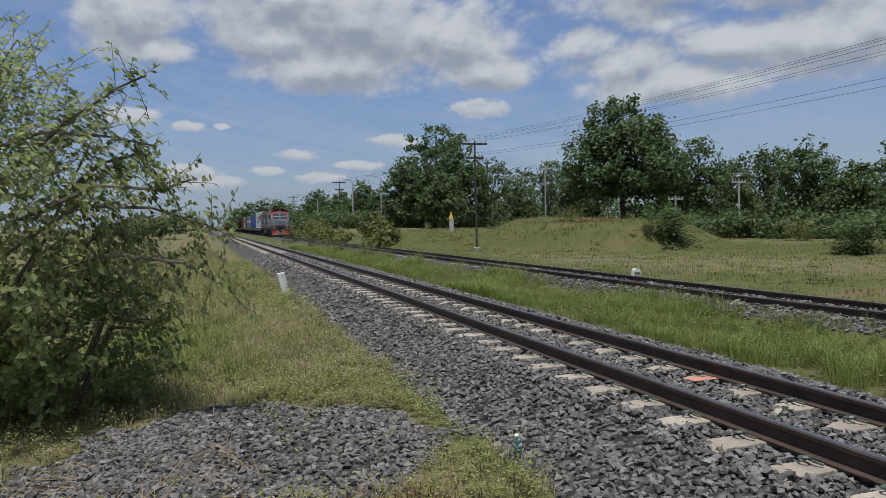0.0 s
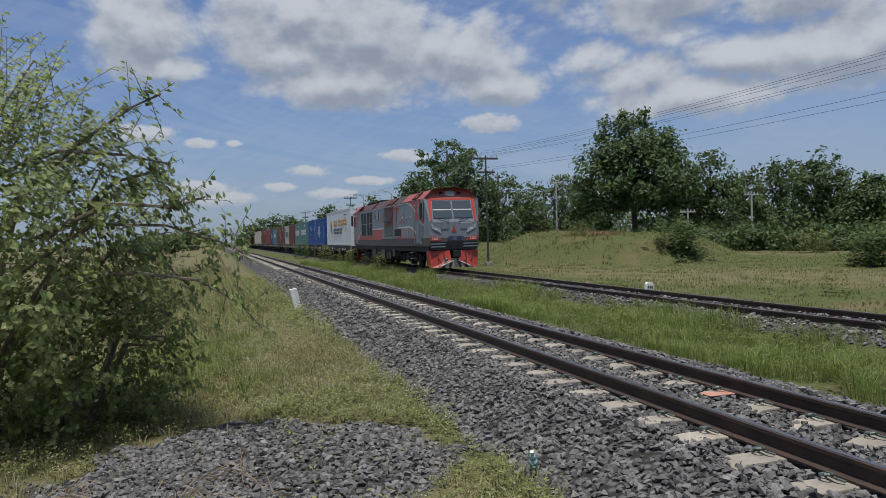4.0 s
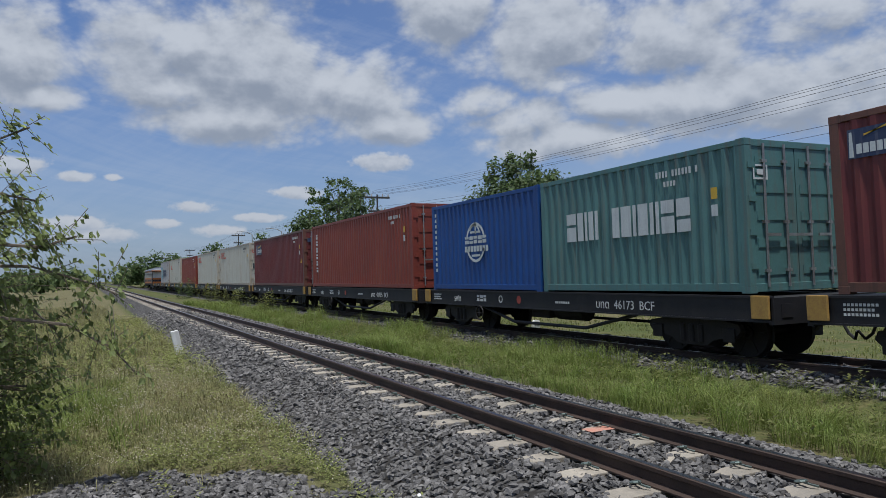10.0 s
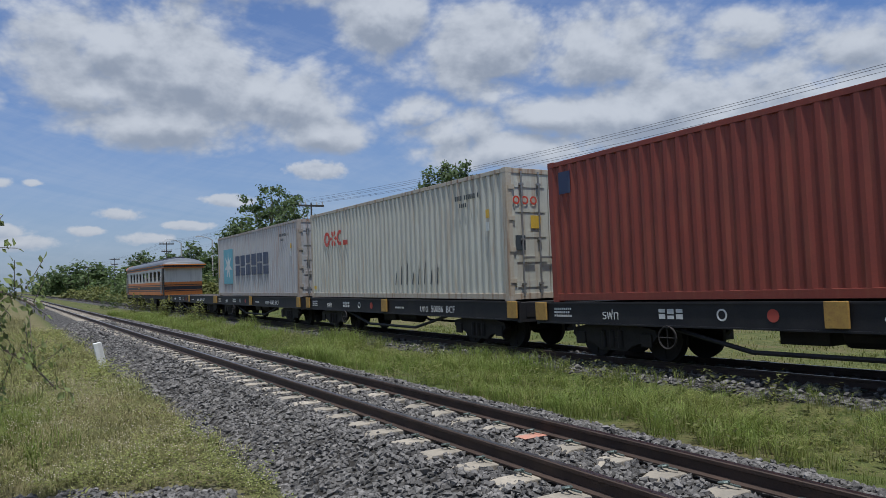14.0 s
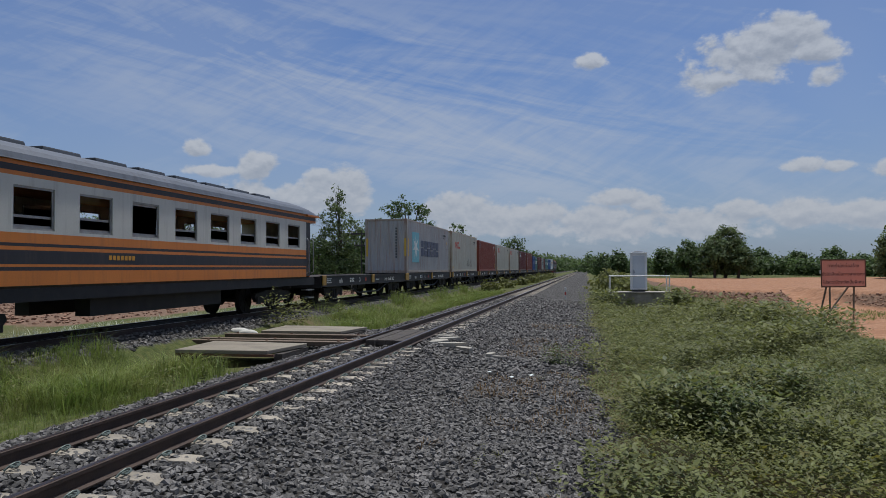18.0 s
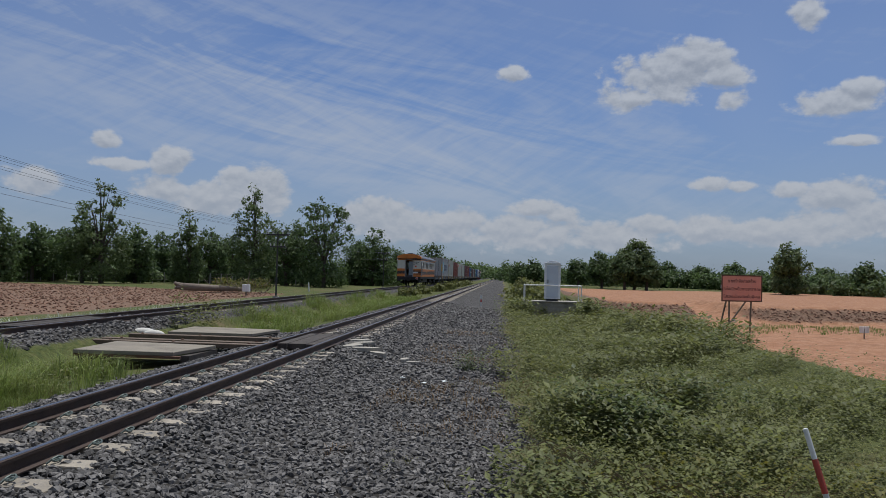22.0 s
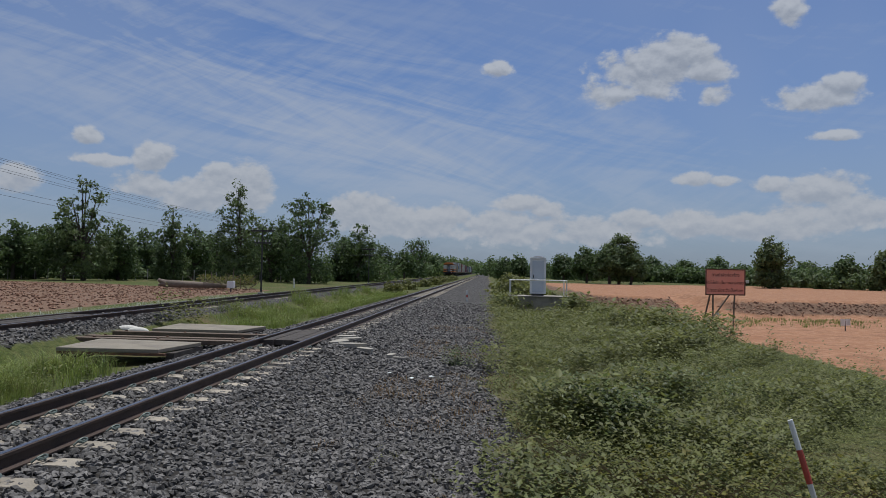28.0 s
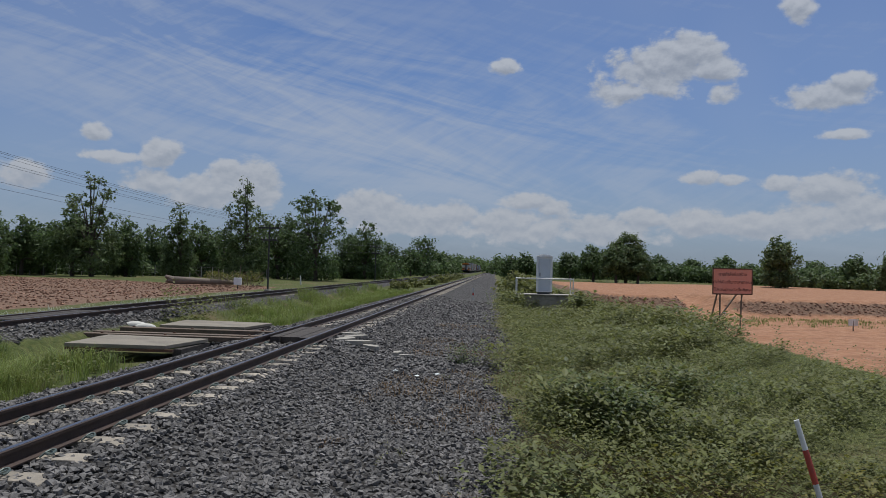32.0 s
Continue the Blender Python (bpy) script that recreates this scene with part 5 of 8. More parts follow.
        for k in (-1, 1):
            w = part("windscreen", front_plate([(k * .04, 2.55), (k * 1.0, 2.55), (k * .97, 3.38), (k * .04, 3.38)], .002, .02), "windscreen", t, "tinted windscreen half")
            part("sun_blind", front_plate([(k * .06, 2.92), (k * .97, 2.92), (k * .97, 2.97), (k * .06, 2.97)], .018, .024), "loco_white", w)
            part("wiper", Geo().tube((k * .25, face(2.45, .05), 2.42), (k * .75, face(2.6, .05), 2.56), .015, 5), "black", t)
            lamp = part("headlight", front_plate([(k * 1.15, 2.25), (k * .68, 2.02), (k * .66, 1.82), (k * 1.1, 2.05)], -.01, .03), "lamp_glass", t, "clear slanted headlight")
            part("bulb", Geo().tube((k * .9, face(2.03, -.01), 2.03), (k * .9, face(2.03, .036), 2.03), .07, 12), "loco_white", lamp)
            part("number_panel", front_plate([(k * .62, 1.46), (k * 1.2, 1.46), (k * 1.2, 1.66), (k * .78, 1.66)], -.01, .012), "loco_red", t)
            part("marker_lamp", front_plate([(k * .46 + .10 * math.cos(a), 3.75 + .09 * math.sin(a)) for a in np.linspace(0, 5.76, 12)], -.01, .025), "glass_dark", t)
            part("grab_iron", Geo().path([(k * 1.0, face(2.2, .02), 2.30), (k * 1.0, face(2.2, .07), 2.30), (k * .3, face(2.2, .07), 2.30), (k * .3, face(2.2, .02), 2.30)], .014, 5), "locking_bar", t)
            part("grille_bar", Geo().box(min(k * .45, k * 1.18), max(k * .45, k * 1.18), y - .02, y + .02 + 0, 1.14, 1.19).box(min(k * .45, k * 1.18), max(k * .45, k * 1.18), y - .021, y + .021, 1.28, 1.33), "loco_grey", t)
        part("top_lamp", front_plate([(.25 * math.cos(a) * (1 + .12 * abs(math.sin(2 * a))), 3.75 + .13 * math.sin(a) * (1 + .15 * abs(math.sin(2 * a)))) for a in np.linspace(0, 6.0, 20)], -.01, .03), "lamp_glass", t, "oblong top headlamp with rounded corners")
        part("crest", front_plate([(-.13, 1.85), (.13, 1.85), (.06, 1.98), (0, 2.2), (-.06, 1.98)], -.01, .012), "loco_red", t)
        part("word_shape", front_plate([(-.36, 1.46), (.44, 1.46), (.5, 1.66), (-.26, 1.66)], -.01, .012), "mark_navy", t)
        part("front_grille", Geo().box(-1.19, 1.19, min(y - s * .05, y + s * .012), max(y - s * .05, y + s * .012), 1.02, 1.40), "grille", t)
        g = Geo()
        for k in (-1, 1):
            g.add([(k * 1.25, y - s * .15, .98), (k * .25, y + s * .02, .98), (k * .2, y + s * .1, .55), (k * .75, y + s * .12, .18), (k * 1.18, y - s * .05, .15), (k * 1.25, y - s * .5, .3), (k * 1.25, y - s * .55, .98)], [(0, 1, 2, 3, 4), (0, 4, 5, 6)])
        part("pilot_plate", g, "loco_red", t, "red pilot plates with dark hoses")
        part("cow_catcher", Geo().path([(-.75, y + s * .1, .22), (-.1, y + s * .2, .5)], .03, 5).path([(.75, y + s * .1, .22), (.1, y + s * .2, .5)], .03, 5).box(-.8, .8, y - .03, y + .03, .16, .22), "loco_white", t)
        plate = part("guard_plate", front_plate([(-.85, .14), (.85, .14), (.5, .60), (-.5, .60)], .03, .06), "guard_cream", t, "cream guard plate with dark slanted stripes")
        for k in (-.62, -.28, .28, .62):
            q = .16 if k > 0 else -.16
            part("stripe", front_plate([(k - .07, .15), (k + .07, .15), (k * .62 + .06 - q * .3, .58), (k * .62 - .06 - q * .3, .58)], .055, .068), "black", plate)
        part("coupler", Geo().box(-.1, .1, min(y, y + s * .4), max(y, y + s * .4), .72, .92).box(-.18, .18, y + s * .36 - .1, y + s * .36 + .1, .66, .98), "bogie", t, bevel=.02)
        for k in (-.85, -.55, .55, .85):
            part("air_hose", Geo().path([(k, y + s * .02, .85), (k, y + s * .16, .6), (k * .92, y + s * .2, .42), (k * .85, y + s * .1, .5)], .022, 6), "black", t)
    writing("5207", .17, "mark_white", t, FRONT, (-1.13, -L2 - .014, 1.5), "number")
    writing("5207", .17, "mark_white", t, FRONT, (.80, -L2 - .014, 1.5), "number")
    writing("5207", .16, "mark_white", t, SIDE, (-1.408, -8.35, 1.30), "number")
    # soot, roof hatches and louvres
    g = Geo().box(-.9, .9, 2.0, 6.6, 3.98, 4.06)
    part("roof_hatch", g, "black", t, bevel=.02)
    for y0, y1 in ((-2.9, -1.3), (2.4, 2.75), (7.2, 7.6), (-7.9, -7.0)):
        m = Matrix.Translation((-1.2, 0, 3.71)) @ Matrix.Rotation(radians(-43.7), 4, "Y")
        p = part("louvre", Geo().box(-.24, .24, y0, y1, -.01, .03, m), "grille", t)
        lv = Geo()
        for i in range(5):
            lv.box(-.2 + i * .09, -.17 + i * .09, y0 + .05, y1 - .05, .03, .05, m)
        part("louvre_slat", lv, "loco_roof", p)
    part("gutter", Geo().tube((-1.40, -8.6, 3.5), (-1.40, 8.6, 3.5), .02, 6), "loco_roof", t)
    part("horn", Geo().tube((.25, -8.6, 4.08), (.25, -9.0, 4.1), .05, 8, .09), "black", t)
    # underside
    part("fuel_tank", Geo().prism([(-1.25, .95), (1.25, .95), (1.25, .5), (1.0, .32), (-1.0, .32), (-1.25, .5)], "y", -.4, 2.3), "bogie", t, bevel=.03)
    part("battery_box", Geo().box(-1.32, -.9, 2.4, 3.4, .42, .98), "loco_sill", t, bevel=.02)
    part("battery_box", Geo().box(-1.32, -.9, -.2, .8, .42, .98), "loco_sill", t, bevel=.02)
    for y in (-.75, -1.35):
        part("air_tank", Geo().tube((-1.28, y, .66), (1.28, y, .66), .27, 16), "loco_sill", t)
    part("equipment_box", Geo().box(-1.3, -.95, -2.6, -2.1, .6, 1.0), "loco_sill", t, bevel=.02)
    for y in (-7.55, 7.55):
        for k in (.25, .55, .85):
            part("cab_step", Geo().box(-1.36, -1.1, y - .3 + (1.0 if y < 0 else -1.0), y + .3 + (1.0 if y < 0 else -1.0), k, k + .04), "locking_bar", t)
    for y in (-5.6, 5.6):
        g = Geo()
        for s in (-1, 1):
            x = s * 1.02
            g.prism([(y - 2.35, .55), (y - 2.3, .72), (y - .9, .82), (y + .9, .82), (y + 2.3, .72), (y + 2.35, .55), (y + 1.6, .45), (y - 1.6, .45)], "x", x - .07, x + .07)
            for k in (-1.65, 0, 1.65):
                g.box(x - .1, x + s * .14 + .1, y + k - .17, y + k + .17, .30, .62)
                for q in (-.32, .32):
                    g.tube((x + s * .1, y + k + q, .40), (x + s * .1, y + k + q, .75), .085, 8)
            g.tube((x + s * .16, y - .9, .72), (x + s * .16, y + .9, .58), .05, 6)
            g.box(x - .1, x + s * .2 + .1, y - .45, y + .1, .66, .98)
        g.box(-1.0, 1.0, y - .4, y + .4, .5, .9)
        b = part("bogie", g, "bogie", t, bevel=.015)
        for k in (-1.65, 0, 1.65):
            w = part("wheelset", wheel_mesh(.46), "bogie", b)
            w.location = (0, y + k, .47)
            WHEELS.append((w, t, .46))
    return t


# ---- the train: passenger coach ----
paint("coach_cream", (0.55, 0.54, 0.49), (0.48, 0.47, 0.43), GRIME, 0.25)
paint("coach_orange", (0.58, 0.19, 0.035), (0.50, 0.16, 0.03), GRIME, 0.2)
paint("coach_black", (0.028, 0.027, 0.032), (0.02, 0.02, 0.024), (0.09, 0.06, 0.05), 0.3)
paint("vent_black", (0.05, 0.055, 0.065), (0.035, 0.04, 0.045), GRIME, 0.4)
paint("coach_roof", (0.12, 0.13, 0.15), (0.09, 0.10, 0.115), GRIME, 0.4)


def build_coach():
    t = thing("passenger_coach", "orange and cream passenger coach with black stripes, open windows", "railway coach")
    L2, W = 9.0, 1.4
    bands = [(1.12, 1.40, "coach_orange"), (1.40, 1.47, "coach_black"), (1.47, 1.52, "coach_orange"), (1.52, 1.78, "coach_black"), (1.78, 1.85, "coach_orange"), (1.85, 1.91, "coach_black"), (1.91, 2.10, "coach_orange")]
    tops = [(3.14, 3.22, "coach_orange"), (3.22, 3.34, "coach_black"), (3.34, 3.46, "coach_orange")]
    for z0, z1, mt in bands + tops:
        part("body_band", Geo().box(-W, W, -L2, L2 - .75, z0, z1).box(-W, W, L2 - .75, L2, z0, z1) if z1 > 3 else Geo().box(-W, -W + .06, -L2 + .9, L2 - .9, z0, z1).box(W - .06, W, -L2 + .9, L2 - .9, z0, z1)
             .box(-W, -.42, L2 - .06, L2, z0, z1).box(.42, W, L2 - .06, L2, z0, z1).box(-W + .1, W - .1, -L2 + .3, -L2 + .36, z0, z1), mt, t)
    # window band: pillars between openings
    n = 9
    first, pitch = -L2 + 1.35, 1.67
    for s in (-1, 1):
        x0, x1 = sorted((s * W, s * (W - .06)))
        g = Geo().box(x0, x1, -L2 + .9, L2 - .9, 2.10, 2.16).box(x0, x1, -L2 + .9, L2 - .9, 2.97, 3.14)
        y = -L2 + .9
        for i in range(n):
            a = first + i * pitch
            g.box(x0, x1, y, a + .12, 2.16, 2.97)
            y = a + 1.12
        g.box(x0, x1, y, L2 - .9, 2.16, 2.97)
        side = part("side_wall", g, "coach_cream", t)
        rnd = random.Random(5)
        for i in range(n):
            a = first + i * pitch
            w = part("window", Geo().box(s * (W - .035) - .012, s * (W - .035) + .012, a + .12, a + 1.12, 2.16, 2.20).box(s * (W - .035) - .012, s * (W - .035) + .012, a + .12, a + 1.12, 2.93, 2.97)
                     .box(s * (W - .035) - .012, s * (W - .035) + .012, a + .12, a + .16, 2.20, 2.93).box(s * (W - .035) - .012, s * (W - .035) + .012, a + 1.08, a + 1.12, 2.20, 2.93), "locking_bar", side)
            drop = rnd.choice((.18, .24, .24, .66, .3))
            lv = Geo()
            for k in range(int(drop / .05)):
                lv.box(s * (W - .06) - .008, s * (W - .06) + .008, a + .16, a + 1.08, 2.20 + k * .05, 2.335 + k * .05)
            part("shutter", lv, "locking_bar", w)
    for x0, x1, y in ((-W, -.42, L2 - .06), (.42, W, L2 - .06), (-W + .1, W - .1, -L2 + .3)):
        part("end_wall", Geo().box(x0, x1, y, y + .06, 2.10, 3.14), "coach_cream", t)
    part("vestibule_side", Geo().box(-W + .03, -W + .08, L2 - .9, L2 - .06, 1.12, 3.14).box(W - .08, W - .03, L2 - .9, L2 - .06, 1.12, 3.14), "coach_cream", t)
    part("vestibule_door", Geo().box(-W + .0, -W + .03, L2 - .62, L2 - .2, 1.15, 3.0), "coach_black", t)
    part("partition", Geo().box(-W + .06, -.4, L2 - 1.2, L2 - 1.14, 1.12, 3.14).box(.4, W - .06, L2 - 1.2, L2 - 1.14, 1.12, 3.14), "coach_cream", t)
    part("floor", Geo().box(-W + .06, W - .06, -L2 + .06, L2 - .02, 1.06, 1.12), "wood_deck", t)
    part("seat_row", Geo().box(-W + .1, -.35, -L2 + 1, L2 - 1.6, 1.5, 1.9).box(.35, W - .1, -L2 + 1, L2 - 1.6, 1.5, 1.9), "coach_black", t)
    # end doorway
    part("door_frame", Geo().box(-.50, -.42, L2 - .04, L2 + .05, 1.05, 3.1).box(.42, .50, L2 - .04, L2 + .05, 1.05, 3.1).path([(.46 * math.cos(a), L2 + .0, 3.08 + .16 * math.sin(a)) for a in np.linspace(0, math.pi, 9)], .05, 6), "locking_bar", t)
    part("door_leaf", Geo().box(-.42, .05, L2 - .09, L2 - .05, 1.3, 3.0), "loco_grey", t)
    part("door_plate", Geo().box(-.42, .42, L2 - .1, L2 + .03, .92, 1.30), "coach_black", t)
    # roof: low curve with overhang, vents
    arc = [(-W - .06, 3.42)] + [((W + .05) * math.cos(a), 3.44 + .50 * math.sin(a)) for a in np.linspace(math.pi, 0, 15)] + [(W + .06, 3.42)]
    hood, m = Geo(), len(arc)
    for y, k in ((-L2 + 1.3, 1), (-L2 + .85, .96), (-L2 + .45, .84), (-L2 + .15, .62), (-L2 - .12, .22)):
        hood.v += [(x, y, 3.42 + (z - 3.42) * k) for x, z in arc]
    hood.f += [(r * m + j, r * m + j + 1, r * m + m + j + 1, r * m + m + j) for r in range(4) for j in range(m - 1)] + [tuple(range(4 * m, 5 * m))]
    part("roof", Geo().prism(arc, "y", -L2 + 1.3, L2 - .4), "coach_roof", t)
    part("roof_hood", hood, "coach_roof", t, smooth=True)
    part("eave", Geo().box(-W - .08, W + .08, -L2 - .16, -L2 + .9, 3.36, 3.42), "coach_orange", t)
    part("vestibule_door", Geo().box(-W + .05, -W + .08, -L2 + .4, -L2 + .86, 1.15, 3.3), "coach_black", t)
    for y in (-L2 + .45, -L2 + .88):
        part("handrail", Geo().path([(-W, y, 1.25), (-W - .09, y, 1.3), (-W - .09, y, 2.45), (-W, y, 2.55)], .02, 6), "locking_bar", t)
    for k in (.35, .62):
        part("foot_step", Geo().box(-1.42, -1.15, -L2 + .2, -L2 + .75, k, k + .04), "locking_bar", t)
    part("roof_end", Geo().prism(arc, "y", L2 - .4, L2 + .25), "coach_orange", t)
    for i in range(10):
        y = -L2 + 1.45 + i * 1.6
        part("roof_vent", Geo().prism([(-.36, 3.85), (.36, 3.85), (.3, 4.06), (-.3, 4.06)], "y", y, y + 1.12), "vent_black", t, bevel=.03)
    part("tail_lamp", Geo().tube((-.95, L2, .92), (-.95, L2 + .1, .92), .14, 16), "loco_white", t)
    part("tail_lamp_lens", Geo().tube((-.95, L2 + .1, .92), (-.95, L2 + .14, .92), .10, 16), "red_paint", t)
    for x in (-.55, -.8):
        part("signal_lamp", Geo().tube((x, L2 + .02, 3.32), (x, L2 + .34, 3.32), .1, 12), "coach_black", t)
    part("round_mark", Geo().tube((-.78, L2, 2.38), (-.78, L2 + .008, 2.38), .11, 18), "mark_red", t)
    part("data_panel", plates(bars([.1] * 5, .06, .03, 0, .1) + bars([.05] * 9, .03, .02, 0, 0) + bars([.05] * 9, .03, .02, 0, -.1) + bars([.05] * 9, .03, .02, 0, -.2), REAR, (-.5, L2 + .003, 2.78)), "mark_slate", t)
    part("data_panel", plates([(0, 0, .55, .18)], REAR, (-.5, L2 + .003, 1.54)), "mark_pale", t)
    part("class_number", plates([(0, 0, .14, .035), (0, .1, .14, .035), (0, .2, .14, .035), (.14, 0, .035, .235)], SIDE, (-W - .001, 6.55, 2.56)), "mark_slate", t)
    part("number_bars", plates(bars([.09] * 7, .1, .04, 0, 0), SIDE, (-W - .001, 2.6, 1.62)), "mark_orange", t)
    for y in (L2 - .82, L2 - .12):
        part("handrail", Geo().path([(-W - .0, y, 1.25), (-W - .08, y, 1.3), (-W - .08, y, 2.5), (-W, y, 2.6)], .02, 6), "locking_bar", t)
    part("gutter_pipe", Geo().path([(.1, L2 + .26, 3.85), (.1, L2 + .28, 3.6), (-.2, L2 + .28, 3.55), (-.4, L2 + .28, 3.75)], .02, 5), "coach_orange", t)
    g = Geo().box(-W + .05, W - .05, -L2, L2, .82, 1.06)
    for x in (-.9, .55):
        g.box(x, x + .35, -3, 2.5, .42, .84)
    part("underframe", g, "black", t)
    part("buffer_beam", Geo().box(-1.38, 1.38, L2 - .1, L2 + .06, .72, 1.10).box(-1.38, -1.0, L2 - .1, L2, .55, .72).box(1.0, 1.38, L2 - .1, L2, .55, .72), "black", t, bevel=.03)
    part("coupler", Geo().box(-.12, .12, L2, L2 + .45, .66, .9).box(-.2, .2, L2 + .36, L2 + .5, .6, .95), "bogie", t, bevel=.03)
    for x in (-.5, .5):
        part("air_hose", Geo().path([(x, L2 + .05, .8), (x, L2 + .2, .5), (x * .9, L2 + .22, .34)], .028, 6), "black", t)
    for k in (.35, .62):
        part("foot_step", Geo().box(-1.42, -1.15, L2 - .75, L2 - .2, k, k + .04), "locking_bar", t)
    for y in (-6.2, 6.2):
        bogie(t, y, 2.2, .43)
    return t


TRAIN = []          # (thing, distance behind the engine's nose, height over the rail head)
NUMBERS = [50331, 46162, 50273, 46150, 46183, 46173, 48405, 50281, 48421, 48420, 50268, 50086, 45602, 45602]


def build_train():
    TRAIN.append((build_loco(), 9.0, 0.0))
    for k, num in enumerate(NUMBERS):
        w = wagon("black container flat wagon with yellow brackets" if k < 13 else "empty black flat wagon with bare plank deck", num, k == 13)
        TRAIN.append((w, 26.4 + 13.8 * k - (.7 if k == 13 else 0), 0.0))
    for c, ob in build_boxes():
        TRAIN.append((ob, c, DECK + .015))
    coach = build_coach()
    done = set()
    for ob in coach.children_recursive:
        if ob.type == "MESH" and ob.data.name not in done and not ob.name.startswith(("bogie", "wheelset")):
            done.add(ob.data.name)
            for v in ob.data.vertices:
                if v.co.z > .9:
                    v.co.z = .9 + (v.co.z - .9) * .945
    TRAIN.append((coach, 221.6, 0.0))


# where the engine's nose is along y, second by second
NOSE = [(0, 110.2), (5, 14.7), (6, -4.4), (7, -23.2), (8, -41.3), (10, -80.7), (12, -119.7), (13, -139.2), (16, -197.6), (17, -217.7), (18, -237.5), (18.5, -247.4), (20, -276.8), (23, -335.2), (25, -374.0), (28, -431.7), (30, -470.2), (32, -508.7)]


def nose(t):
    return float(np.interp(t, [a for a, _ in NOSE], [b for _, b in NOSE]))


TRUCK = [(0, -37.0, -118.5), (26, -37.0, -118.5), (28, -38.5, -118.0), (30, -42.5, -116.7), (32, -46.3, -115.4)]


def motions():
    for ob, back, up in TRAIN:
        times = sorted({a for a, _ in NOSE} | {round(k * .2, 1) for k in range(161) if abs(nose(k * .2) + back) < 26})
        rows = []
        for t in times:
            y = nose(t) + back
            hi, lo = float(loop_z(y + 4.6)), float(loop_z(y - 4.6))
            rows.append((t, pose(LOOP_X, y, (hi + lo) / 2 + up, math.degrees(math.atan2(hi - lo, 9.2)))))
        walk(ob, rows)
    walk(truck, [(t, pose(x, y, float(ground_z(x, y)), 0, 0, 197)) for t, x, y in TRUCK])
    # wheels turn by the way travelled, frame by frame while they pass the camera
    for w, owner, r in WHEELS:
        back = next(b for o, b, _ in TRAIN if o is owner) + w.location.y
        x, y, z = w.location
        rows, last = [(0.0, pose(x, y, z))], 0.0
        for f in range(0, 32 * FPS):
            t = f / FPS
            if abs(nose(t) + back - 6.0) < 18.0 and f:
                rows.append((t, pose(x, y, z, -math.degrees((nose(t) + back) / r) % 360)))
        rows.append((32.0, rows[-1][1]))
        walk(w, rows)


build_train()


# ---- ballast, grass and low plants ----
M["grass_lush"] = material("lush_grass", (0.152, 0.222, 0.042), (0.228, 0.250, 0.072), 0.6, 0, 1.2, 9, 0, island=0.35, coords="World", trans=0.45)
M["grass_dry"] = material("dry_weeds", (0.300, 0.262, 0.135), (0.20, 0.205, 0.076), 0.8, 0, 1.0, 9, 0, island=0.4, coords="World", trans=0.3)
M["grass_rust"] = material("dead_brown_weeds", (0.27, 0.165, 0.08), (0.20, 0.14, 0.07), 0.85, 0, 2.0, 9, 0, island=0.35, coords="World", trans=0.25)
M["grass_short"] = material("meadow_grass", (0.190, 0.225, 0.062), (0.245, 0.238, 0.088), 0.75, 0, 0.25, 5, 0, island=0.35, coords="World", trans=0.45)
M["flower"] = material("pale_flower_heads", (0.60, 0.55, 0.43), (0.46, 0.40, 0.30), 0.8, 0, 5, 30, 0, island=0.2, coords="World", trans=0.2)
M["tassel"] = material("silver_tassels", (0.50, 0.50, 0.42), (0.35, 0.38, 0.27), 0.8, 0, 2, 20, 0, island=0.2, coords="World", trans=0.3)
M["leaf_bright"] = material("bright_leaves", (0.330, 0.375, 0.150), (0.240, 0.295, 0.110), 0.5, 0, 1.5, 12, 0, island=0.4, coords="World", trans=0.6)
M["leaf_bush"] = material("bush_leaves_green", (0.235, 0.280, 0.092), (0.170, 0.220, 0.070), 0.5, 0, 1.5, 12, 0, island=0.4, coords="World", trans=0.6)
M["leaf_dark"] = material("dark_leaves", (0.120, 0.150, 0.046), (0.085, 0.115, 0.036), 0.5, 0, 1.5, 12, 0, island=0.4, coords="World", trans=0.45)
M["leaf_weed"] = material("weed_leaves", (0.165, 0.172, 0.048), (0.115, 0.130, 0.038), 0.6, 0, 0.8, 9, 0, island=0.4, coords="World", trans=0.45)
M["leaf_pale"] = material("pale_weed_leaves", (0.180, 0.195, 0.062), (0.130, 0.150, 0.048), 0.6, 0, 1.0, 9, 0, island=0.4, coords="World", trans=0.45)
M["leaf_yellow"] = material("yellowing_creeper", (0.19, 0.165, 0.03), (0.11, 0.13, 0.026), 0.6, 0, 1.5, 9, 0, island=0.3, coords="World", trans=0.45)
M["twig_dry"] = material("dead_stems", (0.16, 0.11, 0.06), (0.24, 0.18, 0.10), 0.9, 0, 6, 40, 0.1, coords="World")
M["bark"] = material("bark", (0.07, 0.055, 0.042), (0.11, 0.09, 0.07), 0.9, 0, 4, 30, 0.4, coords="World")
M["twig_bark"] = material("pale_twig_bark", (0.19, 0.155, 0.115), (0.13, 0.105, 0.08), 0.9, 0, 4, 30, 0.2, coords="World")
M["tree_a"] = material("tree_leaves_green", (0.092, 0.132, 0.048), (0.124, 0.162, 0.058), 0.6, 0, 0.4, 4, 0, island=0.45, coords="World", trans=0.45)
M["tree_b"] = material("tree_leaves_dark", (0.072, 0.115, 0.038), (0.100, 0.142, 0.048), 0.6, 0, 0.4, 4, 0, island=0.45, coords="World", trans=0.45)
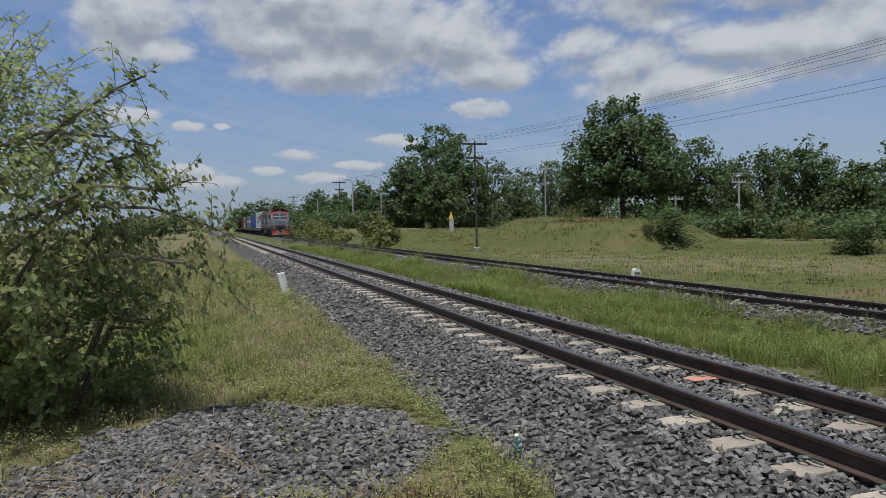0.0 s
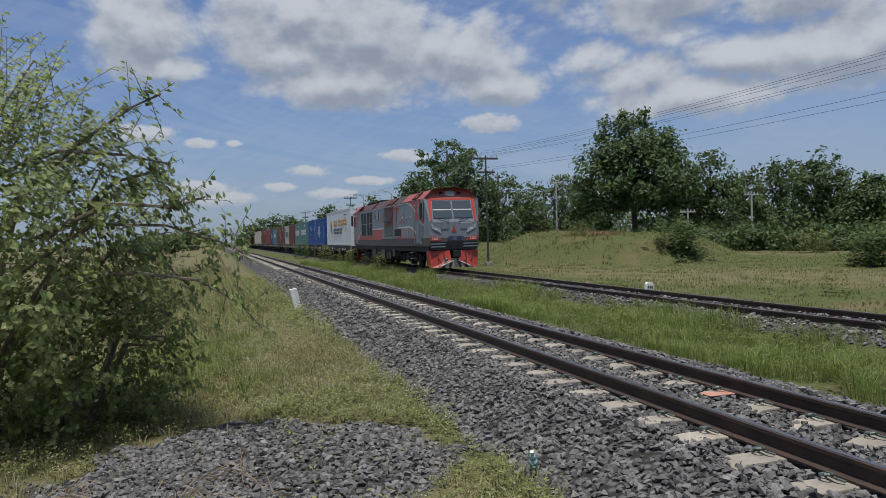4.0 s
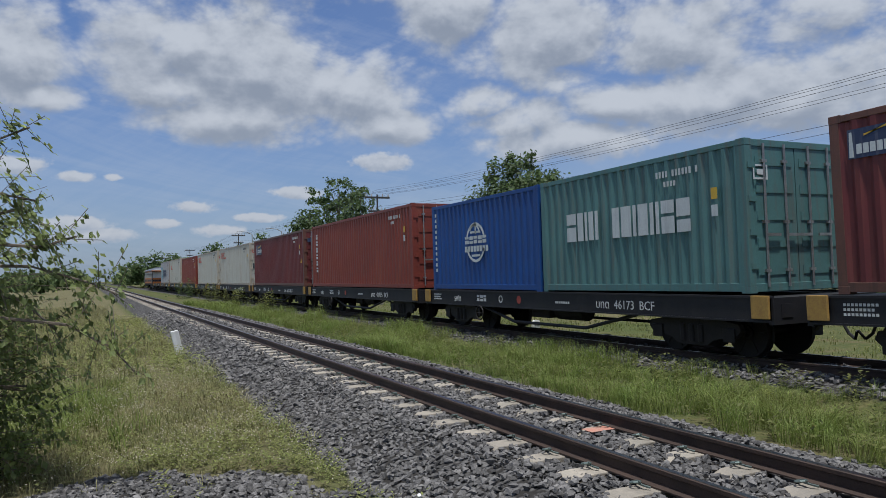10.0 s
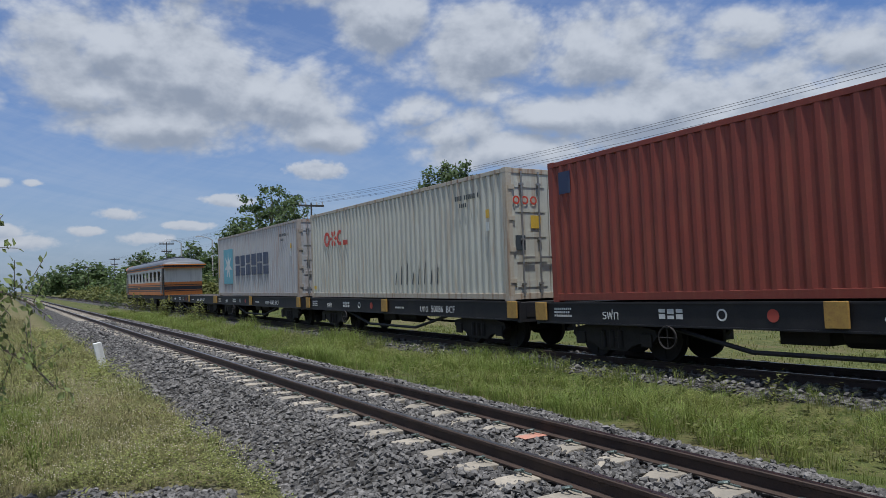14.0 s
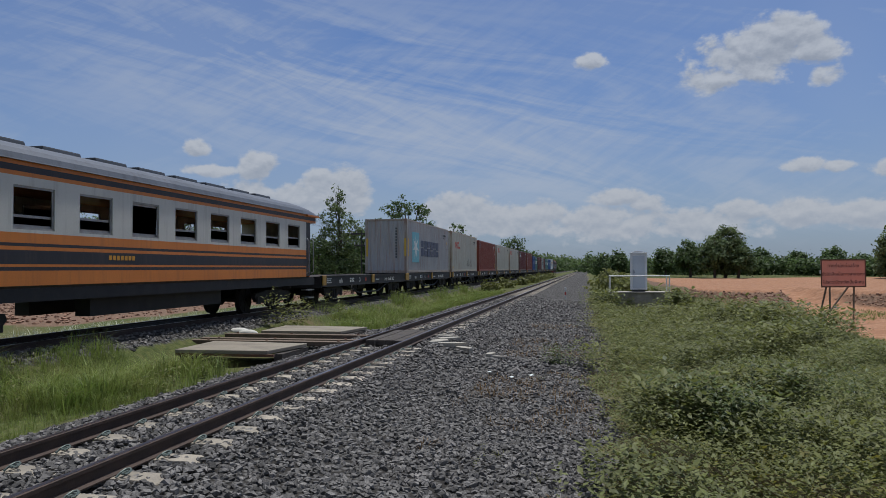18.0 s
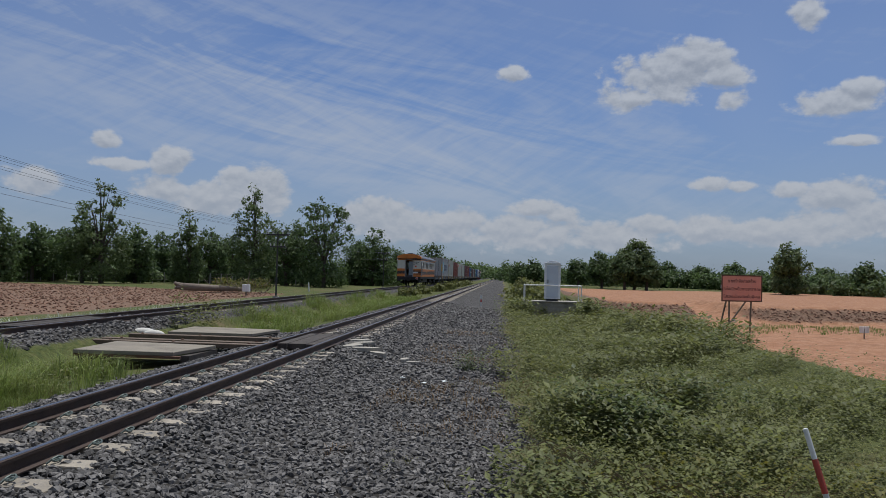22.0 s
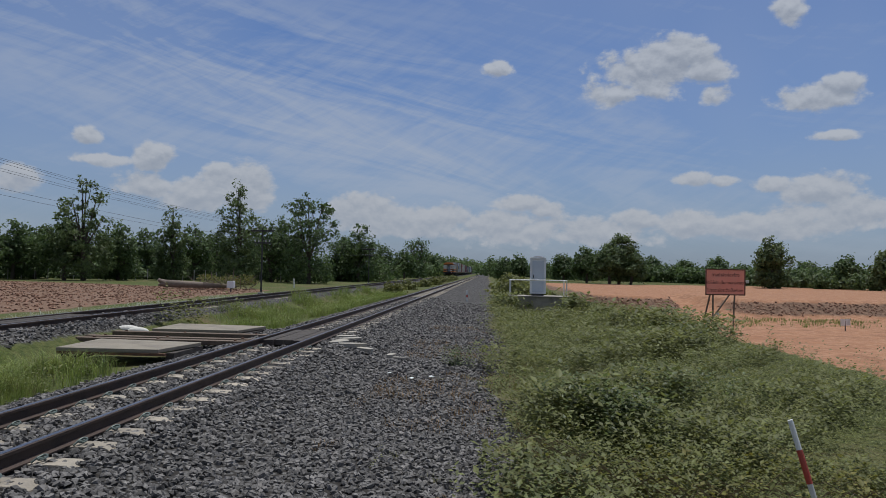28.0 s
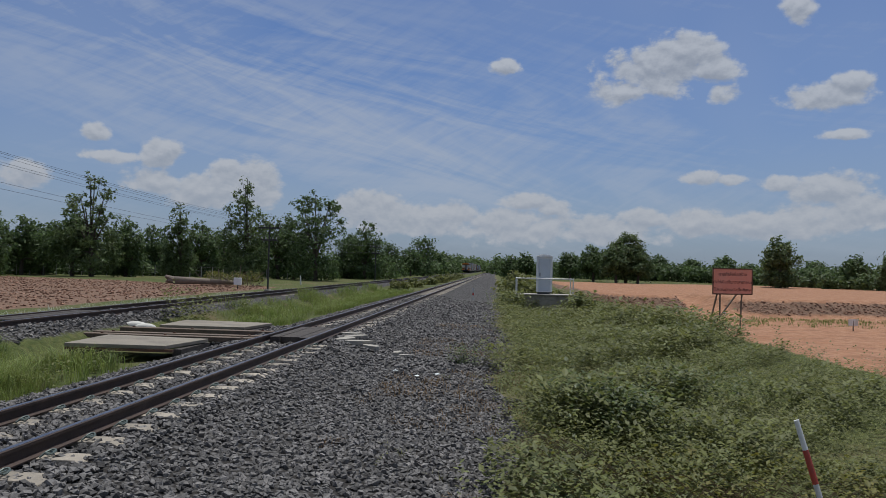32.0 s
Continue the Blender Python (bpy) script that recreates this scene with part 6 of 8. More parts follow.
M["tree_c"] = material("tree_leaves_olive", (0.100, 0.140, 0.046), (0.075, 0.112, 0.036), 0.6, 0, 0.4, 4, 0, island=0.45, coords="World", trans=0.45)


def stuff(name, v, f, mat, label, category):
    return tagged(new(name, soup(name, v, f, mat)), label, category, kind="stuff")


def stone_shapes(k=10):
    """Broken stones: an uneven belt of four corners between two short ridges."""
    out = []
    t = np.array([(0, 1, 4), (1, 5, 4), (1, 2, 5), (2, 3, 5), (3, 4, 5), (3, 0, 4), (1, 0, 6), (1, 6, 7), (2, 1, 7), (3, 2, 7), (3, 7, 6), (0, 3, 6)])
    for _ in range(k):
        a = np.arange(4) * 1.5708 + RNG.uniform(-.45, .45, 4)
        belt = np.stack([np.cos(a), np.sin(a), RNG.uniform(-.35, .35, 4)], 1) * RNG.uniform(.8, 1.15, (4, 1))
        ridge = [(s * RNG.uniform(.25, .6), RNG.uniform(-.35, .35), up * RNG.uniform(.6, 1.0)) for up in (1, -.8) for s in (1, -1)]
        out.append((np.concatenate([belt, np.array(ridge)]) * (1.05, .85, .68), t))
    return out


def lay_stones():
    shapes = stone_shapes()
    px_, py_, sz = [], [], []
    for x0, x1, y0, y1, per, s0, s1 in ((-1.2, 6.9, -10.5, 10.5, 400, .028, .046), (.6, 6.9, 10.5, 14, 240, .032, .050), (-1.0, 6.9, -14, -10.5, 240, .032, .050), (0.6, 6.9, 14, 28, 105, .042, .064), (-1.0, 6.9, -28, -14, 115, .040, .064),
                                         (9.2, 12.9, -24, 26, 55, .042, .066), (0.0, 6.9, -46, -28, 45, .055, .080), (1.8, 6.9, 28, 44, 45, .055, .080), (-2.2, 0.0, 3.5, 10, 380, .025, .044), (-2.5, .6, -7, 3.5, 120, .03, .05)):
        n = int((x1 - x0) * (y1 - y0) * per)
        px_.append(RNG.uniform(x0, x1, n)), py_.append(RNG.uniform(y0, y1, n)), sz.append(RNG.uniform(s0, s1, n) * RNG.choice([.7, 1, 1, 1.15], n))
    x, y, s = map(np.concatenate, (px_, py_, sz))
    b = cover(x, y)[0]
    keep = (RNG.uniform(.25, .8, len(x)) < b) & ((np.hypot(x, y) > 4.3) | (RNG.uniform(0, 1, len(x)) < .3))
    lift = np.zeros(len(x))
    for cx, ph, step, topf in ((4.465, SLEEPER_Y, .62, lambda q: 0 * q), (LOOP_X, SLEEPER_Y, .64, loop_z)):
        d = np.abs(np.abs(x - cx) - .535)
        keep &= ~(d < .085)
        dy = np.abs((y - ph + step / 2) % step - step / 2)
        near = np.abs(x - cx)
        # sleepers stay bare close to the rails and drown in stones elsewhere
        reach = np.where(cx > 8, -.2, np.where(y > 0, .30, np.where(y < -19, .34, .22 - .10 * (near > .54)))) + .06 * np.sin(y * 7.3)
        bare = (dy < np.where(y > 0, .13, .12)) & (d < reach) & (near < 1.02)
        keep &= ~bare
        inside = near < 1.25
        lift = np.where(inside, .018, lift)
    keep &= ~((x > 4.0) & (x < 5.0) & (y > -18.6) & (y < -15.8))
    keep &= ~((x > 5.9) & (x < 8.9) & (y > -16.0) & (y < -13.9))
    x, y, s, lift = x[keep], y[keep], s[keep], lift[keep]
    z = ground_z(x, y) + s * .25 + lift + RNG.uniform(-.012, .012, len(x))
    vs, fs, off = [], [], 0
    pick = RNG.integers(0, len(shapes), len(x))
    for k, (bv, bf) in enumerate(shapes):
        m = pick == k
        v, f = scatter(bv, bf, np.stack([x[m], y[m], z[m]], 1), RNG.uniform(0, 6.28, m.sum()), s[m], RNG.uniform(-1.0, 1.0, m.sum()))
        vs.append(v), fs.append(f + off)
        off += len(v)
    stuff("ballast_stones", np.concatenate(vs), np.concatenate(fs), "stone", "crushed grey ballast stones along the tracks", "ballast")


def blades(n, h, spread, bend, width):
    """A tuft: n bent blades of three triangles."""
    vs, fs = [], []
    for i in range(n):
        a, r = RNG.uniform(0, 6.28), spread * RNG.uniform(0, 1) ** .5
        bx, by = r * math.cos(a), r * math.sin(a)
        d = a + RNG.uniform(-.8, .8)
        hh, k = h * RNG.uniform(.55, 1.0), bend * RNG.uniform(.3, 1.2)
        ux, uy = math.cos(d), math.sin(d)
        w = width * RNG.uniform(.7, 1.2)
        wx, wy = -uy * w, ux * w
        m = (bx + ux * k * .3 * hh, by + uy * k * .3 * hh, hh * .6)
        t = (bx + ux * k * hh, by + uy * k * hh, hh * (1 - .25 * k))
        o = len(vs)
        vs += [(bx - wx, by - wy, -.03), (bx + wx, by + wy, -.03), (m[0] - wx * .7, m[1] - wy * .7, m[2]), (m[0] + wx * .7, m[1] + wy * .7, m[2]), t]
        fs += [(o, o + 1, o + 3), (o, o + 3, o + 2), (o + 2, o + 3, o + 4)]
    return np.array(vs), np.array(fs)


def sprig(n, h, leaf, spread=.5):
    """A leafy stem: n pointed leaves of two triangles round it."""
    vs, fs = [], []
    lx, ly = RNG.uniform(-spread, spread, 2) * h
    for i in range(n):
        t = (i + .5) / n
        a = i * 2.4 + RNG.uniform(-.4, .4)
        p = np.array((lx * t * t, ly * t * t, h * t))
        out = np.array((math.cos(a), math.sin(a), RNG.uniform(-.25, .7)))
        side = np.array((-math.sin(a), math.cos(a), RNG.uniform(-.4, .4)))
        s = leaf * RNG.uniform(.6, 1.15)
        b = p + out * s * .25
        o = len(vs)
        vs += [b, b + out * s * .5 + side * s * .34 + (0, 0, .06 * s), b + out * s * 1.15, b + out * s * .5 - side * s * .34 + (0, 0, .06 * s)]
        fs += [(o, o + 1, o + 2), (o, o + 2, o + 3)]
    return np.array(vs), np.array(fs)


def plant(name, kinds, x, y, sizes, mat, label, category, dz=0.0):
    x, y, sizes = np.asarray(x), np.asarray(y), np.asarray(sizes)
    pick = RNG.integers(0, len(kinds), len(x))
    z = ground_z(x, y) + dz
    vs, fs, off = [], [], 0
    for k, (bv, bf) in enumerate(kinds):
        m = pick == k
        if m.any():
            v, f = scatter(bv, bf, np.stack([x[m], y[m], z[m]], 1), RNG.uniform(0, 6.28, m.sum()), sizes[m])
            vs.append(v), fs.append(f + off)
            off += len(v)
    return stuff(name, np.concatenate(vs), np.concatenate(fs), mat, label, category)


def spread_points(x0, x1, y0, y1, per, keep=None):
    n = int((x1 - x0) * (y1 - y0) * per)
    x, y = RNG.uniform(x0, x1, n), RNG.uniform(y0, y1, n)
    if keep is not None:
        m = RNG.uniform(0, 1, n) < keep(x, y)
        x, y = x[m], y[m]
    return x, y


def grow_grass():
    tall = [blades(15, .52, .15, 1.0, .0062) for _ in range(8)]
    xs, ys = [], []
    gate = lambda x, y: smooth_step(x, 6.35 + .25 * wave(x, y, 1.5), 6.9) * (1 - smooth_step(x, 9.3, 9.9)) * (1 - ((y > -20.5) & (y < -13.2))) * np.clip(.62 + .85 * wave(x, y, 1.1, 4.0) + .5 * wave(x, y, .42, 2.0) - .35 * (y < 2) * (y > -8), .03, 1)
    for y0, y1, per in ((-13.2, 22, 72), (22, 60, 22), (-60, -20, 26)):
        a, b = spread_points(6.2, 9.95, y0, y1, per, gate)
        xs.append(a), ys.append(b)
    x, y = np.concatenate(xs), np.concatenate(ys)
    s = RNG.uniform(.45, 1.0, len(x)) * np.clip(.75 + .55 * wave(x, y, 1.3, 2.0), .3, 1.3) * np.where((y < -9) & (y > -13.6) & (x > 7.0), 1.7, 1) * np.where(np.abs(y) > 22, 1.25, 1)
    plant("tall_grass", tall, x, y, s, "grass_lush", "lush green grass growing between the two tracks", "grass")
    # broad-leaved weeds and dry stalks among it
    a, b = spread_points(6.3, 9.6, -13.0, 30, 26, lambda x, y: np.clip(.45 - .9 * wave(x, y, 1.1, 4.0) + .5 * wave(x, y, .6, 3.0), 0, 1) * smooth_step(x, 6.4, 6.9))
    plant("low_weeds", [sprig(13, .30, .062, .5) for _ in range(6)], a, b, RNG.uniform(.5, 1.15, len(a)), "leaf_weed", "broad-leaved weeds between the two tracks", "weeds")
    a, b = spread_points(6.4, 9.6, -13, 16, 16, lambda x, y: np.clip(.9 * wave(x, y, .9, 7.0), 0, 1))
    plant("dry_stalks", [blades(12, .26, .14, 1.1, .005) for _ in range(4)], a, b, RNG.uniform(.6, 1.2, len(a)), "grass_dry", "dry straw-coloured tufts between the two tracks", "weeds")
    # flowering dry weeds on the near verge
    weeds = [blades(11, .15, .13, 1.2, .0044) for _ in range(5)]
    verge = lambda x, y: (1 - np.clip(cover(x, y)[0] * 1.3, 0, .97)) * np.clip(.7 + .5 * wave(x, y, .7, 5), .1, 1)
    xs, ys = [], []
    for x0, x1, y0, y1, per in ((-4.2, 2.5, 4.6, 16, 250), (-6, 2.5, 16, 40, 42), (-1.2, 1.2, -34, -6, 34), (-3.2, .5, -7, 4.2, 30)):
        a, b = spread_points(x0, x1, y0, y1, per, verge)
        xs.append(a), ys.append(b)
    x, y = np.concatenate(xs), np.concatenate(ys)
    green = wave(x, y, 1.9, 6.0) + RNG.normal(0, .5, len(x)) - .7 * (y < 0) > -.2
    s = RNG.uniform(.5, 1.25, len(x)) * np.where(y > 16, 1.9, np.where(y < 0, .7, 1.0))
    plant("dry_weeds", weeds, x[~green], y[~green], s[~green], "grass_dry", "dry brownish weeds on the trackside verge", "weeds")
    herbs = [sprig(13, .17, .034, .8) for _ in range(6)]
    plant("verge_grass", herbs, x[green], y[green], s[green] * 1.1, "grass_short", "short green grass on the trackside verge", "grass")
    dot = np.array([(0, 0, 0), (.5, 0, .5), (0, .5, .5), (-.5, 0, .5), (0, -.5, .5), (0, 0, 1)]), np.array([(0, 2, 1), (0, 3, 2), (0, 4, 3), (0, 1, 4), (5, 1, 2), (5, 2, 3), (5, 3, 4), (5, 4, 1)])
    a, b = spread_points(-3.5, 2.4, 4.8, 18, 420, lambda x, y: verge(x, y) * np.clip(.5 + .7 * wave(x, y, .9, 1), 0, 1))
    plant("flower_heads", [dot], a, b, RNG.uniform(.010, .018, len(a)), "flower", "tiny pale flower heads over the verge", "flowers", .14)
    a, b = spread_points(.1, 1.7, 4.1, 5.3, 190, lambda x, y: np.clip(.4 + .9 * wave(x, y, .5, 2), 0, 1))
    plant("dead_moss", [blades(9, .09, .11, 1.1, .0045) for _ in range(3)], a, b, RNG.uniform(.6, 1.2, len(a)), "grass_rust", "patch of dead rust-brown weeds by the stones", "weeds")
    # bright grass at the foot of the bush
    a, b = spread_points(-2.2, .9, 9.6, 17, 70, lambda x, y: np.clip(1.1 - np.hypot((x + .5) / 1.3, (y - 12.6) / 3.2) + .4 * wave(x, y, .6, 2.0), 0, 1))
    plant("bank_grass", [blades(12, .42, .13, .9, .006) for _ in range(5)], a, b, RNG.uniform(.5, 1.1, len(a)), "grass_lush", "bright green grass at the foot of the bush", "grass")
    # tall straw behind the bush
    straw = [blades(9, .65, .12, .5, .006) for _ in range(4)]
    a, b = spread_points(-7, 1.4, 14, 60, 11, lambda x, y: smooth_step(x, -6.5, -5) * (1 - smooth_step(x, .2, 1.4)))
    plant("straw_grass", straw, a, b, RNG.uniform(.6, 1.1, len(a)), "grass_dry", "tall straw-coloured grass beside the line", "grass")
    # meadow beyond the loop line
    short = [blades(7, .09, .16, 1.3, .008) for _ in range(4)]
    nosoil = lambda x, y: 1 - np.clip(cover(x, y)[2] * 1.4, 0, 1)
    a, b = spread_points(12.7, 40, 4, 66, 7.5, lambda x, y: nosoil(x, y) * np.clip(.7 + .6 * wave(x, y, 2.1, 5.0), .1, 1))
    plant("meadow_grass", short, a, b, RNG.uniform(.8, 2.0, len(a)), "grass_short", "short sunlit grass beyond the loop line", "grass")
    a, b = spread_points(12.9, 17.5, -50, 4, 15, lambda x, y: 1 - smooth_step(x, 15.5, 17.5))
    plant("trackside_grass", [blades(8, .52, .13, .9, .009) for _ in range(4)], a, b, RNG.uniform(.45, .8, len(a)), "grass_short", "rough grass along the loop line", "grass")
    ear = [blades(5, .55, .10, .7, .010) for _ in range(3)]
    a, b = spread_points(13.2, 16.5, -46, -6, 9)
    plant("tassel_grass", ear, a, b, RNG.uniform(.7, 1.1, len(a)), "tassel", "pale tasselled grass along the loop line", "grass")
    a, b = spread_points(-60, -9, -140, -20, .8, nosoil)
    plant("far_grass", short, a, b, RNG.uniform(1, 2, len(a)), "grass_short", "thin grass on the building land", "grass")


def grow_weeds():
    """The overgrown verge on the camera's side, in the -y half."""
    soft = [sprig(14, .46, .080) for _ in range(8)]
    gate = lambda x, y: smooth_step(-x, -.25 + .45 * wave(x, y, 1.5), .9) * (1 - smooth_step(-x, 8.6 - .02 * (y + 30) + wave(x, y, 2.0), 10.3 - .02 * (y + 30)))
    xs, ys = [], []
    for y0, y1, per in ((-14, -4.0, 88), (-26, -14, 50), (-52, -26, 24)):
        a, b = spread_points(-12, .8, y0, y1, per, gate)
        xs.append(a), ys.append(b)
    x, y = np.concatenate(xs), np.concatenate(ys)
    hump = np.clip(.72 + .5 * wave(x, y, 1.1, 3.0) + .45 * wave(x, y, .45, 5.0), .38, 1.5)
    # taller clumps
    for cx, cy, r, k in ((-1.7, -11.2, 1.0, 1.3), (-3.4, -14.5, 1.2, .9), (-4.8, -24, 2.4, .9), (-7, -34, 3, .9), (-1.0, -42, 1.2, 1.0), (-5.4, -42, 1.6, 1.3), (-8.5, -30, 2, .9)):
        hump = hump + k * np.exp(-((x - cx) ** 2 + (y - cy) ** 2) / r ** 2)
    s = RNG.uniform(.55, 1.0, len(x)) * hump * np.where(y < -26, 1.6, np.where(y < -14, 1.25, 1.0))
    pale = wave(x, y, 1.0, 7.0) + RNG.normal(0, .35, len(x)) > .15
    plant("weeds", soft, x[~pale], y[~pale], s[~pale], "leaf_weed", "dense green leafy weeds on the verge", "weeds")
    plant("weeds", soft, x[pale], y[pale], s[pale], "leaf_pale", "lighter green leafy weeds on the verge", "weeds")
    dark = [sprig(18, .8, .10, .25) for _ in range(5)]
    pts = []
    for cx, cy, r, n in ((-1.75, -11.3, .75, 110), (-3.6, -14.6, .9, 70), (-.9, -42, .8, 80), (-5.4, -42.5, .9, 130), (-1.9, -11.0, .4, 40), (-7.2, -27, 1.3, 60), (.6, -15.7, .28, 40)):
        pts.append(np.stack([RNG.normal(cx, r * .6, n), RNG.normal(cy, r * .6, n), np.full(n, 1.25 if cy < -35 else .5 if cx > 0 else 1.0)], 1))
    p = np.concatenate(pts)
    plant("shrubs", dark, p[:, 0], p[:, 1], RNG.uniform(.6, 1.1, len(p)) * p[:, 2], "leaf_dark", "dark leafy shrubs among the weeds", "shrub")
    # yellowing creeper and dead stems in front
    a, b = spread_points(-5.5, -.6, -10.0, -7.9, 60, lambda x, y: np.clip(.5 + .8 * wave(x, y, .8, 2), 0, 1))
    plant("creeper", [sprig(14, .30, .07, .9) for _ in range(4)], a, b, RNG.uniform(.6, 1.2, len(a)), "leaf_yellow", "yellowing creeper over the weeds", "creeper")
    rnd = random.Random(12)
    g = Geo()
    for _ in range(230):
        x, y = rnd.uniform(-4.5, -.1), rnd.uniform(-9.0, -7.3)
        z = float(ground_z(x, y))
        d = rnd.uniform(-.6, .6)
        ln = rnd.uniform(.3, .9)
        g.path([(x, y, z + .02), (x - ln * .5, y + d * ln * .5, z + rnd.uniform(.08, .30)), (x - ln, y + d * ln, z + .03)], .0045, 3)
    for _ in range(170):
        x, y = rnd.uniform(-2.4, .3), rnd.uniform(4.6, 6.8)
        z = float(ground_z(x, y))
        a, ln = rnd.uniform(0, 6.28), rnd.uniform(.2, .6)
        g.path([(x, y, z + .03), (x + ln * .5 * math.cos(a), y + ln * .5 * math.sin(a), z + rnd.uniform(.03, .12)), (x + ln * math.cos(a), y + ln * math.sin(a), z + .03)], .004, 3)
    tagged(part("dead_stems", g, "twig_dry"), "tangled dead brown stems on the ground", "stems", kind="stuff")
    a, b = spread_points(-.9, 1.9, -26, -6.5, 30, lambda x, y: np.clip(.2 + .9 * wave(x, y, .9, 2), 0, 1))
    plant("dead_tufts", [blades(9, .11, .12, 1.1, .005) for _ in range(3)], a, b, RNG.uniform(.6, 1.3, len(a)), "grass_rust", "dead brown tufts between the stones", "weeds")
    a, b = spread_points(-9.5, 1.0, -20, -4.5, 34, lambda x, y: np.clip(.7 + .5 * wave(x, y, .6, 4), .1, 1) * (1 - cover(x, y)[0]))
    plant("low_herbs", [sprig(9, .16, .040, .9) for _ in range(5)], a, b, RNG.uniform(.6, 1.4, len(a)), "leaf_weed", "low creeping herbs under the weeds", "weeds")
    a, b = spread_points(14, 40, 20, 60, .9, lambda x, y: np.clip(.9 * wave(x, y, 3.1, 6.0) + .5 * wave(x, y, 1.2, 2.0) - .15, 0, 1) * (1 - np.clip(cover(x, y)[2] * 1.4, 0, 1)))
    plant("meadow_weeds", [sprig(16, .34, .085, .7) for _ in range(6)], a, b, RNG.uniform(.5, 1.4, len(a)), "leaf_weed", "low leafy weeds scattered over the meadow", "weeds")
    a, b = spread_points(18, 30, 38, 56, 4.5, lambda x, y: np.clip(.35 + .9 * wave(x, y, 2.0, 1.0), 0, 1))
    plant("mound_weeds", [blades(9, .30, .18, 1.1, .010) for _ in range(4)], a, b, RNG.uniform(.6, 1.4, len(a)), "grass_rust", "brownish dry weeds over the earth mound", "weeds")
    # young shoots beside the loop line
    for cx, cy, n, k in ((8.9, -21.2, 34, 1.5), (9.0, -26, 20, 1.0), (9.0, 42, 30, 1.5), (9.2, 52, 30, 1.6), (9.2, 64, 40, 2.0), (9.0, 80, 40, 2.4), (9.4, 58, 24, 1.6), (27.4, 38.3, 130, 2.6), (30, 27, 150, 2.3), (34, 24, 150, 2.6), (24, 45, 60, 1.3), (40, 41, 60, 2.0), (8.6, 9.5, 16, .55), (8.3, 5.8, 14, .5), (17, 17, 16, 1.2), (8.2, -9, 10, .6)):
        r = .25 * k + .1
        plant("young_shrub", dark, RNG.normal(cx, r, n), RNG.normal(cy, r, n), RNG.uniform(.5, 1.0, n) * k, "leaf_weed" if k < 2.2 else "tree_c", "leafy green young shrub on rough grass", "shrub")


# ---- shrubs and trees ----
def leaves_along(pts, size, per, rnd, centre):
    """Pointed leaves set along a twig, turned outwards and up towards the light."""
    vs, fs = [], []
    for a, b in zip(pts, pts[1:]):
        a, b = Vector(a), Vector(b)
        for k in range(per):
            p = a.lerp(b, (k + .5) / per)
            away = (p - centre).normalized()
            nrm = (away + Vector((0, 0, .5)) + Vector((rnd.gauss(0, .4), rnd.gauss(0, .4), rnd.gauss(0, .35)))).normalized()
            out = nrm.cross(Vector((rnd.gauss(0, 1), rnd.gauss(0, 1), rnd.gauss(0, 1)))).normalized()
            side = nrm.cross(out)
            s = size * rnd.uniform(.6, 1.15)
            o = len(vs)
            up = nrm * s * .08
            vs += [p + out * s * .15, p + out * s * .6 + side * s * .36 + up, p + out * s * 1.15, p + out * s * .6 - side * s * .36 + up]
            fs += [(o, o + 1, o + 2), (o, o + 2, o + 3)]
    return vs, fs


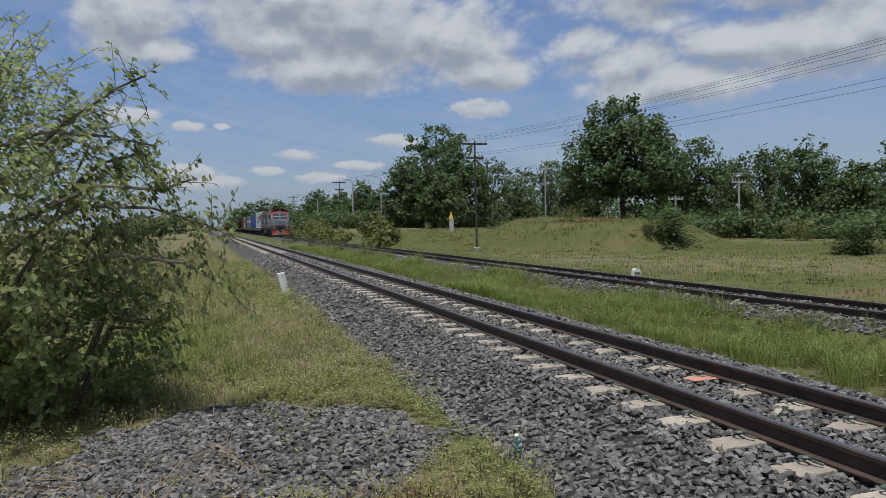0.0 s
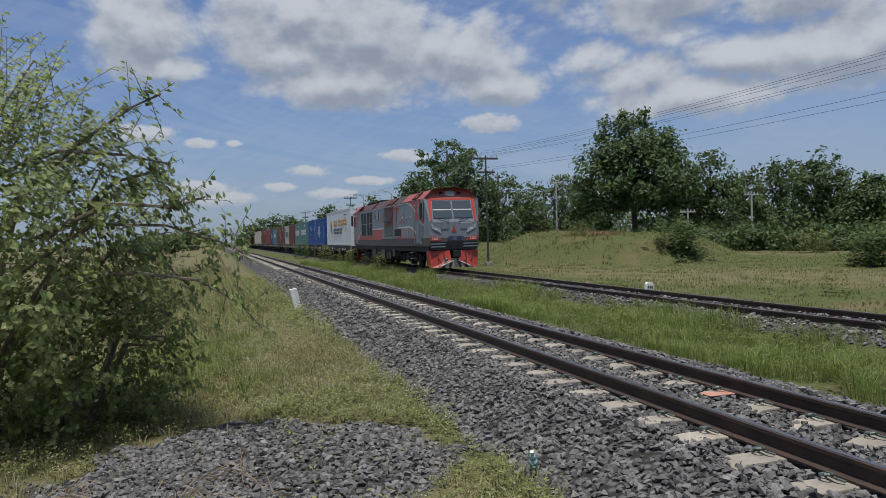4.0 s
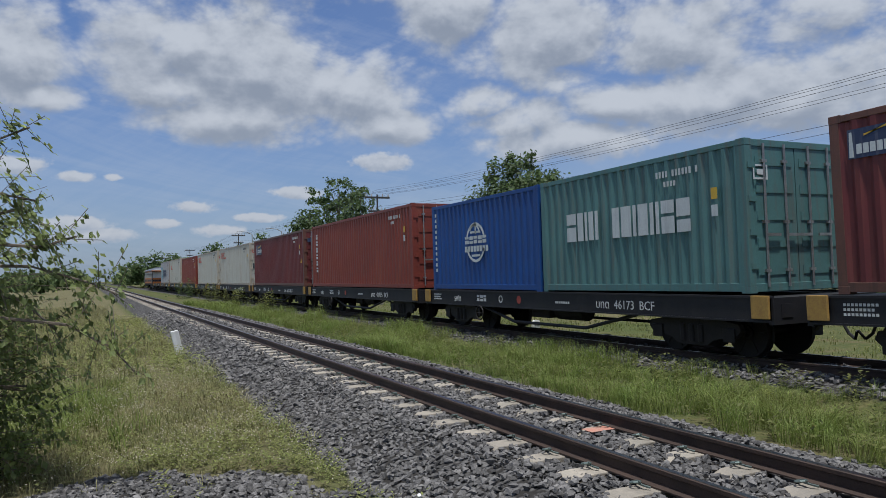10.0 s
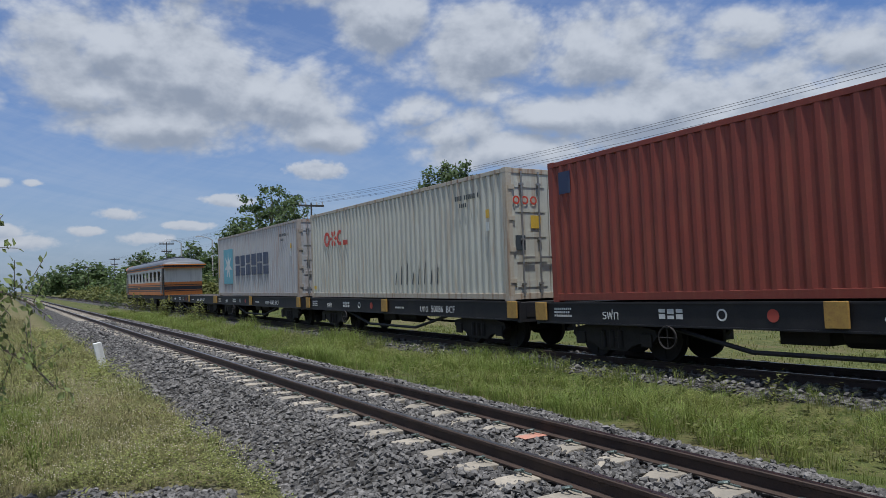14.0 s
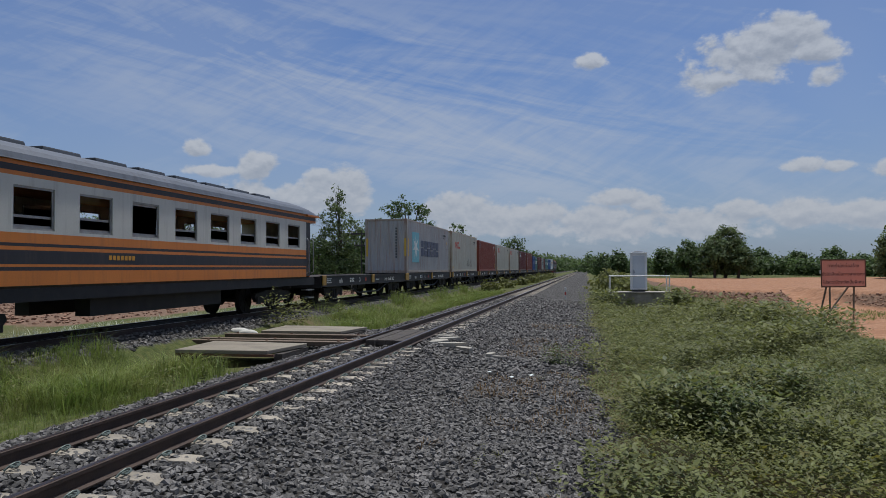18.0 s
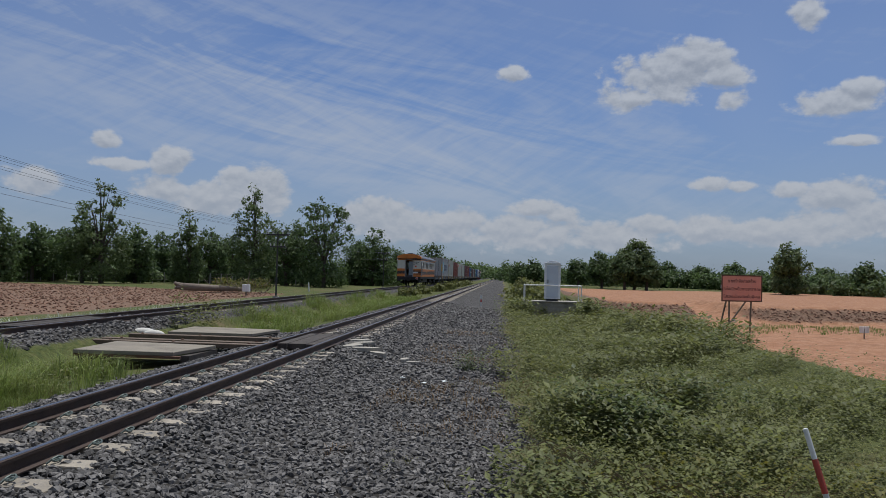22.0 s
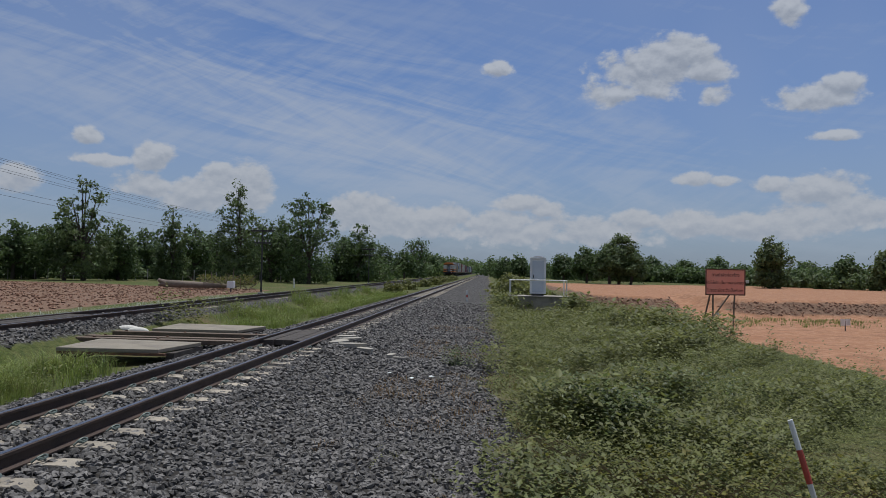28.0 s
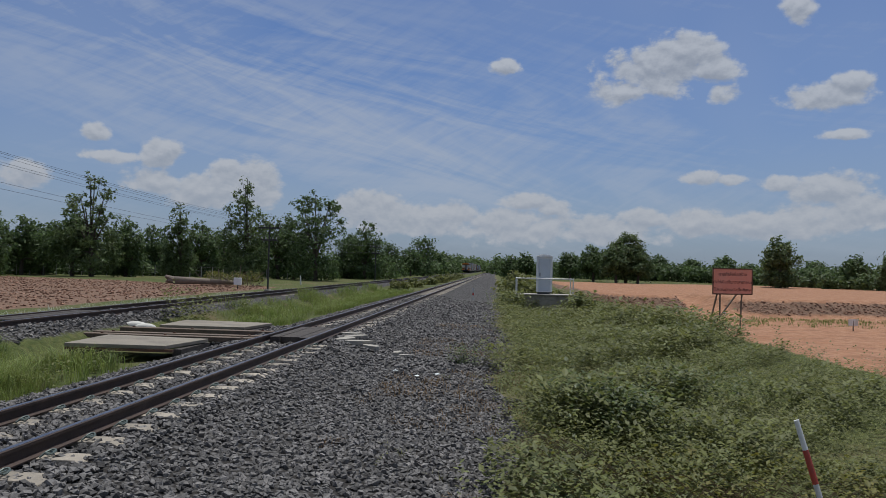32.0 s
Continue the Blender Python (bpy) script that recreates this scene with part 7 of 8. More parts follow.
def bush(label, mat, core, radii, twigs, leaf, per, length, seed, arches=()):
    rnd = random.Random(seed)
    t = thing("bush", label, "bush", at=Matrix.Translation((core[0], core[1], float(ground_z(core[0], core[1])))))
    t_inv = t.matrix_world.translation
    wood, vs, fs = Geo(), [], []

    def add(pts):
        v, f = leaves_along(pts, leaf, per, rnd, Vector(core))
        o = len(vs)
        vs.extend(v), fs.extend([tuple(i + o for i in q) for q in f])

    c, base = Vector(core), t.matrix_world.translation
    limbs = []
    for k in range(9):
        a = k * 2.4
        p1 = c + Vector((radii[0] * .45 * math.cos(a), radii[1] * .45 * math.sin(a), rnd.uniform(-.3, .3) * radii[2]))
        p2 = c + Vector((radii[0] * .8 * math.cos(a + .3), radii[1] * .8 * math.sin(a + .3), rnd.uniform(.0, .75) * radii[2]))
        wood.tube(base + Vector((.1 * math.cos(a), .1 * math.sin(a), 0)), p1, .035, 6, .022), wood.tube(p1, p2, .022, 5, .010)
        limbs += [p1, p2]
    for k in range(twigs):
        while True:
            q = Vector((rnd.uniform(-1, 1), rnd.uniform(-1, 1), rnd.uniform(-1, 1)))
            if .62 < q.length < 1:
                break
        s = c + Vector((q.x * radii[0], q.y * radii[1], q.z * radii[2]))
        if s.z < base.z + .05:
            s.z = base.z + rnd.uniform(.05, .5)
        d = Vector((q.x + rnd.gauss(0, .35), q.y + rnd.gauss(0, .35), q.z * .6 + .45 + rnd.gauss(0, .25))).normalized()
        ln = length * rnd.uniform(.5, 1.1)
        m, e = s + d * ln * .55, s + d * ln + Vector((0, 0, -.12 * ln))
        wood.tube(s, m, .004, 3), wood.tube(m, e, .003, 3)
        add([s, m, e])
    for pts in arches:
        for a, b, r in zip(pts, pts[1:], (.022, .016, .011, .008, .006)):
            wood.tube(a, b, r, 5)
        a, b = Vector(pts[-2]), Vector(pts[-1])
        for k in range(26):
            i = rnd.randrange(1, len(pts))
            p = Vector(pts[i - 1]).lerp(Vector(pts[i]), rnd.random())
            d = Vector((rnd.gauss(.15, .5), rnd.gauss(0, .4), rnd.gauss(-.05, .7))).normalized()
            ln = rnd.uniform(.2, .5)
            e = p + d * ln
            wood.tube(p, e, .004, 3)
            add([p, p.lerp(e, .5), e])
    shift = Matrix.Translation(-base)
    wood.v = [tuple(shift @ Vector(p)) for p in wood.v]
    part("stem", wood, "twig_bark", t, "thin brown stems and twigs")
    me = soup("foliage", np.array([p - base for p in vs]), np.array(fs), mat)
    part("foliage", me, mat, t)
    return t


def tree(x, y, h, crown, mat, leaf, n, seed, label, trunk=.22, base=.28, group=""):
    """Tapered trunk, limbs reaching into each lobe of the crown, and a crown of leaf clumps. crown: lobes (dx, dy, height, radius across, radius up) in shares of h."""
    rg = np.random.default_rng(seed)
    rnd = random.Random(seed)
    z0 = float(ground_z(x, y)) - .1
    t = thing("tree", label, "tree", group, at=Matrix.Translation((x, y, z0)))
    g = Geo()
    fork = (rnd.uniform(-.03, .03) * h, rnd.uniform(-.03, .03) * h, base * h)
    g.tube((0, 0, 0), fork, trunk, 8, trunk * .75)
    vs, fs, off = [], [], 0
    total = sum(r * r * v for _, _, _, r, v in crown)
    for dx, dy, zz, r, rv in crown:
        c = np.array((dx * h, dy * h, zz * h))
        mid = (fork[0] * .5 + c[0] * .5, fork[1] * .5 + c[1] * .5, (fork[2] + c[2]) * .52)
        g.tube(fork, mid, trunk * .5, 6, trunk * .3), g.tube(mid, tuple(c + (0, 0, rv * h * .4)), trunk * .3, 5, trunk * .1)
        k = max(5, int(26 * (r * r * rv / total) * len(crown) ** .5 * 3))
        d = rg.normal(size=(k, 3))
        d /= np.linalg.norm(d, axis=1)[:, None]
        cl = c + d * np.array((r * h, r * h, rv * h)) * rg.uniform(.55, 1.0, (k, 1)) ** .6
        for q in cl[: max(2, k // 8)]:
            g.tube(mid, tuple(q), trunk * .16, 4, trunk * .05)
        m = int(n * (r * r * rv / total))
        pick = rg.integers(0, k, m)
        spread = max(leaf * 2.2, .32 * min(r, rv) * h)
        p = cl[pick] + rg.normal(size=(m, 3)) * spread * (.55, .55, .42)
        out = (p - c) / np.array((r * h, r * h, rv * h))
        nrm = out + rg.normal(size=(m, 3)) * .7 + (0, 0, .5)
        nrm /= np.linalg.norm(nrm, axis=1)[:, None]
        u = np.cross(nrm, rg.normal(size=(m, 3)))
        u /= np.linalg.norm(u, axis=1)[:, None]
        w = np.cross(nrm, u)
        s = (leaf * rg.uniform(.55, 1.25, m))[:, None]
        quad = np.stack([p - u * s, p + w * s * .55 + nrm * s * .12, p + u * s, p - w * s * .55 + nrm * s * .12], 1)
        vs.append(quad.reshape(-1, 3))
        fs.append(np.arange(m * 4).reshape(-1, 4) + off)
        off += m * 4
    part("trunk", g, "bark", t, "brown trunk and limbs")
    part("crown", soup("crown", np.concatenate(vs), np.concatenate(fs), mat), mat, t)
    return t


ROUND = [(0, 0, .16, .30, .15), (.1, -.1, .28, .22, .2), (-.14, .02, .3, .2, .2), (0, 0, .62, .26, .24), (.16, .05, .52, .18, .18), (-.17, .04, .55, .18, .18), (.02, -.16, .5, .18, .18), (.05, .16, .56, .17, .17), (.0, .0, .84, .16, .14)]
DOME = [(0, 0, .56, .30, .26), (.22, 0, .48, .22, .22), (-.22, .02, .48, .22, .22), (0, .2, .46, .22, .2), (.05, -.2, .44, .22, .2), (.1, 0, .76, .20, .18), (-.12, .05, .74, .18, .17), (0, 0, .9, .11, .10), (.26, 0, .28, .16, .16), (-.26, .05, .28, .16, .16), (.02, -.24, .26, .18, .16)]
SPIRE = [(0, 0, .10, .18, .10), (0, 0, .15, .15, .12), (0, 0, .28, .17, .14), (.03, .02, .42, .17, .13), (-.03, 0, .55, .15, .12), (.02, 0, .68, .13, .10), (-.01, .02, .80, .10, .08), (.02, -.02, .90, .07, .06), (0, 0, .97, .04, .04)]
LAYERS = [(0, 0, .2, .22, .15), (0, 0, .40, .24, .10), (.16, 0, .50, .14, .06), (-.16, .03, .55, .14, .06), (.02, .1, .64, .16, .05), (.12, 0, .74, .13, .045), (-.1, 0, .80, .12, .045), (.04, 0, .90, .12, .04), (0, 0, .97, .07, .03)]
OPEN = [(0, 0, .14, .24, .13), (0, 0, .3, .2, .2), (-.12, 0, .62, .16, .13), (.14, .05, .66, .16, .13), (0, -.1, .80, .17, .12), (.16, 0, .86, .12, .09), (-.14, .05, .84, .12, .09), (.0, .1, .5, .14, .12), (.02, 0, .95, .10, .06)]
OPEN, LAYERS, SPIRE = ([(1.1 * a, 1.1 * b, c, 1.25 * d, 1.15 * e) for a, b, c, d, e in lobes] for lobes in (OPEN, LAYERS, SPIRE))
SHRUB = [(0, 0, .45, .55, .42), (.5, .1, .38, .42, .35), (-.5, 0, .36, .42, .34), (.1, .4, .4, .4, .34), (0, -.4, .36, .42, .34), (.25, 0, .72, .3, .25)]


def place(az, dist):
    return dist * math.sin(radians(az)), dist * math.cos(radians(az))


def grow_trees():
    k = 0
    # compass angle, distance, height of the top, crown, leaves, size of leaf, number
    rows = [
        (32.3, 80, 15.3, DOME, "tree_b", .38, 8200, "tall dense broad-leaved tree with rounded green crown"),
        (37.6, 84, 10.6, ROUND, "tree_b", .32, 2600, "dark green tree beside the farm track"), (40.0, 92, 9.0, ROUND, "tree_a", .32, 2200, "green tree in the wood behind the track"),
        (42.3, 96, 9.8, OPEN, "tree_c", .32, 2000, "feathery light green tree in the wood"), (44.8, 82, 9.8, ROUND, "tree_b", .32, 2800, "dark green tree beside the farm track"),
        (47.8, 70, 6.0, DOME, "tree_c", .28, 2600, "low spreading tree at the edge of the meadow"), (50.5, 76, 8.6, ROUND, "tree_b", .3, 2200, "dark green tree beside the farm track"),
        (54, 80, 10.5, ROUND, "tree_a", .32, 1800, "green tree in the wood behind the track"), (58, 78, 9.5, DOME, "tree_b", .32, 1800, "dark green tree beside the farm track"),
        (63, 82, 11, ROUND, "tree_a", .34, 1500, "green tree in the wood behind the track"), (69, 80, 10, ROUND, "tree_b", .34, 1500, "dark green tree beside the farm track"), (76, 84, 11, DOME, "tree_b", .36, 1400, "dark green tree beyond the field"),
        (84, 88, 10, ROUND, "tree_a", .36, 1300, "green tree beyond the field"), (93, 90, 11, ROUND, "tree_b", .36, 1300, "dark green tree beyond the field"), (103, 92, 10, DOME, "tree_a", .36, 1300, "green tree beyond the field"),
        (113, 92, 11, ROUND, "tree_b", .36, 1300, "dark green tree beyond the field"), (122, 90, 10.5, ROUND, "tree_a", .36, 1300, "green tree beyond the field"), (130, 86, 11, DOME, "tree_b", .36, 1500, "dark green tree beyond the field"),
        (17.7, 88, 13.2, OPEN, "tree_b", .34, 2600, "tall dark tree with an open uneven top"), (15.6, 84, 9.6, ROUND, "tree_b", .33, 2600, "dark green tree behind the signal pole"), (19.6, 84, 11.6, ROUND, "tree_b", .33, 3000, "dark green tree behind the signal pole"),
        (21.8, 90, 9.0, OPEN, "tree_c", .32, 1800, "tree with brownish patches in its crown"), (18.3, 76, 6.8, DOME, "tree_c", .3, 2400, "spreading tree with brownish lower leaves"),
        (24.2, 98, 8.6, ROUND, "tree_a", .32, 2000, "green tree in the wood behind the track"), (26.6, 104, 10.2, OPEN, "tree_a", .32, 1800, "feathery light green tree in the wood"), (28.6, 92, 9.0, ROUND, "tree_c", .32, 2200, "green tree in the wood behind the track"), (35.9, 96, 10.4, ROUND, "tree_b", .33, 2000, "dark green tree in the wood"),
        (12.2, 130, 9.6, ROUND, "tree_b", .42, 1500, "dark tree beyond the houses"), (10.3, 150, 8.6, ROUND, "tree_b", .45, 1400, "dark tree beyond the houses"), (8.6, 165, 9.4, DOME, "tree_b", .5, 1500, "dark tree beyond the line"), (13.4, 120, 7.2, ROUND, "tree_b", .42, 1200, "dark tree beyond the houses"),
        (4.9, 200, 9.6, [(0, 0, .6, .5, .3), (.5, 0, .5, .5, .28), (-.5, 0, .48, .5, .28), (.95, 0, .4, .4, .26), (-.95, 0, .36, .4, .26), (0, 0, .3, .8, .3)], "tree_b", .62, 2600, "broad spreading rain tree far down the line"),
        (8.2, 240, 8.5, DOME, "tree_b", .62, 1100, "dark tree far down the line"), (-1.6, 230, 4.8, DOME, "tree_b", .6, 700, "dark tree far down the line"), (-3.0, 160, 3.6, DOME, "tree_c", .5, 700, "low tree beyond the straw grass"),
        (150.2, 96, 12.0, LAYERS, "tree_a", .30, 2600, "tall tree with sparse layered branches"), (149.0, 100, 8.2, DOME, "tree_b", .34, 2600, "dark green tree beyond the ploughed field"), (152.4, 100, 7.0, ROUND, "tree_b", .34, 2000, "dark green tree beyond the ploughed field"),
        (160.7, 92, 12.2, SPIRE, "tree_a", .28, 3000, "tall narrow tree standing beside the field"), (156.0, 104, 9.6, SPIRE, "tree_a", .30, 2400, "narrow green tree beyond the field"), (157.6, 112, 8.0, ROUND, "tree_b", .34, 1900, "dark green tree beyond the field"),
        (166.0, 104, 11.9, OPEN, "tree_b", .32, 2800, "tall dark tree with open crown beside the line"), (164.4, 112, 9.6, ROUND, "tree_b", .34, 2000, "dark tree beside the line"), (163.2, 108, 9.0, ROUND, "tree_b", .34, 1900, "dark tree beside the line"),
        (169.8, 125, 9.6, ROUND, "tree_b", .36, 2300, "dark tree beside the line"), (168.5, 130, 8.4, ROUND, "tree_b", .36, 1700, "dark tree beside the line"), (171.6, 150, 7.0, DOME, "tree_b", .42, 1200, "dark tree beside the line"), (173.4, 170, 6.5, DOME, "tree_b", .48, 1100, "dark tree beside the line"),
        (174.4, 200, 10.2, OPEN, "tree_b", .46, 1200, "tree with open crown far down the line"), (175.2, 260, 8.6, DOME, "tree_b", .66, 1000, "dark tree far down the line"), (176.0, 340, 10.2, DOME, "tree_b", .8, 900, "dark tree far down the line"), (176.8, 430, 9.5, DOME, "tree_b", .9, 700, "dark tree far down the line"),
        (139.3, 84, 14.0, DOME, "tree_b", .34, 4200, "tall dense dark tree beyond the ploughed field"), (143.6, 96, 8.2, ROUND, "tree_b", .34, 2000, "dark green tree beyond the ploughed field"), (145.9, 104, 7.0, DOME, "tree_b", .34, 2000, "rounded dark tree beyond the ploughed field"), (134.5, 92, 12, ROUND, "tree_b", .36, 1800, "dark green tree beyond the ploughed field"),
        (147.2, 108, 6.8, DOME, "tree_b", .36, 1900, "dark green tree beyond the ploughed field"), (154.3, 118, 7.6, ROUND, "tree_b", .36, 1600, "dark green tree beyond the ploughed field"), (159.2, 118, 7.4, ROUND, "tree_b", .36, 1500, "dark green tree beyond the field"), (162.0, 124, 7.8, ROUND, "tree_b", .36, 1500, "dark green tree beyond the field"),
        (-170.0, 118, 8.2, [(0, 0, .72, .26, .24), (.2, 0, .6, .2, .2), (-.2, 0, .58, .2, .22), (.0, .1, .5, .26, .2)], "tree_a", .34, 2300, "green tree behind the building land"), (-172.4, 125, 6.4, DOME, "tree_b", .36, 2000, "dark tree behind the building land"), (-174.2, 140, 5.4, DOME, "tree_b", .4, 1500, "dark tree behind the building land"),
        (-170.7, 116, 6.2, DOME, "tree_b", .36, 2000, "dark tree behind the building land"), (-169.1, 117, 5.6, DOME, "tree_b", .36, 1800, "dark tree behind the building land"),
        (-159.3, 110, 7.4, ROUND, "tree_a", .34, 2200, "green tree behind the building land"), (-177.6, 210, 6.6, DOME, "tree_b", .55, 1200, "dark trees beside the line"), (-178.7, 250, 6.8, DOME, "tree_b", .6, 900, "dark trees beside the line"), (-176.2, 170, 4.6, DOME, "tree_b", .5, 900, "dark trees behind the cabinet"),
        (-167.6, 160, 5.6, DOME, "tree_b", .45, 1300, "dark tree behind the building land"), (-165.2, 170, 5.2, DOME, "tree_b", .48, 1300, "dark tree behind the building land"), (-163.0, 165, 5.8, DOME, "tree_b", .48, 1300, "dark tree behind the building land"), (-161.2, 170, 4.4, DOME, "tree_b", .48, 1000, "dark tree behind the building land"),
        (-157.0, 150, 4.8, DOME, "tree_a", .45, 1100, "green tree behind the building land"), (-154.6, 120, 5.2, ROUND, "tree_b", .4, 1300, "dark tree behind the building land"), (-152.0, 110, 5.6, DOME, "tree_a", .4, 1400, "green tree behind the building land"), (-148.0, 110, 7, ROUND, "tree_b", .4, 1200, "dark tree behind the building land"),
    ]
    for a, d, top, crown, mat, leaf, n, label in rows:
        x, y = place(a, d)
        tree(x, y, top - float(ground_z(x, y)), crown, mat, leaf * (.68 if d < 180 else .85), int(n * (2.1 if d < 180 else 1.3)), 100 + k, label, .16 + top * .012)
        k += 1
    # hedges and undergrowth
    for a0, a1, d0, d1, h, n, mat in ((15, 34, 112, 104, 6.6, 18, "tree_a"), (34, 58, 104, 92, 6.2, 22, "tree_b"), (140, 172, 122, 132, 4.8, 30, "tree_b"), (9, 15, 150, 120, 5.5, 8, "tree_b"), (22.5, 33, 84, 72, 2.3, 12, "tree_c"), (33, 52, 70, 60, 2.4, 20, "tree_c"), (52, 75, 62, 66, 2.4, 12, "tree_b"), (7, 15, 120, 96, 2.6, 12, "tree_c"), (5.2, 9, 190, 150, 2.6, 6, "tree_b"), (145, 158, 112, 118, 2.6, 16, "tree_b"), (158, 172, 118, 140, 2.6, 14, "tree_b"),
                                      (132, 146, 98, 108, 3, 10, "tree_b"), (171, 176.5, 150, 300, 4.2, 12, "tree_b"), (-179.2, -172, 300, 150, 3.6, 14, "tree_b"), (-172, -150, 165, 135, 3.6, 32, "tree_b"), (177, 179.2, 330, 900, 7, 8, "tree_b"), (-179.75, -179.2, 900, 320, 7, 6, "tree_b"), (2.3, 5.5, 420, 230, 6, 8, "tree_b"), (-5, -.6, 200, 420, 5, 9, "tree_b"), (-162, -152, 130, 112, 2.2, 9, "tree_c")):
        for i in range(n):
            f = (i + .5) / n
            x, y = place(a0 + (a1 - a0) * f, d0 + (d1 - d0) * f + 2 * math.sin(i * 2.3))
            big = max(1.0, math.hypot(x, y) / 90)
            tree(x, y, h * (0.8 + .35 * ((i * 37) % 10) / 10) * big ** .3, SHRUB, mat, .23 * big, 520, 500 + k, "dense green bush in the hedge" if mat != "tree_b" else "dark undergrowth bush below the trees", .07, .15, "hedge bushes")
            k += 1
    # brush along the loop line, seen past the train
    for i in range(16):
        y = 58 + i * 9
        tree(14.2 + 1.4 * math.sin(i * 1.7), y, 1.7 + .5 * math.sin(i * 2.9), SHRUB, "leaf_weed", .16 + y * .0012, 800, 900 + i, "bright green brush beside the loop line", .05, .15, "trackside brush")
    for i in range(9):
        y = -62 - i * 14
        tree(8.0 + .3 * math.sin(i * 1.7), y, 1.1 + .3 * math.sin(i * 2.9), SHRUB, "leaf_weed", .18, 500, 950 + i, "bright green brush between the tracks", .05, .15, "trackside brush")
    for i in range(12):
        y = -48 - i * 14
        tree(-3.0 - .03 * i * i + .8 * math.sin(i * 1.7), y, 2.0 + .5 * math.sin(i * 2.3), SHRUB, "leaf_weed", .22 + i * .01, 650, 970 + i, "green brush beside the ballast", .05, .15, "trackside brush")


def grow_bushes():
    bush("overgrown bush with bright leaves and arching twigs", "leaf_bright", (-2.75, 8.9, 1.45), (2.05, 1.4, 2.05), 1020, .090, 7, .8, 21,
         [[(-1.9, 8.4, 1.3), (-1.2, 8.2, 1.75), (-.5, 8.0, 1.72), (.0, 7.9, 1.55), (.26, 7.9, 1.42)], [(-1.6, 8.3, 1.2), (-.8, 8.0, 1.25), (-.2, 7.9, 1.15), (.2, 7.9, .9), (.42, 7.9, .62)],
          [(-2.0, 8.5, 2.0), (-1.3, 8.3, 2.6), (-.8, 8.2, 2.95), (-.5, 8.1, 3.08)], [(-2.3, 8.5, 2.2), (-1.5, 8.2, 2.5), (-.9, 8.1, 2.45), (-.45, 8.0, 2.35)], [(-1.8, 8.3, 1.6), (-1.0, 8.0, 1.95), (-.4, 7.9, 1.9), (-.1, 7.9, 2.0)],
          [(-1.6, 8.5, 1.0), (-1.0, 8.3, 1.5), (-.6, 8.2, 1.4), (-.3, 8.1, 1.1)], [(-1.7, 8.5, 1.6), (-1.0, 8.4, 2.2), (-.6, 8.3, 2.3), (-.35, 8.2, 2.1)]])
    bush("green leafy bush tangled at the foot of another", "leaf_bush", (-1.55, 9.0, .28), (1.25, .8, .85), 420, .084, 7, .5, 22)
    bush("green bush with tall shoots behind the verge", "leaf_bush", (-3.6, 10.1, 2.1), (1.9, 1.4, 2.5), 420, .090, 7, .8, 23)


lay_stones()
grow_grass()
grow_weeds()
grow_bushes()
grow_trees()


# ---- things beside the line ----
M["cabinet_paint"] = material("cabinet_grey_paint", (0.78, 0.79, 0.80), (0.70, 0.71, 0.73), 0.5, 0.1, 2, 40, 0.05, (0.3, 0.27, 0.22), 0.2, streaks=True)
M["cabinet_front"] = material("cabinet_blue_grey_panel", (0.56, 0.60, 0.66), (0.50, 0.54, 0.60), 0.45, 0.1, 2, 40, 0.05)
M["sign_red"] = material("sign_faded_red", (0.74, 0.30, 0.22), (0.64, 0.25, 0.18), 0.6, 0, 2, 40, 0.05, (0.5, 0.35, 0.28), 0.3)
M["sign_text"] = material("sign_dark_lettering", (0.06, 0.02, 0.02), None, 0.7, 0, 4, 40, 0)
M["wood_post"] = material("grey_wood", (0.20, 0.16, 0.12), (0.12, 0.095, 0.07), 0.9, 0, 6, 40, 0.3)
M["pole_dark"] = material("steel_pole_dark", (0.05, 0.05, 0.05), (0.08, 0.075, 0.07), 0.7, 0.3, 5, 40, 0.1)
M["pole_concrete"] = material("pole_concrete", (0.42, 0.41, 0.38), (0.33, 0.32, 0.3), 0.9, 0, 3, 30, 0.1)
M["wire"] = material("cable", (0.02, 0.02, 0.022), None, 0.6, 0.2, 4, 30, 0)
M["steel_rust"] = material("rusty_steel", (0.17, 0.085, 0.05), (0.10, 0.06, 0.045), 0.8, 0.3, 6, 50, 0.2)
M["plastic"] = material("bottle_plastic", (0.42, 0.60, 0.58), (0.5, 0.66, 0.64), 0.25, 0, 6, 30, 0.05, trans=0.3)
M["log"] = material("dead_log", (0.15, 0.12, 0.095), (0.22, 0.18, 0.145), 0.9, 0, 4, 30, 0.4)
M["clod"] = material("ploughed_clods", (0.19, 0.105, 0.07), (0.25, 0.15, 0.10), 0.95, 0, 0.3, 6, 0.3, island=0.35, coords="World")
M["house_wall"] = material("house_wall", (0.50, 0.44, 0.40), (0.42, 0.36, 0.33), 0.8, 0, 2, 20, 0.05)
M["house_roof"] = material("house_roof", (0.40, 0.35, 0.34), (0.33, 0.29, 0.28), 0.7, 0, 3, 30, 0.1)
M["sack"] = material("white_sack", (0.60, 0.58, 0.52), (0.5, 0.48, 0.43), 0.9, 0, 6, 50, 0.3)
M["tyre"] = material("tyre_rubber", (0.015, 0.015, 0.016), None, 0.85, 0, 5, 40, 0.1)
M["beam_wood"] = material("brown_timber", (0.165, 0.120, 0.085), (0.090, 0.066, 0.048), 0.9, 0, 4, 50, 0.4, GRIME, 0.4)
M["slab_concrete"] = material("brownish_concrete", (0.255, 0.225, 0.175), (0.19, 0.165, 0.13), 0.9, 0, 2, 50, 0.25, GRIME, 0.35)


def gz(x, y):
    return float(ground_z(x, y))


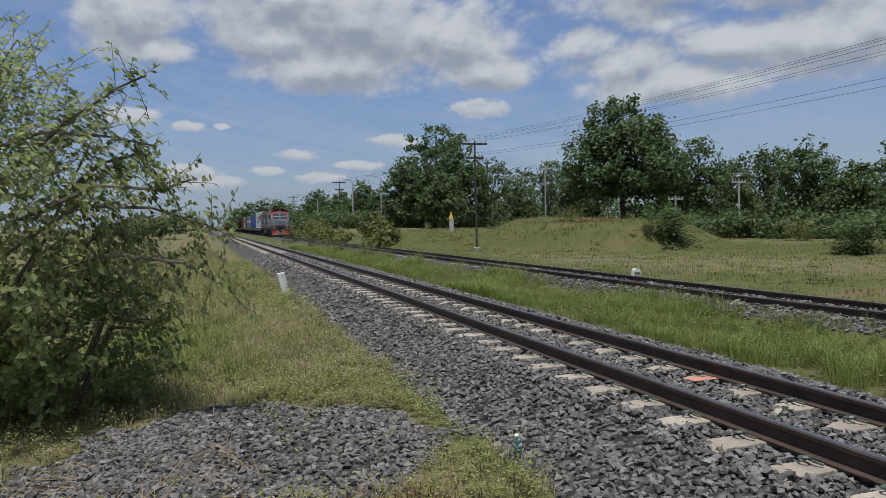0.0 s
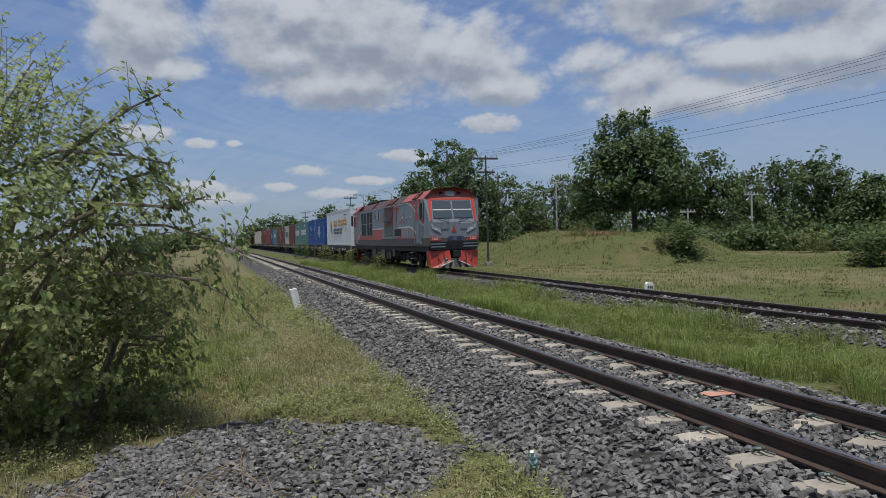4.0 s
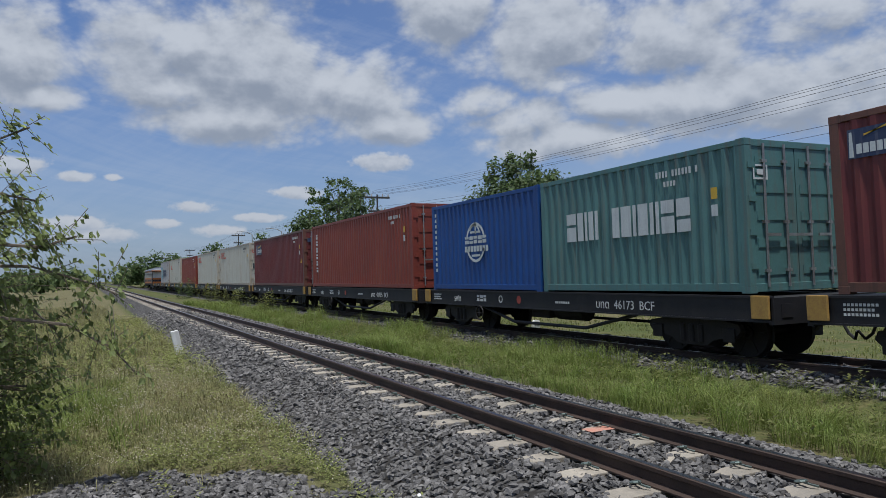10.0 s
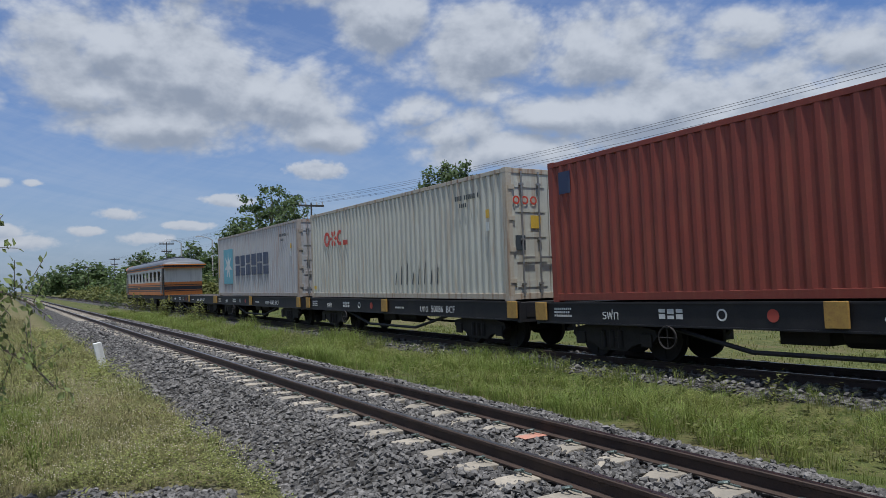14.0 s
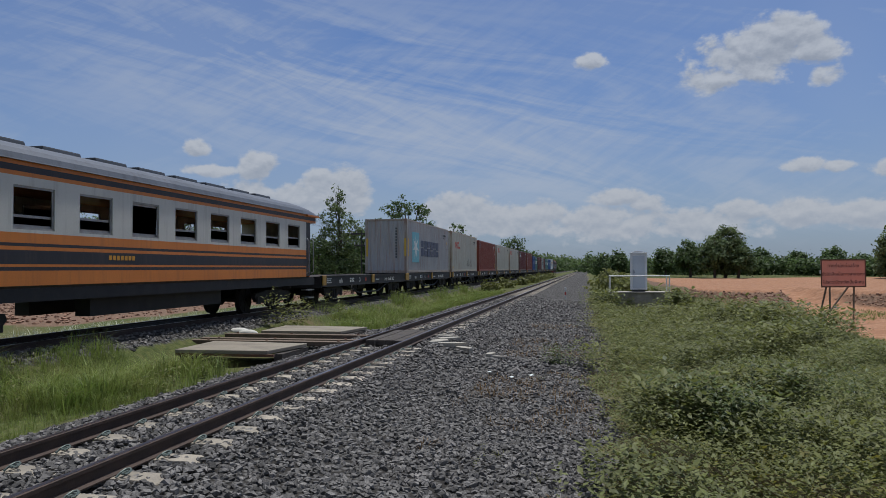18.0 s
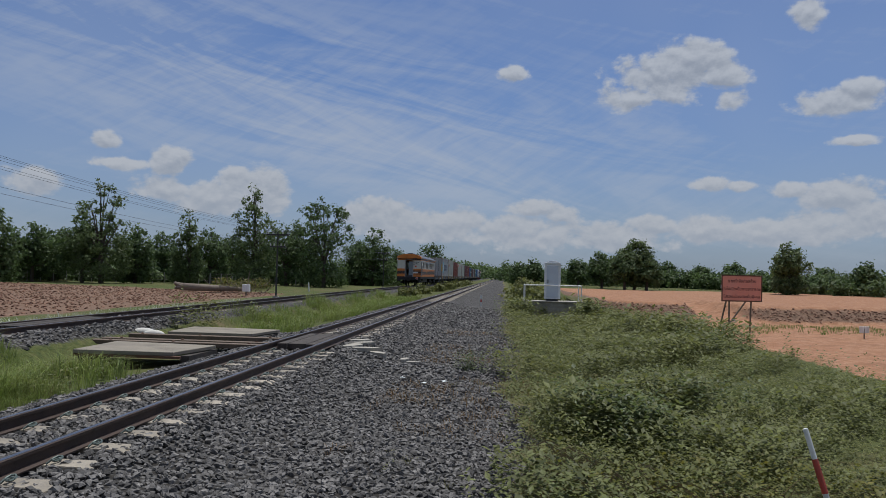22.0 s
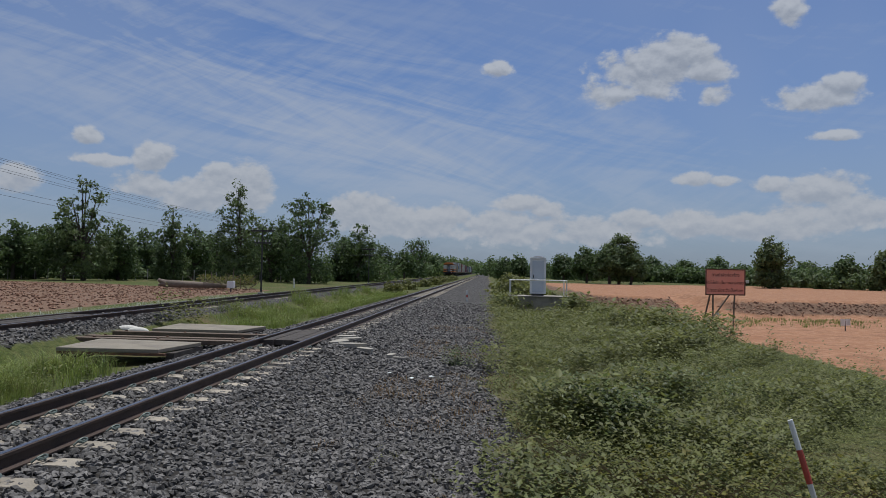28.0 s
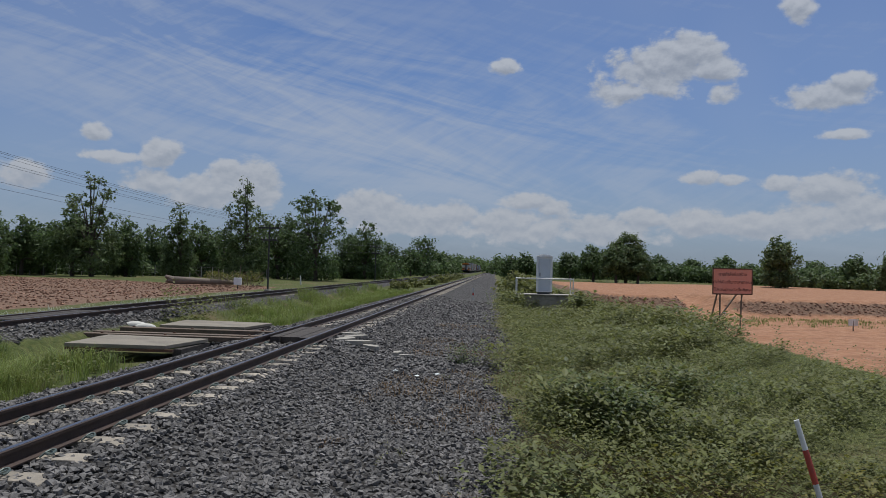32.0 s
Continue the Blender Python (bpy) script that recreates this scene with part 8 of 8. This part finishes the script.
def crossing():
    """Slabs and beams laid between the two tracks, timber inside the rails."""
    for name, lab, x0, x1, y0, y1, z in (("concrete_slab", "pale concrete slab spanning a ditch between the tracks", 6.2, 8.6, -15.8, -13.95, -.10), ("concrete_slab", "pale concrete slab laid between the two tracks", 6.2, 8.8, -20.4, -18.5, -.09)):
        t = thing(name, lab, "slab", at=Matrix.Translation(((x0 + x1) / 2, (y0 + y1) / 2, z)))
        w, d = (x1 - x0) / 2, (y1 - y0) / 2
        part("slab", Geo().prism([(-w, -d + .25), (w, -d), (w - .1, d), (-w + .25, d - .05)], "z", -.075, 0), "slab_concrete", t, bevel=.012)
        part("edge_steel", Geo().box(-w + .1, w - .1, d - .1, d - .02, -.13, -.08), "steel_rust", t)
        for k in (-.9, .9):
            part("bearer", Geo().box(k * w - .09, k * w + .09, -d + .1, d - .3, -.3, -.095), "wood_deck", t)
    for k, (y, z, h) in enumerate(((-16.25, -.12, .10), (-16.75, -.12, .10), (-17.75, -.10, .10))):
        t = thing("timber_beam", "brown weathered timber beam with rusty bolts", "beam", "crossing beams", at=Matrix.Translation((7.4, y, z)))
        part("beam", Geo().box(-2.2 + .12 * k, 2.3 - .2 * k, -.13, .13, -h, 0), "beam_wood", t, bevel=.012)
        for x in (-1.7, 0.1, 1.6):
            part("bolt", Geo().tube((x, .0, 0), (x, 0, .025), .035, 6), "steel_rust", t)
    for cx, y0, y1, zf in ((4.465, -18.55, -15.75, lambda y: 0.0), (LOOP_X, -19.4, -15.6, loop_z)):
        t = thing("timber_deck", "grey timber crossing planks laid inside the rails", "deck", "crossing decks", at=Matrix.Translation((cx, (y0 + y1) / 2, float(zf(-17)) - .03)))
        for i in range(4):
            x = -.43 + i * .218
            part("plank", Geo().box(x, x + .205, y0 - (y0 + y1) / 2 + .05 * (i % 2), y1 - (y0 + y1) / 2 - .04 * (i % 3), -.12, .006 * (i % 2)), "wood_deck", t, bevel=.01)
    for x, y, r in ((9.35, -18.5, .26), (8.95, -18.25, .22)):
        t = thing("sandbag", "pale filled sack lying on the gravel", "sack", "sandbags", at=Matrix.Translation((x, y, gz(x, y))))
        g = Geo()
        for i in range(8):
            a0, a1 = math.pi * i / 8, math.pi * (i + 1) / 8
            g.tube((-1.3 * r * math.cos(a0), 0, .09), (-1.3 * r * math.cos(a1), 0, .09), max(.02, .5 * r * math.sin(a0)), 10, max(.02, .5 * r * math.sin(a1)), False)
        part("sack", g, "sack", t, smooth=True)
    rnd = random.Random(8)
    for x, y, s in ((3.45, -16.9, .38), (3.1, -16.5, .3), (2.75, -16.3, .26), (3.3, -17.6, .3), (3.55, -18.3, .3), (2.1, -16.0, .2), (1.9, -15.8, .14)):
        t = thing("concrete_piece", "broken piece of pale concrete on the ballast", "rubble", "broken concrete", at=Matrix.Translation((x, y, gz(x, y) + .05)) @ Matrix.Rotation(rnd.uniform(0, 6), 4, "Z"))
        o = [(s * rnd.uniform(.7, 1.1) * math.cos(a) * 1.2, s * rnd.uniform(.7, 1.1) * math.sin(a) * .55) for a in np.linspace(0, 5.6, 7)]
        part("piece", Geo().prism(o, "z", -.05, rnd.uniform(.03, .07)), "concrete", t, bevel=.01)


def cabinet():
    t = thing("relay_cabinet", "grey trackside relay cabinet with a peaked cap on a plinth", "cabinet", at=Matrix.Translation((-2.95, -44, .2)))
    part("body", Geo().box(-.42, .42, -.32, .32, .12, 2.2), "cabinet_paint", t, bevel=.01)
    d = part("door", Geo().box(-.34, .34, .322, .345, .2, 2.08), "cabinet_front", t, "blue-grey door panel")
    part("handle", Geo().box(.24, .28, .345, .38, 1.05, 1.25), "black", d)
    part("cap", Geo().box(-.47, .47, -.38, .38, 2.2, 2.27).prism([(-.45, 2.27), (.45, 2.27), (.2, 2.36), (-.2, 2.36)], "y", -.35, .35), "cabinet_paint", t, bevel=.01)
    part("foot", Geo().box(-.36, .36, -.28, .28, 0, .12), "pole_dark", t)
    for s in (-1, 1):
        part("corner_post", Geo().box(s * .44 - .035, s * .44 + .035, .30, .37, .12, 2.2), "cabinet_paint", t)
    b = thing("concrete_plinth", "grey concrete block plinth among bushes", "plinth", at=Matrix.Translation((-3.0, -43.9, -1.05)))
    for r in range(4):
        for k in range(5):
            x = -1.65 + k * .66 + (.33 if r % 2 else 0)
            part("block", Geo().box(x, min(x + .65, 1.65), -.85, .85, r * .3, r * .3 + .29), "concrete", b)
    part("slab", Geo().box(-1.75, 1.75, -.95, .95, 1.19, 1.25), "concrete", b, bevel=.01)
    h = thing("handrail", "white tubular handrail round the cabinet", "railing", at=Matrix.Translation((-2.96, -43.1, .2)))
    part("top_rail", Geo().tube((-1.64, 0, .92), (1.64, 0, .92), .035, 8), "white_paint", h)
    for x in (-1.64, 1.64):
        part("post", Geo().tube((x, 0, 0), (x, 0, .92), .035, 8), "white_paint", h)
        part("side_rail", Geo().tube((x, 0, .92), (x, -1.6, .92), .035, 8), "white_paint", h)
        part("post", Geo().tube((x, -1.6, 0), (x, -1.6, .92), .035, 8), "white_paint", h)


def warning_board():
    x, y = -10.6, -33.4
    z = gz(x, y)
    m = Matrix.Translation((x, y, 0)) @ Matrix.Rotation(radians(180 + 17.5), 4, "Z")
    t = thing("warning_sign", "faded red warning board with dark Thai lettering on wooden legs", "sign", at=m)
    part("board", Geo().box(-1.0, 1.0, -.02, .02, .74, 1.88), "sign_red", t, bevel=.008)
    part("board_frame", Geo().box(-1.02, 1.02, -.035, -.022, 1.85, 1.9).box(-1.02, 1.02, -.035, -.022, .72, .77).box(-1.02, -.97, -.035, -.022, .77, 1.85).box(.97, 1.02, -.035, -.022, .77, 1.85), "steel_rust", t)
    for txt, zz, sz in (("ทางกำลังก่อสร้าง", 1.56, .21), ("ยังไม่เปิดเป็นทางสาธารณะ", 1.22, .19), ("โปรดระมัดระวังเป็นพิเศษ", .88, .19)):
        writing(txt, sz, "sign_text", t, FRONT, (0, -.024, zz), align="CENTER")
    for a, b in (((-.58, .05, .74), (-.55, .1, z - .1)), ((.52, .05, .78), (.48, .1, z - .1)), ((-.62, .2, .78), (-.85, .6, z - .1)), ((.3, .1, .76), (-.95, .35, z + .05))):
        part("leg", Geo().tube(a, b, .038, 7), "wood_post", t)
    part("small_label", Geo().box(-.42, -.3, .02, .03, z + .9, z + 1.0), "mark_pale", t)


def small_things():
    # leaning white marker posts and the kilometre stone
    def marker(x, y, h, w, lean, name, lab, band=False):
        t = thing(name, lab, "marker post", at=Matrix.Translation((x, y, gz(x, y))) @ Matrix.Rotation(lean, 4, "Y"))
        part("post", Geo().box(-w / 2, w / 2, -w / 2.4, w / 2.4, -.15, h), "white_paint", t, bevel=.015)
        if band:
            part("band", Geo().box(-w / 2 - .003, w / 2 + .003, -w / 2.4 - .003, w / 2.4 + .003, h * .35, h * .6), "red_paint", t)
        return t
    marker(2.2, 21.1, .66, .20, -.20, "marker_post", "leaning white concrete marker post beside the ballast")
    marker(1.4, -49, .75, .10, .0, "marker_post", "thin white marker post beside the path", True)
    marker(21.0, -78, 1.0, .12, .05, "marker_post", "white marker post beyond the loop line")
    t = thing("kilometre_stone", "small white kilometre stone with black figures", "marker stone", at=Matrix.Translation((13.3, 20.5, gz(13.3, 20.5))) @ Matrix.Rotation(.12, 4, "Y"))
    part("stone", Geo().prism([(-.14, -.1), (.14, -.1), (.14, .36), (.08, .42), (-.08, .42), (-.14, .36)], "y", -.06, .06), "white_paint", t, bevel=.012)
    part("figure_mark", plates(bars([.05, .05, .05], .09, .02, -.09, .22) + bars([.05, .05, .05], .09, .02, -.09, .08), FRONT, (0, -.063, 0)), "mark_slate", t)
    # red and white ranging pole in the weeds
    a, b = Vector((-2.81, -5.85, -1.0)), Vector((-2.43, -6.03, .42))
    t = thing("ranging_pole", "leaning red and white painted bamboo pole", "pole", at=Matrix.Translation(a))
    d = b - a
    part("pole", Geo().tube((0, 0, 0), d, .024, 10, .021), "white_paint", t)
    part("red_band", Geo().tube(d * .66, d * .84, .0245, 10, .0235, False), "red_paint", t)
    part("red_band", Geo().tube(d * .28, d * .48, .0255, 10, .0245, False), "red_paint", t)
    # bottle
    t = thing("plastic_bottle", "discarded pale plastic bottle on the ballast slope", "bottle", at=Matrix.Translation((2.42, 5.5, gz(2.42, 5.5) + .05)) @ Matrix.Rotation(-.35, 4, "Y") @ Matrix.Rotation(.5, 4, "X"))
    part("bottle", Geo().tube((0, 0, 0), (0, 0, .14), .033, 12).tube((0, 0, .14), (0, 0, .18), .033, 12, .013).tube((0, 0, .18), (0, 0, .2), .013, 10), "plastic", t, smooth=True)
    part("cap", Geo().tube((0, 0, .2), (0, 0, .222), .016, 10), "white_paint", t)
    part("bottle_label", Geo().tube((0, 0, .05), (0, 0, .1), .0338, 12, None, False), "mark_sky", t)
    part("paint_mark", plates([(-.16, -.09, .30, .18)], Matrix.Identity(4), (4.80, 6.24, -.148)), "sleeper_pink", main_track)
    # litter
    rnd = random.Random(4)
    for x, y in ((1.35, -13.1), (1.0, -13.4), (1.8, -13.5)):
        t = thing("litter", "crumpled scrap of pale litter on the gravel", "litter", "litter", at=Matrix.Translation((x, y, gz(x, y) + .05)) @ Matrix.Rotation(rnd.uniform(0, 6), 4, "Z"))
        part("scrap", Geo().add([(-.05, -.03, 0), (.05, -.04, .02), (.06, .03, .01), (-.04, .04, .02), (0, 0, .03)], [(0, 1, 4), (1, 2, 4), (2, 3, 4), (3, 0, 4)]), "mark_pale", t)
    # signal box on a post beyond the loop line
    t = thing("signal_box", "small grey signal box on a post beside the loop line", "signal box", at=Matrix.Translation((21.9, -61, gz(21.9, -61))))
    part("post", Geo().tube((0, 0, 0), (0, 0, .4), .06, 8), "pole_dark", t)
    part("box", Geo().box(-.3, .3, -.2, .2, .35, .95), "cabinet_paint", t, bevel=.02)
    t = thing("notice_board", "small white double notice on a post beside the road", "notice", at=Matrix.Translation((-18.0, -38, gz(-18, -38))) @ Matrix.Rotation(radians(205), 4, "Z"))
    part("post", Geo().tube((0, 0, 0), (0, 0, .5), .03, 6), "wood_post", t)
    for s in (-1, 1):
        part("panel", Geo().box(s * .17 - .15, s * .17 + .15, -.02, .02, .28, .6), "white_paint", t)


def utility_pole(x, y, top, mat, label, arms, lamp=False, r=.13):
    z = gz(x, y)
    t = thing("utility_pole", label, "utility pole", "utility poles", at=Matrix.Translation((x, y, z)))
    h = top - z
    part("shaft", Geo().tube((0, 0, -.3), (0, 0, h), r, 10, r * .7), mat, t)
    if mat == "pole_dark":
        part("footing", Geo().box(-.2, .2, -.2, .2, -.2, .28), "concrete", t, bevel=.03)
    for a, w in arms:
        c = part("crossarm", Geo().box(-w, w, -.06, .06, h - a - .06, h - a + .06), mat, t)
        for k in (-.9, -.45, .45, .9):
            part("insulator", Geo().tube((k * w, 0, h - a + .06), (k * w, 0, h - a + .24), .05, 8, .03), "pole_concrete", c)
    if lamp:
        part("lamp_arm", Geo().path([(0, 0, h), (-.8, -.3, h + .35), (-1.8, -.6, h + .45)], .05, 6), mat, t)
        part("lamp_head", Geo().box(-2.4, -1.75, -.7, -.5, h + .40, h + .52), "cabinet_paint", t, bevel=.03)
    return t


LINE_X = 17.0


def power_line():
    poles = [(-103.0, 4.6), (-53.8, 4.5), (-4.6, 6.0), (44.5, 6.7), (93.6, 7.0), (142.7, 7.0), (191.8, 7.0), (240.9, 7.0)]
    for y, top in poles:
        utility_pole(LINE_X, y, top, "pole_dark", "dark steel telegraph pole with two crossarms", ((.2, .85), (1.1, .6)), r=.075)
    for dx, dz in ((-.76, .04), (-.38, .04), (.38, .04), (.76, .04), (-.54, -.86), (.54, -.86), (0, .3)):
        g = Geo()
        for (y0, t0), (y1, t1) in zip(poles, poles[1:]):
            g.path([(LINE_X + dx, y0 + (y1 - y0) * f, t0 + (t1 - t0) * f + dz - 4 * .55 * f * (1 - f)) for f in np.linspace(0, 1, 13)], .0052, 4)
        tagged(part("overhead_wire", g, "wire"), "thin dark overhead wire sagging between poles", "cable", "overhead wires")
    for a, d, top, lamp in ((26.33, 92, 8.1, False), (22.2, 96, 7.6, False), (40.4, 74, 4.9, False), (36.0, 70, 3.4, False), (11.3, 118, 8.2, True), (13.5, 108, 8.0, True), (23.0, 100, 6.4, False), (8.6, 140, 6.0, True)):
        x, y = place(a, d)
        utility_pole(x, y, top, "pole_concrete", "pale concrete utility pole among the trees" if not lamp else "pale street lamp on a curved arm", () if lamp else ((.3, .8),), lamp, .11)


def house():
    x, y = place(14.75, 104)
    t = thing("house", "small pale house with stepped gable roof among trees", "house", at=Matrix.Translation((x, y, gz(x, y))) @ Matrix.Rotation(radians(-14), 4, "Z"))
    part("wall", Geo().box(-1.9, 1.9, -1.6, 1.6, 0, 3.0), "house_wall", t)
    part("upper_wall", Geo().box(-1.3, 1.3, -1.2, 1.2, 3.4, 4.3), "house_wall", t)
    part("roof", Geo().prism([(-2.3, 2.9), (2.3, 2.9), (1.4, 3.6), (-1.4, 3.6)], "y", -2.0, 2.0), "house_roof", t)
    part("roof", Geo().prism([(-1.7, 4.2), (1.7, 4.2), (0.9, 4.95), (-.9, 4.95)], "y", -1.5, 1.5), "house_roof", t)
    for k in range(4):
        w = part("window", Geo().box(-1.6 + k * .85, -1.05 + k * .85, -1.63, -1.58, 1.7, 2.6), "glass_dark", t)
        part("frame", Geo().box(-1.66 + k * .85, -1.6 + k * .85, -1.66, -1.6, 1.65, 2.65), "white_paint", w)
    for k in range(3):
        part("window", Geo().box(-1.05 + k * .75, -.6 + k * .75, -1.23, -1.18, 3.55, 4.1), "glass_dark", t)
    x, y = place(18.95, 62)
    t = thing("gate_post", "cream stone post with a pointed yellow cap", "post", at=Matrix.Translation((x, y, gz(x, y))))
    part("post", Geo().box(-.16, .16, -.16, .16, 0, 1.1), "house_wall", t, bevel=.02)
    part("cap", Geo().tube((0, 0, 1.1), (0, 0, 1.3), .2, 8, .16).tube((0, 0, 1.3), (0, 0, 1.75), .14, 8, .02), "mark_yellow", t)


def field_things():
    # ploughed clods
    shapes = stone_shapes(3)
    n = 9000
    x, y = RNG.uniform(20, 62, n), RNG.uniform(-80, -24, n)
    row = np.round(y / .9) * .9
    y = row + RNG.normal(0, .14, n)
    m = (cover(x, y)[2] > .6) & (x > 15)
    x, y = x[m], y[m]
    v, f = scatter(*shapes[0], np.stack([x, y, ground_z(x, y) + .03], 1), RNG.uniform(0, 6.28, len(x)), RNG.uniform(.05, .13, len(x)), RNG.uniform(-.6, .6, len(x)))
    stuff("ploughed_clods", v, f, "clod", "turned red-brown clods of the ploughed field", "soil")
    # wire fence
    t = thing("fence", "low fence of grey posts and wires beyond the field", "fence")
    a, b = Vector((70, -84, 0)), Vector((30, -104, 0))
    n = 30
    pts = []
    for i in range(n + 1):
        p = a.lerp(b, i / n)
        p.z = gz(p.x, p.y)
        pts.append(p)
        part("post", Geo().tube(p, p + Vector((0, 0, 1.5)), .06, 6), "pole_concrete", t)
    for h in (.5, .95, 1.4):
        part("fence_wire", Geo().path([p + Vector((0, 0, h)) for p in pts], .012, 4), "wire", t)
    # felled trunk with its branches
    t = thing("fallen_log", "felled grey trunk with a broken root end", "log", at=Matrix.Translation((28.5, -63.0, gz(28.5, -63) + .25)))
    part("trunk", Geo().tube((0, 0, .25), (-2.6, -1.8, .15), .36, 10, .28).tube((-2.6, -1.8, .15), (-5.2, -3.4, .05), .28, 10, .16), "log", t, smooth=True)
    part("root_end", Geo().tube((0, 0, .25), (.5, .5, .6), .34, 8, .12).tube((0, 0, .25), (.6, .2, .1), .3, 8, .1).tube((0, 0, .25), (.3, .5, .2), .3, 8, .08), "log", t)
    rnd = random.Random(6)
    t = thing("brush_pile", "heap of cut branches and leaves beside the log", "brush pile", at=Matrix.Translation((24.2, -66, gz(24.2, -66))))
    g = Geo()
    for i in range(60):
        p = Vector((rnd.uniform(-2.4, 2.4), rnd.uniform(-1.2, 1.2), rnd.uniform(0, .7)))
        g.tube(p, p + Vector((rnd.uniform(-1.2, 1.2), rnd.uniform(-.6, .6), rnd.uniform(.1, .9))), .035, 4, .012)
    g.tube((-.6, 0, .2), (-.8, .1, 2.0), .07, 6, .03), g.tube((1.2, 0, .2), (1.35, .1, 1.6), .06, 6, .03)
    part("branches", g, "log", t)
    q = np.array([(rnd.uniform(-2.6, 2.6), rnd.uniform(-1.2, 1.2), rnd.uniform(.1, 1.0)) for _ in range(420)])
    v, f = scatter(*sprig(12, .4, .12), q, RNG.uniform(0, 6.28, 420), RNG.uniform(.5, 1.1, 420))
    part("leaves", soup("leaves", v, f, "leaf_yellow"), "leaf_yellow", t)
    # clods on the face of the cut bank, and thin grass at its foot
    n = 16000
    x, y = RNG.uniform(-48, -7, n), RNG.uniform(-62, -46, n)
    m = fill_rise(x, y)[1] > RNG.uniform(.3, 1.0, n)
    x, y = x[m], y[m]
    v, f = scatter(*shapes[1], np.stack([x, y, ground_z(x, y) + .02], 1), RNG.uniform(0, 6.28, len(x)), RNG.uniform(.05, .13, len(x)), RNG.uniform(-.6, .6, len(x)))
    stuff("bank_clods", v, f, "clod", "loose red-brown clods on the cut earth bank", "soil")
    a, b = spread_points(-46, -13.5, -47.5, -39.5, 5, lambda x, y: np.clip(.55 + .8 * wave(x, y, 1.6, 3.0), 0, 1) * (1 - fill_rise(x, y)[0]))
    plant("bank_grass", [blades(8, .20, .20, 1.2, .012) for _ in range(4)], a, b, RNG.uniform(.6, 1.5, len(a)), "grass_short", "thin grass at the foot of the earth bank", "grass")
    # twiggy shoots at the road's edge
    for x, y in ((-9.6, -22.5), (-10.9, -21.5), (-11.6, -20.8)):
        n = 26
        plant("road_edge_shoots", [sprig(9, .6, .07, .5)], RNG.normal(x, .25, n), RNG.normal(y, .25, n), RNG.uniform(.6, 1.3, n), "leaf_dark", "reddish twiggy shoots at the edge of the road", "shrub")


def pickup():
    t = thing("pickup_truck", "white pickup truck driving on the dirt road", "pickup truck")
    prof = [(-2.5, .45), (2.5, .45), (2.5, .95), (1.5, 1.05), (.95, 1.65), (-.75, 1.7), (-.85, 1.05), (-2.5, 1.05)]
    part("body", Geo().prism(prof, "y", -.85, .85), "white_paint", t, bevel=.05)
    for s in (-1, 1):
        part("side_window", Geo().prism([(1.3, 1.1), (.88, 1.58), (-.65, 1.62), (-.7, 1.1)], "y", s * .86 - .01, s * .86 + .01), "glass_dark", t)
        for x in (-1.55, 1.55):
            w = part("wheel", Geo().tube((x, s * .62, .36), (x, s * .87, .36), .36, 16), "tyre", t)
            part("rim", Geo().tube((x, s * .86, .36), (x, s * .885, .36), .2, 12), "locking_bar", w)
    part("windscreen", Geo().prism([(1.45, 1.1), (.98, 1.6), (.96, 1.6), (1.42, 1.1)], "y", -.75, .75), "glass_dark", t)
    part("load_bed", Geo().box(-2.4, -.95, -.75, .75, 1.0, 1.06), "black", t)
    return t


crossing()
cabinet()
warning_board()
small_things()
power_line()
house()
field_things()
truck = pickup()


motions()
